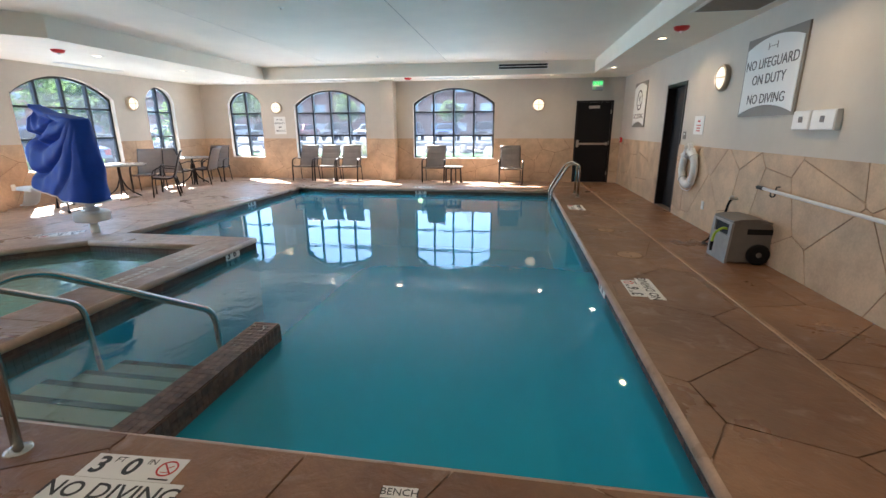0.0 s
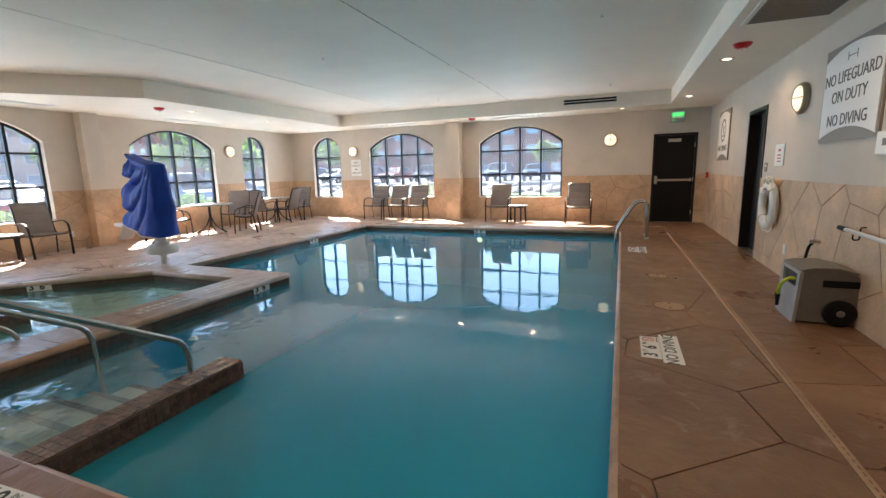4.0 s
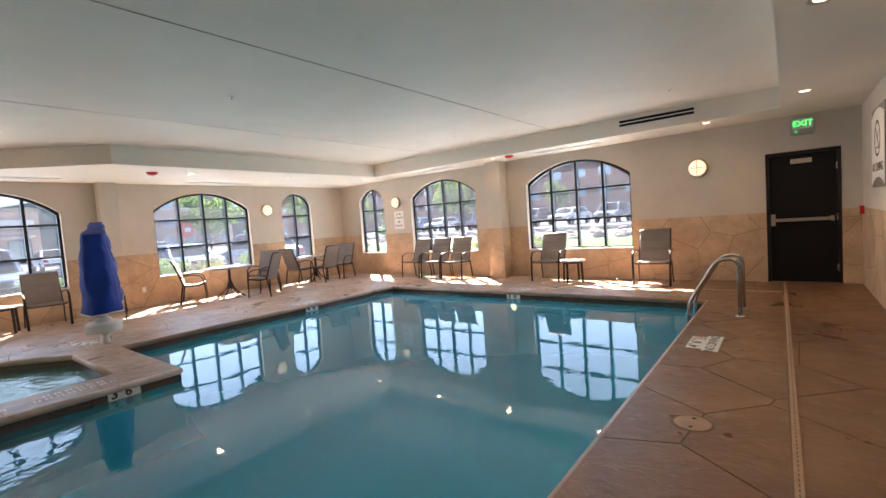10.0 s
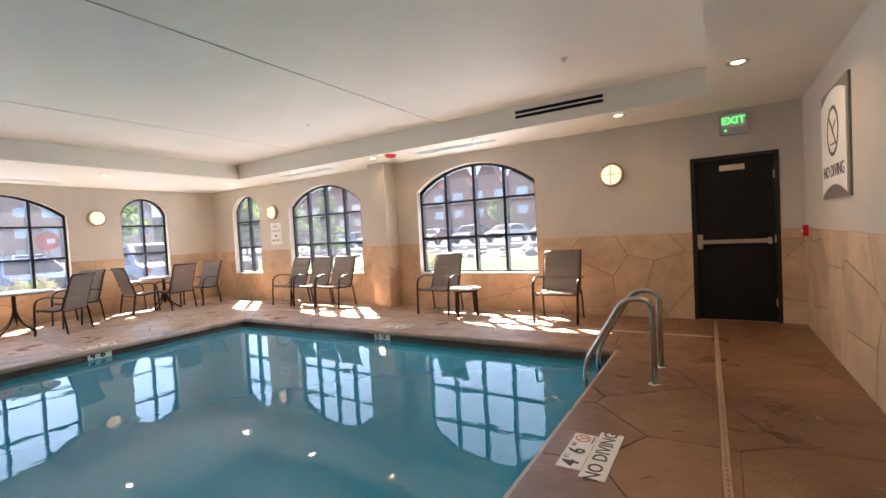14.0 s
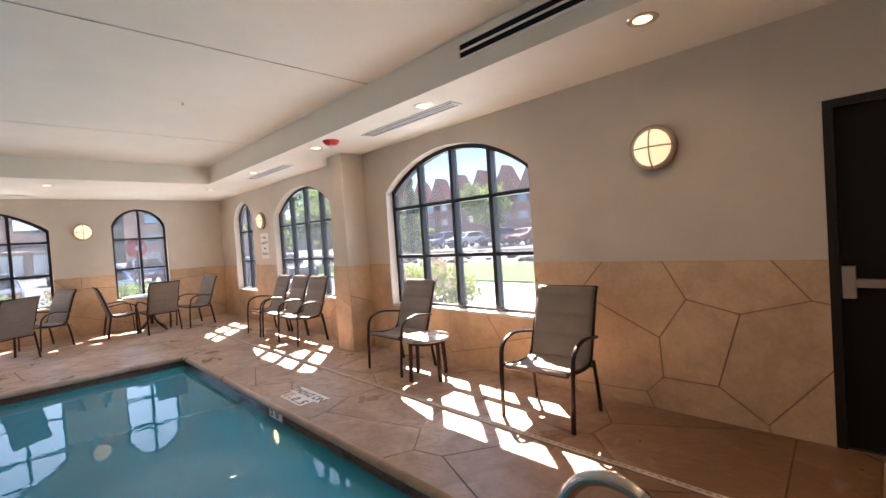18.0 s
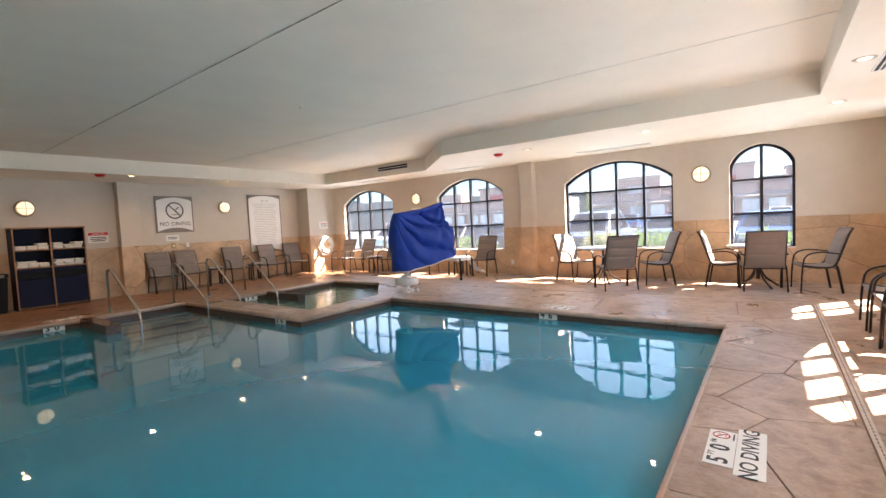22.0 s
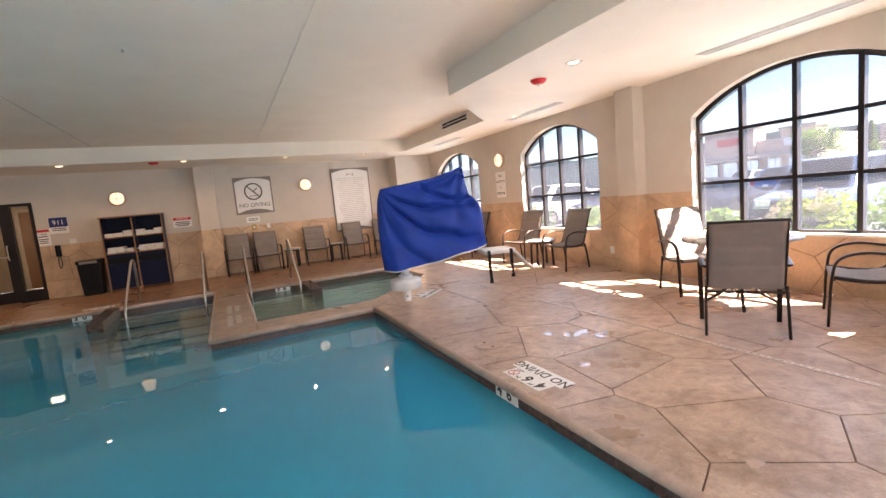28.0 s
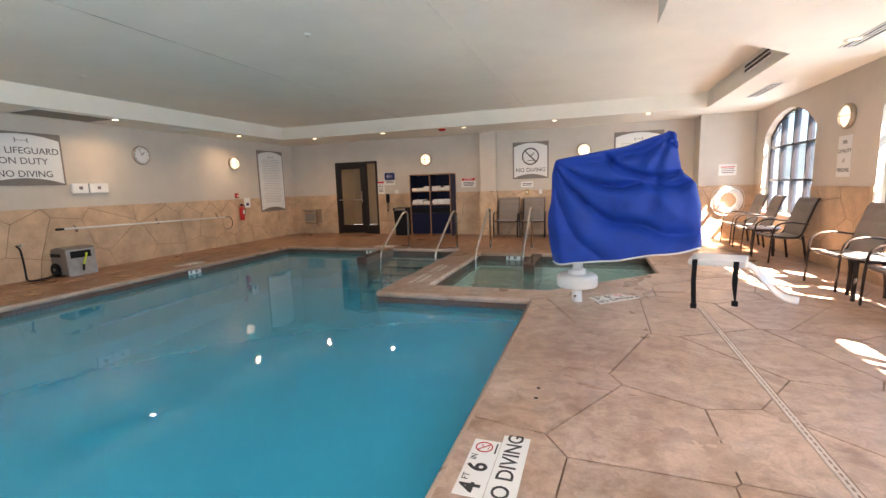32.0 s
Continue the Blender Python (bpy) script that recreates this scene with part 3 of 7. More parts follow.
def wall(name, u0, u1, openings, place, label, top=TRAY + 0.05, material=None):
    """A thick wall. Openings: (left, right, foot, head); head None is an arched window head."""
    bm = bmesh.new()

    def quad(pts, d):
        bm.faces.new([bm.verts.new(place(u, v, d)) for u, v in pts])

    def across(p, q):
        bm.faces.new([bm.verts.new(place(*p, 0)), bm.verts.new(place(*q, 0)), bm.verts.new(place(*q, THICK)), bm.verts.new(place(*p, THICK))])

    at = u0
    for a, b, foot, head in sorted(openings):
        line = arch(a, b) if head is None else [(a, head), (b, head)]
        for d in (0, THICK):
            quad(rect(at, 0, a, top), d)
            if foot > 0:
                quad(rect(a, 0, b, foot), d)
            for p, q in zip(line, line[1:]):
                quad([p, q, (q[0], top), (p[0], top)], d)
        around = [(a, foot), *line, (b, foot)]
        for p, q in zip(around, around[1:]):
            across(p, q)
        if foot > 0:
            across((a, foot), (b, foot))
        at = b
    for d in (0, THICK):
        quad(rect(at, 0, u1, top), d)
    for u in (u0, u1):
        across((u, 0), (u, top))
    across((u0, top), (u1, top))
    bmesh.ops.remove_doubles(bm, verts=bm.verts, dist=1e-5)
    return tagged(part(name, bm, material or PAINT), label, "wall", kind="structure")


WIN_N = {"a": (-2.74, -0.46, 4), "b": (-6.31, -4.14, 4), "c": (-8.42, -7.36, 2)}
WIN_W = {"d": (10.82, 11.80, 2), "e": (7.60, 9.86, 4), "f": (3.89, 5.98, 4), "g": (-0.02, 2.20, 4)}
EXIT_DOOR = (1.70, 2.65, 2.14)
EAST_DOOR = (8.43, 9.41, 2.19)
SOUTH_DOOR = (-0.03, 1.365, 2.13)

wall_n = wall("wall_north", XW - THICK, XE + THICK, [(a, b, SILL, None) for a, b, _ in WIN_N.values()] + [(EXIT_DOOR[0], EXIT_DOOR[1], 0, EXIT_DOOR[2])], on_north, "beige painted wall with arched windows and tan stone wainscot")
wall_w = wall("wall_west", YS, YN, [(a, b, SILL, None) for a, b, _ in WIN_W.values()], on_west, "beige painted wall with arched windows and tan stone wainscot")
wall_s = wall("wall_south", XW, XE, [(SOUTH_DOOR[0], SOUTH_DOOR[1], 0, SOUTH_DOOR[2])], on_south, "beige painted wall above tan stone wainscot")
wall_e = wall("wall_east", YS - THICK, YN, [(EAST_DOOR[0], EAST_DOOR[1], 0, EAST_DOOR[2])], on_east, "beige painted wall above tan stone wainscot")

# pilasters and piers: (name, x0, y0, x1, y1)
PIERS = [("pilaster", -3.60, 12.60, -3.22, YN), ("pilaster", XW, 6.56, -9.06, 6.89), ("pilaster", -3.58, YS, -3.16, -0.88), ("corner_pier", XW, YS, -8.22, -0.52)]
pier_obs = []
for n, x0, y0, x1, y1 in PIERS:
    th = thing(n, "beige painted pilaster with a tan stone foot", "pilaster", kind="structure")
    part("shaft", box(x0, y0, 0, x1, y1, SOFFIT - 0.002, 0.012), PAINT, th)
    pier_obs.append((th, x0, y0, x1, y1))

# ---- ceiling: a soffit round a raised tray ----
TRAY_LINE = [(1.94, 0.50), (1.94, 11.95), (-6.60, 11.95), (-6.54, 6.14), (-8.12, 4.45), (-8.12, 0.50)]


def ring_faces(bm, outer, inner, z):
    vo = [bm.verts.new((*p, z)) for p in outer]
    vi = [bm.verts.new((*p, z)) for p in inner]
    eo = [bm.edges.new((vo[k], vo[(k + 1) % len(vo)])) for k in range(len(vo))]
    ei = [bm.edges.new((vi[k], vi[(k + 1) % len(vi)])) for k in range(len(vi))]
    bmesh.ops.triangle_fill(bm, edges=eo + ei, use_beauty=True)


bm = bmesh.new()
OUTER = [(XE + 0.1, YS - 0.1), (XE + 0.1, YN + 0.1), (XW - 0.1, YN + 0.1), (XW - 0.1, YS - 0.1)]
ring_faces(bm, OUTER, TRAY_LINE, SOFFIT)
for p, q in zip(TRAY_LINE, TRAY_LINE[1:] + TRAY_LINE[:1]):
    bm.faces.new([bm.verts.new((*p, SOFFIT)), bm.verts.new((*q, SOFFIT)), bm.verts.new((*q, TRAY)), bm.verts.new((*p, TRAY))])
bm.faces.new([bm.verts.new((*p, TRAY)) for p in TRAY_LINE])
bmesh.ops.remove_doubles(bm, verts=bm.verts, dist=1e-5)
tagged(part("ceiling", bm, CEIL), "off-white plaster ceiling with a raised tray", "ceiling", kind="structure")
tagged(part("roof", box(XW - 0.2, YS - 0.2, TRAY + 0.06, XE + 0.2, YN + 0.2, TRAY + 0.4), CONC), "flat roof slab over the pool hall", "roof", kind="structure")
# unseen overhangs, their reach set so their shade ends the floor's sun patches
tagged(part("eave_north", box(XW - 0.78, YN + 0.2, TRAY + 0.08, XE + 0.6, YN + 0.64, TRAY + 0.3), CONC), "unseen roof overhang that cuts the sun patches short", "eave", kind="structure")
tagged(part("eave_west", box(XW - 0.78, YS - 0.2, TRAY + 0.08, XW - 0.2, YN + 0.2, TRAY + 0.3), CONC), "unseen roof overhang that cuts the sun patches short", "eave", kind="structure")
# joints of the ceiling boards: a painted one, and one that has cracked open
for x, w, m, label in ((-4.55, 0.005, CJOINT, "thin painted ceiling board joint"), (-1.575, 0.004, CRACK, "thin dark crack along a ceiling board joint")):
    tagged(part("trim", box(x - w, 0.5, TRAY - 0.004, x + w, 11.95, TRAY + 0.01), m), label, "ceiling joint", kind="structure")

# ---- floor ----
REGIONS = [rect(XW, YS, XE, POOL_Y0), rect(POOL_X1, POOL_Y0, XE, POOL_Y1), rect(XW, POOL_Y1, XE, YN), rect(XW, SPA_YN, POOL_X0, POOL_Y1),
           rect(XW, POOL_Y0, -3.87, 2.15), rect(XW, 2.15, -6.95, SPA_YN), [(-6.95, 3.80), (-5.50, 5.17), (-5.50, SPA_YN), (-6.95, SPA_YN)]]
bm = bmesh.new()
for r in REGIONS + [rect(-3.87, POOL_Y0, SPA_XE, SPA_YN), rect(-5.5, 5.17, -3.87, SPA_YN)]:
    prism(r, -0.20, -0.012, lambda u, v, d: Vector((u, v, d)), bm)
floor = tagged(part("floor", bm, DJOINT), "tan stamped concrete pool deck with dark joints", "pool deck", kind="structure")


def sheet(points, z):
    bm = bmesh.new()
    bm.faces.new([bm.verts.new((*p, z)) for p in points])
    return bm


pool_line = [(POOL_X1, POOL_Y0), (POOL_X1, POOL_Y1), (POOL_X0, POOL_Y1), (POOL_X0, SPA_YN), (SPA_XE, SPA_YN), (SPA_XE, POOL_Y0)]
coping = thing("pool_coping", "rounded tan concrete coping along the pool edge", "pool coping", kind="structure")
for p, q in zip(pool_line, pool_line[1:] + pool_line[:1]):
    part("coping_edge", tube([(*p, -0.035), (*q, -0.035)], 0.036, 12), COPING, coping, smooth=True)
for p, q in zip(SPA_IN, SPA_IN[1:] + SPA_IN[:1]):
    part("coping_edge", tube([(*p, -0.035), (*q, -0.035)], 0.036, 12), COPING, coping, smooth=True)

# pool shell
DEEP0, DEEP1 = -1.0, -1.5


def inset(line, d):
    """The outline moved inward by d; it runs counter-clockwise or clockwise alike."""
    turn = sum(p[0] * q[1] - q[0] * p[1] for p, q in zip(line, line[1:] + line[:1]))
    s = 1 if turn > 0 else -1
    out = []
    for k, b in enumerate(line):
        a, c = Vector(line[k - 1]), Vector(line[(k + 1) % len(line)])
        u, v = (Vector(b) - a).normalized(), (c - Vector(b)).normalized()
        n1, n2 = Vector((-u.y, u.x)) * s, Vector((-v.y, v.x)) * s
        m = (n1 + n2).normalized()
        out.append(tuple(Vector(b) + m * (d / max(m.dot(n1), 0.2))))
    return out


def shell(name, line, z_of, material, label, band):
    th = thing(name, label, "pool shell", kind="structure")
    line = inset(line, 0.006)
    tiles = ([], [])
    for p, q in zip(line, line[1:] + line[:1]):
        a, b = Vector(p), Vector(q)
        u, long = (b - a).normalized(), (b - a).length
        mid = (a + b) / 2 + Vector((-u.y, u.x)) * 0.01
        out = Vector((-u.y, u.x)) * (1 if sum(1 for r, t in zip(line, line[1:] + line[:1]) if (r[1] > mid.y) != (t[1] > mid.y) and mid.x < (t[0] - r[0]) * (mid.y - r[1]) / (t[1] - r[1]) + r[0]) % 2 else -1) * 0.004
        count = max(1, round(long / 0.052))
        for i in range(count):
            for z in (-0.062, -0.114, -0.166, -0.218):
                c0, c1 = a + u * (long * i / count + 0.002), a + u * (long * (i + 1) / count - 0.002)
                base = len(tiles[0])
                for c in (c0, c1):
                    for d in (0.0, 1.0):
                        for h in (z, z - 0.048):
                            tiles[0].append((c.x + out.x * d, c.y + out.y * d, h))
                tiles[1].extend([tuple(base + j for j in f) for f in ((2, 3, 7, 6), (0, 1, 3, 2), (4, 6, 7, 5), (0, 2, 6, 4), (1, 5, 7, 3))])
    me = bpy.data.meshes.new("waterline_tiles")
    me.from_pydata(tiles[0], [], tiles[1])
    me.materials.append(TILE)
    tagged(part("waterline_tiles", me, TILE, th), kind="stuff")
    b1, b2 = bmesh.new(), bmesh.new()
    n = len(line)
    for k in range(n):
        p, q = line[k], line[(k + 1) % n]
        b1.faces.new([b1.verts.new((*p, -0.06)), b1.verts.new((*q, -0.06)), b1.verts.new((*q, band)), b1.verts.new((*p, band))])
        b2.faces.new([b2.verts.new((*p, band)), b2.verts.new((*q, band)), b2.verts.new((*q, z_of(q))), b2.verts.new((*p, z_of(p)))])
    b2.faces.new([b2.verts.new((*p, z_of(p))) for p in line])
    bmesh.ops.remove_doubles(b2, verts=b2.verts, dist=1e-4)
    part("tile_bed", b1, TJOINT, th)
    part("basin", b2, material, th)
    return th


shell("pool_basin", pool_line, lambda p: DEEP0 + (DEEP1 - DEEP0) * (p[1] - POOL_Y0) / (POOL_Y1 - POOL_Y0), PLASTER, "plastered swimming pool basin coloured with the water's blue-green, with dark tile band", -0.26)
shell("spa_basin", SPA_IN, lambda p: -0.95, SPAP, "grey-green plastered whirlpool basin with dark tile band", -0.26)
tagged(part("pool_water", sheet(pool_line, WATER_Z), WATER), "calm blue-green pool water mirroring the windows", "pool water", kind="structure")
tagged(part("spa_water", sheet(SPA_IN, WATER_Z), SPAWATER), "rippled clear whirlpool water", "pool water", kind="structure")
for n in ("pool_water", "spa_water"):
    bpy.data.objects[n].visible_shadow = False

# ---- windows ----
FRAME_D = 0.11


def window(name, a, b, cols, place, label):
    th = thing(name, label, "window", kind="structure")
    head = arch(a, b, 20)

    def top_at(u):
        for p, q in zip(head, head[1:]):
            if p[0] <= u <= q[0] + 1e-9:
                return p[1] + (q[1] - p[1]) * (u - p[0]) / max(q[0] - p[0], 1e-9)
        return head[0][1]

    w = 0.045
    mid = (a + b) / 2
    outer = [(a, SILL), *head, (b, SILL)]
    inner = [(a + w, SILL + w)] + [(mid + (u - mid) * (1 - 2 * w / (b - a)), v - w) for u, v in head] + [(b - w, SILL + w)]
    bm = bmesh.new()
    n = len(outer)
    vo, vi = [[bm.verts.new(place(u, v, d)) for u, v in outer] for d in (FRAME_D, FRAME_D + 0.07)], [[bm.verts.new(place(u, v, d)) for u, v in inner] for d in (FRAME_D, FRAME_D + 0.07)]
    for k in range(n):
        j = (k + 1) % n
        bm.faces.new((vo[0][k], vo[0][j], vi[0][j], vi[0][k]))
        bm.faces.new((vo[1][k], vo[1][j], vi[1][j], vi[1][k]))
        bm.faces.new((vi[0][k], vi[0][j], vi[1][j], vi[1][k]))
        bm.faces.new((vo[0][k], vo[0][j], vo[1][j], vo[1][k]))
    part("window_frame", bm, BRONZE, th)
    us = [a + (b - a) * k / cols for k in range(cols + 1)]
    bars = [SILL, 1.255, 1.885, 3.0]
    for u in us[1:-1]:
        part("mullion", prism(rect(u - 0.024, SILL + w, u + 0.024, top_at(u) - 0.03), FRAME_D - 0.012, FRAME_D + 0.078, place), BRONZE, th)
    for v in bars[1:-1]:
        part("transom", prism(rect(a + w * 0.6, v - 0.02, b - w * 0.6, v + 0.02), FRAME_D - 0.004, FRAME_D + 0.072, place), BRONZE, th)
    for k in range(cols):
        for r in range(3):
            u0, u1 = us[k] + 0.02, us[k + 1] - 0.02
            v0, v1 = bars[r] + 0.018, bars[r + 1] - 0.018
            poly = rect(u0, v0, u1, v1)
            if r == 2:
                pts = [u0 + (u1 - u0) * s / 8 for s in range(9)]
                poly = [(u0, v0), (u1, v0)] + [(u, top_at(u) - 0.035) for u in reversed(pts)]
            pane = part("pane", prism(poly, FRAME_D + 0.03, FRAME_D + 0.036, place), GLASS, th)
            pane.visible_shadow = False
    lamp = new("window_daylight", bpy.data.lights.new("window_daylight", "AREA"))
    lamp.data.shape, lamp.data.size, lamp.data.size_y = "RECTANGLE", b - a, APEX - SILL
    lamp.data.energy, lamp.data.color = WINDOW_LIGHT * math.pi * (b - a) * (APEX - SILL), (0.66, 0.85, 1.0)
    lamp.matrix_world = look(place(mid, (SILL + APEX) / 2, THICK + 0.01), place(mid, (SILL + APEX) / 2, -1.0))
    part("window_sill", prism(rect(a + 0.003, SILL - 0.01, b - 0.003, SILL + 0.016), -0.012, FRAME_D, place), REVEAL, th)
    return th


for k, (a, b, c) in enumerate(WIN_N.values()):
    window("window_%d" % (k + 1), a, b, c, on_north, "arched window with black metal grid of panes")
for k, (a, b, c) in enumerate(WIN_W.values()):
    window("window_%d" % (k + 4), a, b, c, on_west, "arched window with black metal grid of panes")

# ---- doors ----
def frame_of(th, a, b, head, place, w=0.05, d0=-0.012, d1=0.14):
    part("door_frame", prism(rect(a, 0, a + w, head), d0, d1, place), BRONZE, th)
    part("door_frame", prism(rect(b - w, 0, b, head), d0, d1, place), BRONZE, th)
    part("door_frame", prism(rect(a + w, head - w, b - w, head), d0, d1, place), BRONZE, th)


a, b, h = EXIT_DOOR
d1 = thing("door_1", "closed dark brown metal exit door with a push bar", "door", kind="structure")
frame_of(d1, a, b, h, on_north)
part("door_leaf", prism(rect(a + 0.045, 0.006, b - 0.045, h - 0.045), 0.035, 0.08, on_north), DOORP, d1)
part("threshold", prism(rect(a, -0.02, b, 0.006), -0.01, 0.2, on_north), CHROME, d1)
bar = part("push_bar", prism(rect(a + 0.07, 1.005, b - 0.12, 1.055), -0.03, 0.02, on_north), CHROME, d1, "long brushed metal push bar")
part("bar_end", prism(rect(a + 0.06, 0.94, a + 0.12, 1.13), -0.045, 0.033, on_north), CHROME, bar)
part("bar_end", prism(rect(b - 0.13, 0.99, b - 0.09, 1.07), -0.035, 0.033, on_north), CHROME, bar)
part("door_closer", prism(rect(a + 0.33, h - 0.20, a + 0.60, h - 0.13), -0.03, 0.033, on_north), CHROME, d1, "silver door closer box")
for z in (0.25, 1.05, 1.85):
    part("hinge", prism(rect(b - 0.062, z - 0.05, b - 0.045, z + 0.05), -0.016, 0.03, on_north), CHROME, d1)

a, b, h = EAST_DOOR
d2 = thing("door_2", "dark brown door set deep in its frame", "door", kind="structure")
frame_of(d2, a, b, h, on_east, 0.06, -0.012, 0.18)
part("door_leaf", prism(rect(a + 0.055, 0.006, b - 0.055, h - 0.055), 0.12, 0.165, on_east), DOORP, d2)
part("threshold", prism(rect(a, -0.02, b, 0.006), -0.01, 0.2, on_east), CHROME, d2)
part("door_handle", rod(on_east(a + 0.14, 1.0, 0.12), on_east(a + 0.14, 1.0, 0.06), 0.02, bm=rod(on_east(a + 0.14, 1.0, 0.066), on_east(a + 0.26, 1.0, 0.066), 0.011)), CHROME, d2)

a, b, h = SOUTH_DOOR
d3 = thing("door_3", "dark bronze framed glass entrance door with side light", "door", kind="structure")
frame_of(d3, a, b, h, on_south, 0.06, -0.02, 0.12)
m1 = a + 0.44
part("door_frame", prism(rect(m1 - 0.06, 0, m1 + 0.02, h - 0.06), -0.02, 0.10, on_south), BRONZE, d3)
leaf = part("door_leaf", prism(rect(m1 + 0.02, 0.02, m1 + 0.13, h - 0.06), 0.0, 0.05, on_south), BRONZE, d3)
part("stile", prism(rect(b - 0.17, 0.02, b - 0.06, h - 0.06), 0.0, 0.05, on_south), BRONZE, leaf)
part("rail", prism(rect(m1 + 0.13, 0.02, b - 0.17, 0.27), 0.0, 0.05, on_south), BRONZE, leaf)
part("rail", prism(rect(m1 + 0.13, h - 0.20, b - 0.17, h - 0.06), 0.0, 0.05, on_south), BRONZE, leaf)
g = part("pane", prism(rect(m1 + 0.13, 0.27, b - 0.17, h - 0.20), 0.02, 0.026, on_south), CLEAR, leaf)
g.visible_shadow = False
g = part("pane", prism(rect(a + 0.06, 0.25, m1 - 0.06, h - 0.06), 0.03, 0.036, on_south), CLEAR, d3)
g.visible_shadow = False
part("rail", prism(rect(a + 0.06, 0, m1 - 0.06, 0.25), 0.0, 0.06, on_south), BRONZE, d3)
part("push_bar", tube(smooth_path([on_south(m1 + 0.1, 1.02, 0), on_south(m1 + 0.1, 1.02, -0.07), on_south(b - 0.1, 1.02, -0.07), on_south(b - 0.1, 1.02, 0)], 0.04), 0.014), CHROME, d3)
part("pull_handle", tube(smooth_path([on_south(m1 + 0.08, 0.95, 0), on_south(m1 + 0.08, 0.95, -0.06), on_south(m1 + 0.08, 1.25, -0.06), on_south(m1 + 0.08, 1.25, 0)], 0.03), 0.012), CHROME, d3)
# the corridor behind it
hall = thing("corridor", "tan painted corridor beyond the glass door", "corridor", kind="structure")
bm = bmesh.new()
for q in ([(-1.2, YS - 3.2, 0), (2.6, YS - 3.2, 0), (2.6, YS - 3.2, 2.6), (-1.2, YS - 3.2, 2.6)], [(-1.2, YS - 0.2, 0), (-1.2, YS - 3.2, 0), (-1.2, YS - 3.2, 2.6), (-1.2, YS - 0.2, 2.6)],
          [(2.6, YS - 0.2, 0), (2.6, YS - 3.2, 0), (2.6, YS - 3.2, 2.6), (2.6, YS - 0.2, 2.6)], [(-1.2, YS - 0.2, 2.6), (2.6, YS - 0.2, 2.6), (2.6, YS - 3.2, 2.6), (-1.2, YS - 3.2, 2.6)]):
    bm.faces.new([bm.verts.new(p) for p in q])
part("corridor_wall", bm, HALL, hall)
part("inner_door", box(0.30, YS - 3.19, 0.01, 1.20, YS - 3.14, 2.08, 0.004), WOODT, hall, "light brown wooden door")
for a, b, z0, z1 in ((0.22, 0.295, 0.0, 2.16), (1.205, 1.28, 0.0, 2.16), (0.296, 1.204, 2.085, 2.16)):
    part("casing", box(a, YS - 3.195, z0, b, YS - 3.13, z1, 0.004), TANST, hall)
part("corridor_floor", sheet([(-1.2, YS - 3.2), (2.6, YS - 3.2), (2.6, YS), (-1.2, YS)], -0.004), DECK, hall)
part("corridor_lamp", lathe([(0, 2.56), (0.16, 2.56), (0.17, 2.6)], m=Matrix.Translation((0.7, YS - 1.7, 0))), DOWNG, hall)

# ---- in the pool ----
steps = thing("pool_steps", "pale plaster entry steps with dark tile nosings", "pool steps", kind="structure")
for k, y1 in enumerate((2.04, 2.36, 2.69, 3.00, 3.35)):
    z = -0.21 - 0.10 * k
    y0 = POOL_Y0 + 0.002
    part("step", box(SPA_XE + 0.002, y0, z - 0.10 if k < 4 else -0.99, -1.812, y1, z), STEPP, steps)
    part("nosing", box(SPA_XE + 0.01, y1 - 0.055, z - 0.03, -1.82, y1 + 0.004, z + 0.004), TILE, steps)
div = thing("step_divider", "low wall of dark brown mosaic tile beside the steps", "tile wall", kind="structure")
part("core", box(-1.805, POOL_Y0 + 0.002, -1.1, -1.605, 3.068, -0.006), TJOINT, div)
tile = mesh_of(box(-0.0235, -0.0235, 0, 0.0235, 0.0235, 0.008, 0.002), "tile", TILE)
for i in range(4):
    for j in range(26):
        t = part("tile", tile, TILE, div)
        t.location = (-1.78 + i * 0.05, POOL_Y0 + 0.03 + j * 0.05, -0.006)
for j in range(26):
    for k in range(3):
        t = part("tile", tile, TILE, div)
        t.matrix_basis = pose(-1.605, POOL_Y0 + 0.03 + j * 0.05, -0.032 - 0.05 * k, 0, 90, 0)
for i in range(4):
    for k in range(3):
        t = part("tile", tile, TILE, div)
        t.matrix_basis = pose(-1.78 + i * 0.05, 3.068, -0.032 - 0.05 * k, -90, 0, 0)
bench = tagged(part("pool_bench", box(-1.60, POOL_Y0 + 0.002, -0.62, POOL_X1 - 0.002, POOL_Y0 + 0.42, -0.5, 0.02), PLASTER), "submerged plaster bench along the pool end", "pool bench", kind="structure")
spa_steps = thing("spa_steps", "pale plaster whirlpool steps and seat", "spa steps", kind="structure")
for k in range(3):
    part("step", box(-4.92, 2.152, -0.5 - 0.2 * k, -3.872, 2.5 + 0.3 * k, -0.3 - 0.2 * k), STEPP, spa_steps)
part("seat", box(-6.0, 2.152, -0.62, -5.10, 2.6, -0.5, 0.02), SPAP, spa_steps)
part("seat", box(-5.4, 4.7, -0.62, -3.872, 5.118, -0.5, 0.02), SPAP, spa_steps)
sdiv = tagged(part("spa_divider", box(-5.10, 2.152, -0.95, -4.92, 3.35, -0.004, 0.01), TILE), "low dark tiled wall inside the whirlpool", "tile wall", kind="structure")


def handrail(m, points, label, group, r=0.022, bend=0.12):
    th = thing("handrail", label, "handrail", m, group)
    part("rail", tube(smooth_path(points, bend, 8), r, 12), STEEL, th, smooth=True)
    p = points[0]
    part("flange", lathe([(0, 0.014), (0.03, 0.014), (0.055, 0.008), (0.058, 0.0)], 20, m=Matrix.Translation((p[0], p[1], 0))), STEEL, th, smooth=True)
    return th


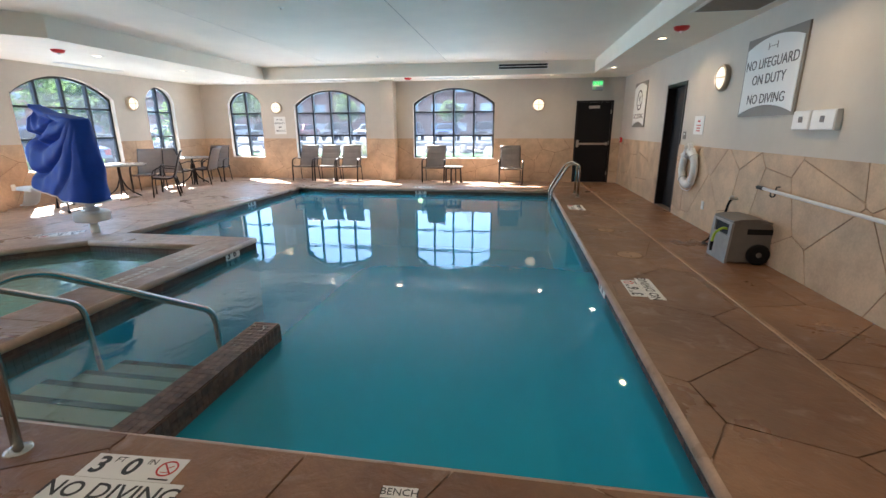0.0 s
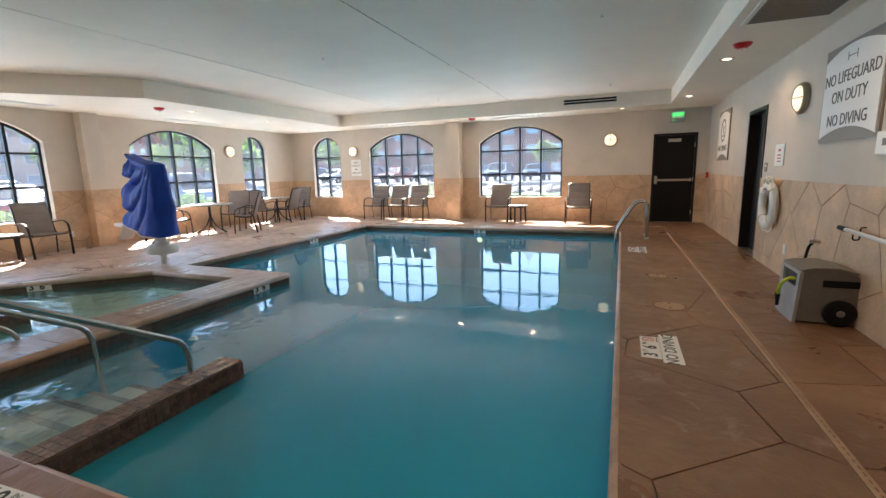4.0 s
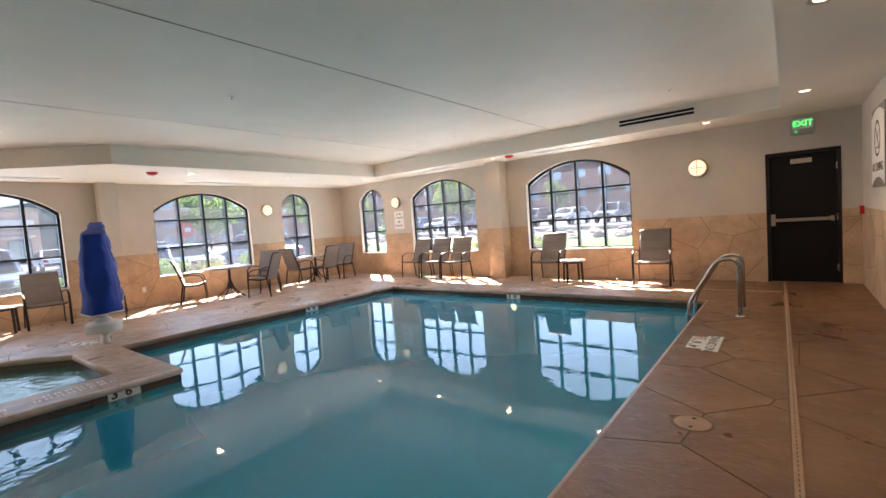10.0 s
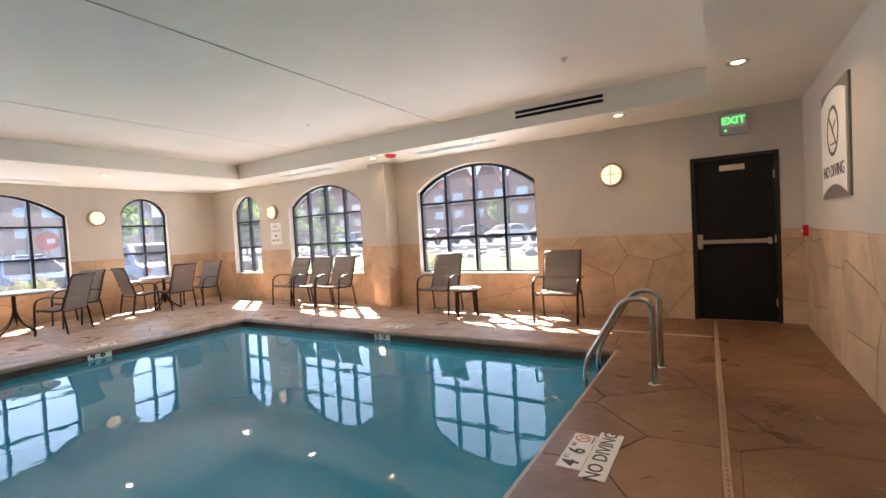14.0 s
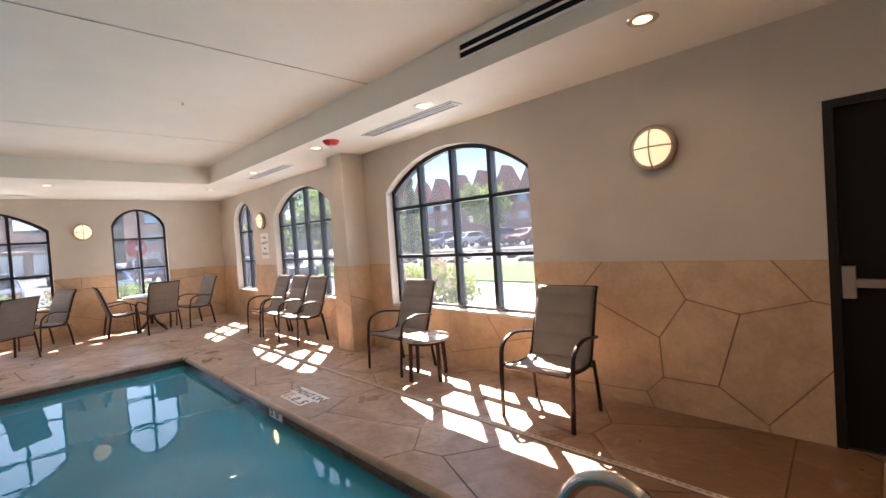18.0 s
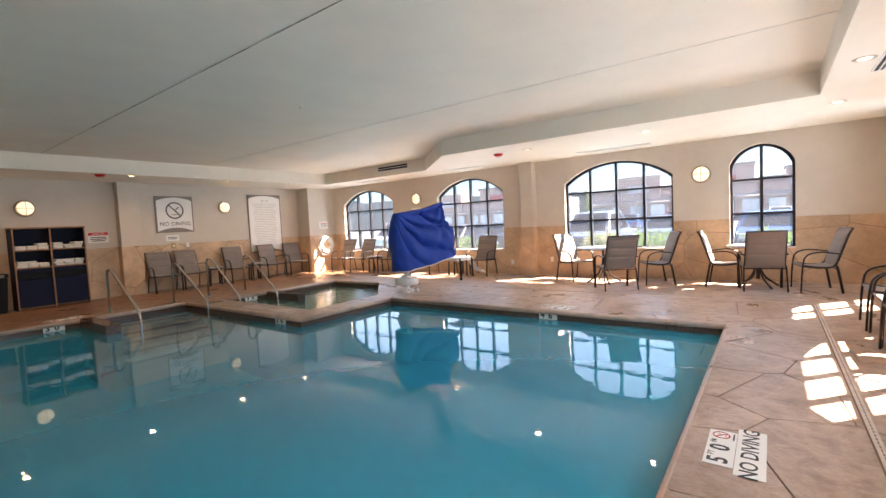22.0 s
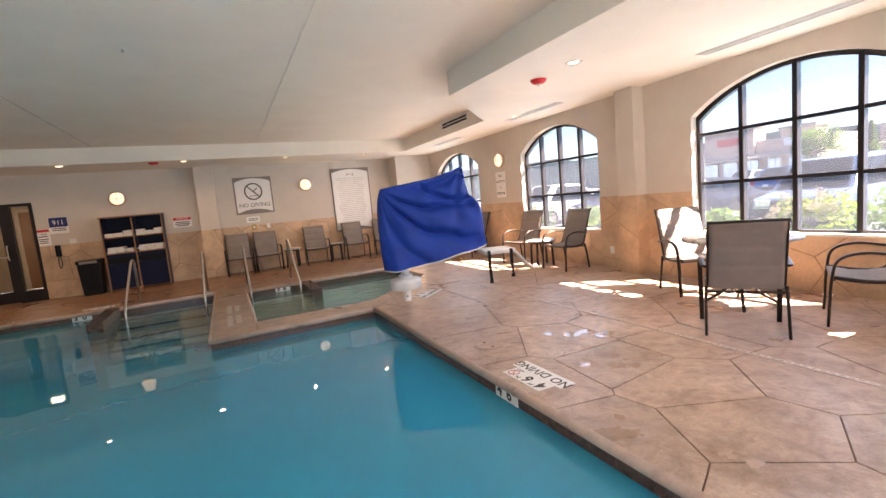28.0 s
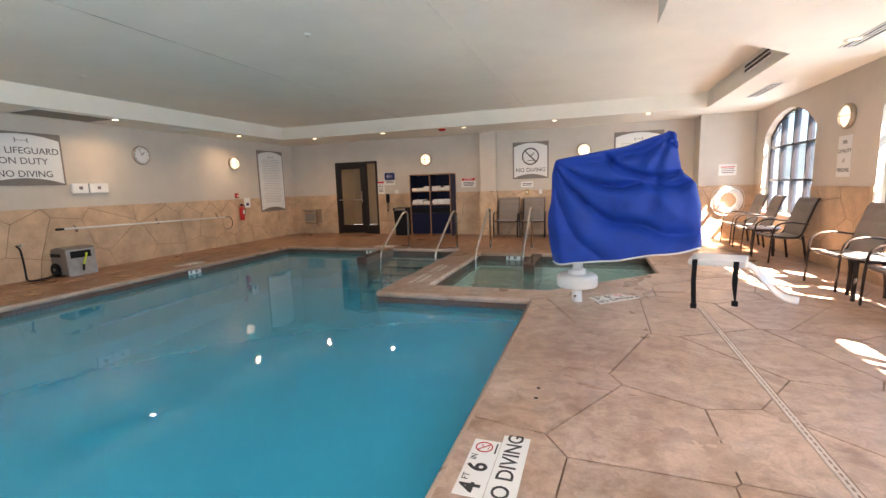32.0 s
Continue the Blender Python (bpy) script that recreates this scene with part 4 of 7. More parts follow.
path_in = [(0, 0, 0.0), (0, 0.02, 0.80), (0, 0.26, 0.80), (0, 1.42, 0.10), (0, 1.47, -0.75)]
for x, y, g in ((-2.10, 1.60, "pool stair handrails"), (-3.22, 1.56, "pool stair handrails"), (-3.95, 1.50, "whirlpool handrails"), (-4.82, 1.45, "whirlpool handrails")):
    handrail(Matrix.Translation((x, y, 0)), path_in if x > -3.5 else [(0, 0, 0), (0, 0.02, 0.84), (0, 0.22, 0.84), (0, 1.30, 0.05), (0, 1.36, -0.55)], "stainless steel handrail sloping down into the water", g)
path_ladder = [(0, 0, 0.0), (0, 0, 0.70), (-0.22, 0, 0.70), (-0.56, 0, 0.12), (-0.60, 0, -0.9)]
for y in (10.09, 10.60):
    handrail(Matrix.Translation((1.51, y, 0)), path_ladder, "stainless steel pool ladder grab rail", "ladder rails", 0.024)

# ---- furniture ----
def chair():
    """A high-backed sling patio chair, its front towards -y."""
    th = thing("sling_chair", "bronze metal patio chair with padded taupe sling", "chair", group="sling chairs")
    # sling surface: seat and back of one padded cloth, in two parts
    def cloth(line, x, thick, puff):
        bm = bmesh.new()
        rows = []
        n = len(line)
        for i, (y, z) in enumerate(line):
            p0, p1 = line[max(i - 1, 0)], line[min(i + 1, n - 1)]
            d = Vector((0, p1[0] - p0[0], p1[1] - p0[1])).normalized()
            nrm = Vector((1, 0, 0)).cross(d)
            s = i / (n - 1)
            bulge = puff * (1 - max(math.exp(-((s - c) / 0.035) ** 2) for c in (0.0, 0.36, 0.64, 0.90)))
            rows.append([[Vector((e * x, y, z)) + nrm * (side * (thick / 2 + (bulge if abs(e) < 0.9 else 0))) for e in (-1, -0.88, -0.4, 0, 0.4, 0.88, 1)] for side in (1, -1)])
        vs = [[[bm.verts.new(p) for p in side] for side in r] for r in rows]
        for a, b in zip(vs, vs[1:]):
            for s in (0, 1):
                for k in range(6):
                    bm.faces.new((a[s][k], a[s][k + 1], b[s][k + 1], b[s][k]))
            for k in (0, 6):
                bm.faces.new((a[0][k], b[0][k], b[1][k], a[1][k]))
        for r in (vs[0], vs[-1]):
            for k in range(6):
                bm.faces.new((r[0][k], r[0][k + 1], r[1][k + 1], r[1][k]))
        return bm

    seat_line = [(-0.245 + 0.44 * k / 30, 0.417 - 0.035 * math.sin(math.pi * k / 30)) for k in range(31)]
    back_line = [(0.175 + 0.17 * (k / 40) ** 1.15 + 0.035 * max(k / 40 - 0.8, 0) * 3, 0.40 + 0.575 * k / 40) for k in range(41)]
    part("seat", cloth(seat_line, 0.262, 0.020, 0.008), SLING, th, smooth=True)
    part("backrest", cloth(back_line, 0.260, 0.026, 0.010), SLING, th, smooth=True)
    for s in (-1, 1):
        rail = [(s * 0.27, -0.245, 0.42), (s * 0.27, 0.0, 0.385), (s * 0.27, 0.16, 0.395), (s * 0.268, 0.235, 0.62), (s * 0.265, 0.33, 0.91), (s * 0.262, 0.365, 0.97)]
        part("side_rail", tube(smooth_path(rail, 0.1, 5), 0.013, 8, flat=(0.011, 0.016)), CHAIRM, th, smooth=True)
        arm = [(s * 0.30, -0.26, 0.0), (s * 0.305, -0.245, 0.36), (s * 0.31, -0.215, 0.585), (s * 0.31, -0.04, 0.64), (s * 0.30, 0.22, 0.60), (s * 0.275, 0.245, 0.60)]
        part("arm", tube(smooth_path(arm, 0.14, 7), 0.016, 10, flat=(0.020, 0.012)), CHAIRM, th, smooth=True)
        leg = [(s * 0.28, 0.18, 0.42), (s * 0.285, 0.205, 0.28), (s * 0.29, 0.25, 0.0)]
        part("leg", tube(smooth_path(leg, 0.1, 5), 0.014, 8, flat=(0.012, 0.018)), CHAIRM, th, smooth=True)
    part("crossbar", rod((-0.27, -0.225, 0.395), (0.27, -0.225, 0.395), 0.011), CHAIRM, th)
    part("crossbar", rod((-0.28, 0.185, 0.37), (0.28, 0.185, 0.37), 0.011), CHAIRM, th)
    part("top_roll", rod((-0.272, 0.370, 0.975), (0.272, 0.370, 0.975), 0.014), CHAIRM, th, "dark piped top edge", smooth=True)
    return th


first = chair()
first.matrix_basis = pose(0.03, 12.37, 0, 0, 0, 4)
N, S, E, W = 0, 180, 90, 270


def more_chairs(rows, label):
    for x, y, turn in rows:
        c = copy_thing(first, pose(x, y, 0, 0, 0, turn))
        tagged(c, label)


tagged(first, "bronze patio chair with taupe sling beside the exit wall")
more_chairs([(-2.06, 12.51, 0), (-4.54, 12.52, 2), (-5.20, 12.53, 0), (-5.86, 12.52, -2)], "bronze patio chair with taupe sling under a window")
more_chairs([(-8.64, 8.02, 154), (-7.62, 9.165, -54), (-8.50, 9.67, 26)], "bronze patio chair with taupe sling at a round table")
more_chairs([(-8.60, 10.76, 180), (-8.22, 11.33, -80), (-8.38, 12.02, 10)], "bronze patio chair with taupe sling at a round table")
more_chairs([(-8.88, 4.30, 97), (-8.87, 5.53, 88)], "bronze patio chair with sunlit taupe sling under a window")
more_chairs([(-8.86, 0.30, 92), (-8.84, 1.20, 88), (-8.84, 2.40, 95)], "bronze patio chair with taupe sling under a window")
more_chairs([(-3.92, -0.62, 180), (-4.58, -0.64, 182), (-5.80, -0.60, 178), (-6.85, -0.58, 180), (-7.70, -0.60, 170)], "bronze patio chair with taupe sling against the wall")


def round_table(m, r, h, label, group, pedestal):
    th = thing("round_table" if pedestal else "side_table", label, "table", m, group)
    part("tabletop", lathe([(0, h - 0.002), (r - 0.02, h), (r, h - 0.012), (r - 0.006, h - 0.032), (r - 0.04, h - 0.03), (0, h - 0.028)], 36), TABTOP, th, smooth=True)
    if pedestal:
        part("pedestal", rod((0, 0, 0.14), (0, 0, h - 0.03), 0.035, 0.03, 14), CHAIRM, th, smooth=True)
        for k in range(4):
            c, s = math.cos(k * math.pi / 2 + 0.6), math.sin(k * math.pi / 2 + 0.6)
            part("leg", tube(smooth_path([(0.02 * c, 0.02 * s, 0.40), (0.10 * c, 0.10 * s, 0.17), (0.34 * c, 0.34 * s, 0.012)], 0.12, 6), 0.016, 8), CHAIRM, th, smooth=True)
    else:
        part("apron", lathe([(r - 0.05, h - 0.03), (r - 0.045, h - 0.065), (r - 0.06, h - 0.065), (r - 0.06, h - 0.03)], 30), CHAIRM, th)
        for k in range(4):
            c, s = math.cos(k * math.pi / 2 + 0.5), math.sin(k * math.pi / 2 + 0.5)
            part("leg", tube([((r - 0.055) * c, (r - 0.055) * s, h - 0.03), ((r - 0.035) * c, (r - 0.035) * s, 0.0)], 0.02, 8, flat=(0.022, 0.022)), CHAIRM, th)
    return th


round_table(pose(-1.52, 12.43, 0, 0, 0, -38), 0.255, 0.445, "small round bronze side table with pale top", "side tables", False)
round_table(pose(-8.82, 4.95, 0), 0.25, 0.48, "small round bronze side table with pale top", "side tables", False)
round_table(pose(-8.80, 1.80, 0), 0.25, 0.48, "small round bronze side table with pale top", "side tables", False)
round_table(pose(-5.18, -0.68, 0), 0.23, 0.48, "small round bronze side table against the wall", "side tables", False)
round_table(pose(-6.33, -0.68, 0), 0.22, 0.48, "small round bronze side table against the wall", "side tables", False)
round_table(pose(-8.36, 8.72, 0), 0.53, 0.72, "round pedestal table with pale top by a window", "pedestal tables", True)
round_table(pose(-8.55, 11.26, 0), 0.46, 0.72, "round pedestal table with pale top by a window", "pedestal tables", True)

# ---- pool lift under its cover ----
lift = thing("pool_lift", "pool lift under a draped blue cloth cover", "pool lift", pose(-5.86, 5.62, 0, 0, 0, -17))
part("socket", lathe([(0, 0.13), (0.055, 0.13), (0.058, 0.0)], 20), WHITEP, lift, smooth=True)
part("drum", lathe([(0, 0.32), (0.19, 0.32), (0.215, 0.305), (0.222, 0.285), (0.222, 0.195), (0.212, 0.178), (0.05, 0.172), (0.045, 0.1)], 36), WHITEP, lift, "round white plastic collar", smooth=True)
part("collar", lathe([(0, 0.375), (0.085, 0.375), (0.10, 0.36), (0.10, 0.315)], 28), WHITEP, lift, smooth=True)
part("set_screw", rod((0, 0.05, 0.07), (0, 0.064, 0.07), 0.012), BLACKP, lift)
part("mast", rod((0, 0, 0.30), (-0.02, 0, 0.60), 0.06, 0.05), WHITEP, lift, smooth=True)


def along(rows, at):
    """Straight steps between rows of (place, value)."""
    for (a, p), (b, q) in zip(rows, rows[1:]):
        if at <= b:
            return p + (q - p) * max(0.0, (at - a) / (b - a))
    return rows[-1][1]


def cover(hem=False):
    """Cloth hung over the folded arm and seat: it swags between its low corner and the seat's shoulder and rises to a point over the arm's end."""
    bm = bmesh.new()
    n, rows = 200, 60
    rings = []
    for j in range(rows + 1):
        v = j / rows
        ring = []
        for k in range(n):
            a = 2 * math.pi * k / n
            x = math.cos(a)
            y = math.copysign((1 - x ** 4) ** 0.25, math.sin(a))
            west = (1 - x) / 2
            top = along([(0, 1.575), (0.28, 1.615), (0.62, 1.665), (0.9, 1.755), (0.97, 1.785), (1, 1.76)], west)
            foot = along([(0, 0.455), (0.28, 0.49), (0.62, 0.58), (1, 0.69)], west)
            z = top + (foot - top) * v
            east_x = along([(0, 0.22), (0.12, 0.26), (0.5, 0.31), (1, 0.265)], v)
            west_x = along([(0, -0.95), (0.2, -0.975), (0.33, -1.01), (0.43, -1.13), (0.62, -1.175), (1, -1.205)], v)
            px = (east_x + west_x) / 2 + x * (east_x - west_x) / 2
            py = y * (0.14 - 0.07 * west + (0.09 + 0.06 * west) * v ** 0.7)
            # folds that start at the low corner, bend and run out towards the shoulder
            wob = noise.noise(Vector((px * 2.3, z * 2.3, 1.0 if y > 0 else 5.0)))
            reach = math.hypot(px - 0.25, z - 1.62)
            turn = math.atan2(1.62 - z, 0.25 - px) + 0.42 * reach
            crease = (1 - abs(math.sin(turn * 7.5 + 0.6 * wob + 0.4))) ** 2.2
            deep = -0.17 * crease * min(1.0, reach * 1.7) * max(0.15, 1.0 - max(0.0, turn - 0.95) * 1.1) * min(1.0, v * 7)
            # the pouch that sags under the top edge
            s = math.hypot(px + 0.38, z - 1.66) + math.hypot(px + 1.0, z - 1.50) - 0.64
            deep -= 0.12 * math.exp(-((s - 0.12) / 0.045) ** 2) * min(1.0, v * 9)
            # straight folds falling from the low corner and from the point
            fall = math.atan2(px - 0.30, 1.75 - z)
            deep += 0.022 * math.sin(fall * 26 + wob) * v * max(0.0, 1 - 2.2 * west)
            fan = math.atan2(px + 0.95, 1.86 - z)
            deep += 0.020 * math.sin(fan * 15 + 2.5 * wob) * max(0.0, west - 0.45) * 1.8
            deep += 0.030 * noise.noise(Vector((px * 4.1 + 7, z * 4.1 - px * 2, y))) * min(1.0, v * 4)
            py += math.copysign(1, y) * (deep + 0.02) * min(1, abs(y) * 1.6)
            px += 0.015 * math.sin(9 * v + 3 * y) * max(0.0, x) ** 3
            ring.append(bm.verts.new((px, py, z + 0.008 * math.sin(7 * a) * v)))
        rings.append(ring)
    if hem:
        strip = bmesh.new()
        lines = [[strip.verts.new((p.co.x * 1.004, p.co.y * 1.02 + (0.004 if p.co.y > 0 else -0.004), p.co.z + dz)) for p in rings[-1]] for dz in (0.004, -0.014)]
        for k in range(n):
            j = (k + 1) % n
            strip.faces.new((lines[0][k], lines[0][j], lines[1][j], lines[1][k]))
        bm.free()
        return strip
    lids = [rings[0]]
    for f, drop in ((0.82, 0.012), (0.45, 0.03)):
        lids.append([bm.verts.new((-0.38 + (p.co.x + 0.38) * (0.86 + 0.14 * f), p.co.y * f, p.co.z + 0.018 - drop * 0.4)) for p in rings[0]])
    inner = lids[2]
    bm.faces.new((inner[0], inner[1], inner[n - 1]))
    bm.faces.new((inner[n // 2 - 1], inner[n // 2], inner[n // 2 + 1]))
    for k in range(1, n // 2 - 1):
        bm.faces.new((inner[k], inner[k + 1], inner[n - k - 1], inner[n - k]))
    for k in range(n):
        j = (k + 1) % n
        for a, b in zip(lids[::-1], lids[::-1][1:]):
            bm.faces.new((a[k], a[j], b[j], b[k]))
        for a, b in zip(rings, rings[1:]):
            bm.faces.new((a[k], a[j], b[j], b[k]))
    return bm


cv = part("cover", cover(), BLUE, lift, "wrinkled royal blue cloth cover", smooth=True)
mod = cv.modifiers.new("cloth", "SOLIDIFY")
mod.thickness = 0.008
part("hem", cover(True), WHITEP, cv, "white hem", smooth=True)
part("seat_base", box(-1.58, -0.20, 0.54, -1.12, 0.22, 0.60, 0.02), WHITEP, lift, "white plastic seat pan")
part("foot_rest", tube(smooth_path([(-1.52, 0.02, 0.57), (-1.62, 0.03, 0.53), (-1.78, 0.04, 0.33), (-1.86, 0.04, 0.27), (-1.96, 0.05, 0.26)], 0.08, 5), 0.05, 10, flat=(0.11, 0.022)), WHITEP, lift, "white plastic foot rest", smooth=True)
for dx, low in ((-1.18, 0.18), (-1.50, 0.24)):
    strap = part("strap", tube([(dx, 0.235, 0.60), (dx, 0.250, 0.56), (dx + 0.004, 0.254, 0.40), (dx - 0.006, 0.252, low)], 0.02, 8, flat=(0.022, 0.006)), BLACKP, lift, "hanging black strap")
    part("buckle", box(dx - 0.03, 0.235, low - 0.04, dx + 0.02, 0.262, low + 0.01, 0.005), BLACKP, strap)
hl = new("corridor_light", bpy.data.lights.new("corridor_light", "AREA"))
hl.data.shape, hl.data.size, hl.data.energy, hl.data.color = "DISK", 0.3, 1.0, (1.0, 0.84, 0.64)
hl.matrix_world = pose(0.7, YS - 1.7, 2.54)

# ---- lamps and fixtures ----
def facing(place, u, v, d=0.0):
    """The pose of a thing hung on a wall at (u, v): x along the wall to the viewer's right, y up, z into the room."""
    o = place(u, v, 0)
    out = (place(u, v, -1) - o).normalized()
    up = Vector((0, 0, 1))
    right = up.cross(out)
    return Matrix.Translation(o + out * d) @ Matrix((right, up, out)).transposed().to_4x4()


def sconce():
    th = thing("wall_lamp", "round lit wall lamp with a cross-shaped guard", "wall lamp", group="wall lamps")
    part("base", lathe([(0, 0), (0.165, 0), (0.172, 0.012), (0.172, 0.05), (0.158, 0.062), (0.140, 0.062), (0.140, 0.04)], 32), SCONCE, th, smooth=True)
    part("glass", lathe([(0.141, 0.045), (0.13, 0.075), (0.10, 0.098), (0.05, 0.112), (0, 0.116)], 28), LAMPG, th, "glowing frosted glass", smooth=True)
    for a in (0, 90):
        c, s = math.cos(math.radians(a)), math.sin(math.radians(a))
        pts = [Vector((c * r, s * r, z)) for r, z in ((-0.155, 0.06), (-0.13, 0.082), (-0.10, 0.104), (-0.05, 0.119), (0, 0.123), (0.05, 0.119), (0.10, 0.104), (0.13, 0.082), (0.155, 0.06))]
        part("guard", tube(pts, 0.006, 8), SCONCE, th, smooth=True)
    return th


lamp = sconce()
spots = [(on_north, 0.71, 2.045), (on_north, -6.85, 2.045), (on_west, 10.36, 2.06), (on_west, 3.16, 2.105), (on_south, -1.565, 2.09), (on_south, -5.78, 2.12), (on_east, 7.06, 2.085), (on_east, 1.34, 2.09)]
lamp.matrix_basis = facing(*spots[0])
for p, u, v in spots[1:]:
    copy_thing(lamp, facing(p, u, v))


def downlight():
    th = thing("downlight", "recessed round ceiling light with metal trim", "downlight", group="downlights")
    part("trim", lathe([(0.055, -0.003), (0.068, -0.007), (0.086, -0.008), (0.094, -0.001)], 28), CHROME, th, smooth=True)
    part("lens", lathe([(0, -0.006), (0.05, -0.006), (0.057, -0.002)], 24), DOWNG, th)
    return th


DOWN = [(2.18, 10.95), (2.21, 7.70), (2.18, 4.80), (2.20, 1.80), (0.96, 12.18), (-1.05, 12.18), (-3.10, 12.18), (-5.15, 12.18), (-7.30, 12.18), (-7.29, 9.79), (-7.29, 7.65), (-8.55, 4.81), (-7.08, 0.30), (-5.18, 0.30), (-3.08, 0.30), (-0.96, 0.30), (1.06, 0.30)]
dl = downlight()
dl.matrix_basis = pose(*DOWN[0], SOFFIT)
for x, y in DOWN[1:]:
    copy_thing(dl, pose(x, y, SOFFIT))
for x, y in DOWN:
    lt = new("downlight_beam", bpy.data.lights.new("downlight_beam", "AREA"))
    zone = 0.35 if y > 12 or x < -7.2 else 1.0  # the lamps on the window side are dimmed
    lt.data.shape, lt.data.size, lt.data.energy, lt.data.color = "DISK", 0.11, LAMP_WATTS * zone, (1.0, 0.74, 0.46)
    lt.data.spread = radians(150)
    lt.matrix_world = pose(x, y, SOFFIT - 0.012)


def alarm(x, y):
    th = thing("fire_alarm", "red ceiling fire alarm strobe", "fire alarm", pose(x, y, SOFFIT), "fire alarms")
    part("body", lathe([(0, -0.055), (0.055, -0.05), (0.085, -0.03), (0.10, 0.0)], 24), RED, th, smooth=True)
    part("strobe", lathe([(0, -0.075), (0.02, -0.072), (0.026, -0.052)], 12), WHITEP, th)


for x, y in ((2.22, 6.93), (-7.34, 6.98), (-2.68, 12.15), (-2.52, 0.28)):
    alarm(x, y)


def slot_vent(m, length, width, n, label):
    """A linear diffuser lying in its xy plane, facing +z."""
    th = thing("air_vent", label, "air vent", m, "air vents")
    t = 0.018
    part("backing", box(-length / 2 + 0.004, -width / 2 + 0.004, 0.001, length / 2 - 0.004, width / 2 - 0.004, 0.004), BLACKP, th)
    for s in (-1, 1):
        part("frame", box(-length / 2, s * (width / 2 - t / 2) - t / 2, 0.0, length / 2, s * (width / 2 - t / 2) + t / 2, 0.012, 0.002), SIGNW, th)
        part("frame", box(s * (length / 2 - t / 2) - t / 2, -width / 2 + t, 0.0, s * (length / 2 - t / 2) + t / 2, width / 2 - t, 0.012, 0.002), SIGNW, th)
    for k in range(1, n):
        y = -width / 2 + t + (width - 2 * t) * k / n
        part("slat", box(-length / 2 + t, y - 0.008, 0.004, length / 2 - t, y + 0.008, 0.011), SIGNW, th)


slot_vent(pose(0.25, 11.948, 2.90, 90, 0, 0), 1.20, 0.14, 2, "white slot air vent with black gaps")
slot_vent(pose(-1.54, 12.38, SOFFIT, 180, 0, 0), 1.46, 0.16, 3, "white linear slot vent in the soffit")
slot_vent(pose(-5.05, 12.38, SOFFIT, 180, 0, 0), 1.46, 0.16, 3, "white linear slot vent in the soffit")
slot_vent(pose(-8.70, 8.86, SOFFIT, 180, 0, 90), 1.46, 0.16, 3, "white linear slot vent in the soffit")
slot_vent(pose(-8.62, 5.2, SOFFIT, 180, 0, 90), 1.4, 0.16, 3, "white linear slot vent in the soffit")
slot_vent(pose(-8.60, 2.05, SOFFIT, 180, 0, 90), 1.2, 0.16, 3, "white linear slot vent in the soffit")
slot_vent(pose(-8.118, 3.33, 2.91, 90, 0, 90), 1.1, 0.14, 2, "white slot air vent with black gaps")
gr = thing("return_grille", "large grey return air grille in the soffit", "air grille", pose(2.39, 5.49, SOFFIT))
part("frame", box(-0.36, -0.62, -0.012, 0.36, 0.62, -0.001, 0.003), SIGNW, gr)
part("grille", box(-0.32, -0.58, -0.016, 0.32, 0.58, -0.0125), SIGNG, gr)
for k in range(22):
    part("slat", box(-0.31, -0.565 + k * 0.0525, -0.020, 0.31, -0.545 + k * 0.0525, -0.0165), SIGNG, gr)
slot_vent(pose(2.36, 3.3, SOFFIT, 180, 0, 90), 0.4, 0.22, 5, "small white ceiling vent")
for x, y in ((0.74, 6.22), (0.72, 10.66), (-3.05, 6.37), (-3.02, 10.68)):
    sp = thing("sprinkler", "small white ceiling sprinkler head", "sprinkler", pose(x, y, TRAY), "sprinklers")
    part("escutcheon", lathe([(0, -0.008), (0.035, -0.006), (0.04, 0)], 16), SIGNW, sp)
    part("head", lathe([(0, -0.03), (0.018, -0.028), (0.006, -0.022), (0.008, -0.006)], 12), CHROME, sp)

ex = thing("exit_sign", "white exit sign with green lit letters", "exit sign", facing(on_north, 2.195, 2.535, 0.001))
part("housing", prism([(-0.13, -0.15), (0.13, -0.15), (0.155, -0.12), (0.155, 0.09), (0.12, 0.125), (-0.12, 0.125), (-0.155, 0.09), (-0.155, -0.12)], 0.0, 0.07, lambda u, v, d: Vector((u, v, d))), mat("clear_grey_cover", (0.42, 0.44, 0.42), 0.2, vary=0.05), ex, "clear grey guard")
part("face", box(-0.125, -0.06, 0.0705, 0.125, 0.095, 0.073), SIGNW, ex)
text("letters", "EXIT", 0.125, EXITG, Matrix.Translation((0, 0.018, 0.0745)), ex, 0.001, 0.003)
part("test_lamp", box(-0.10, -0.11, 0.0705, -0.07, -0.09, 0.076), EXITG, ex)
part("bracket", box(-0.10, 0.126, 0.02, 0.10, 0.15, 0.03), CHROME, ex)


# ---- signs ----
def arched_panel(w, h, bow, d0, d1):
    top = [(w / 2 - w * k / 12, h / 2 - bow * (2 * k / 12 - 1) ** 2) for k in range(13)]
    low = [(-w / 2 + w * k / 12, -h / 2 + bow * (1 - (2 * k / 12 - 1) ** 2)) for k in range(13)]
    return prism(top + low, d0, d1, lambda u, v, d: Vector((u, v, d)))


def big_sign(m, w, h, label, bow=0.09):
    th = thing("wall_sign", label, "sign", m)
    part("backing", box(-w / 2, -h / 2, 0.0, w / 2, h / 2, 0.02, 0.002), SIGNG, th)
    part("panel", arched_panel(w - 0.07, h - 0.06, bow, 0.0205, 0.028), SIGNW, th)
    return th


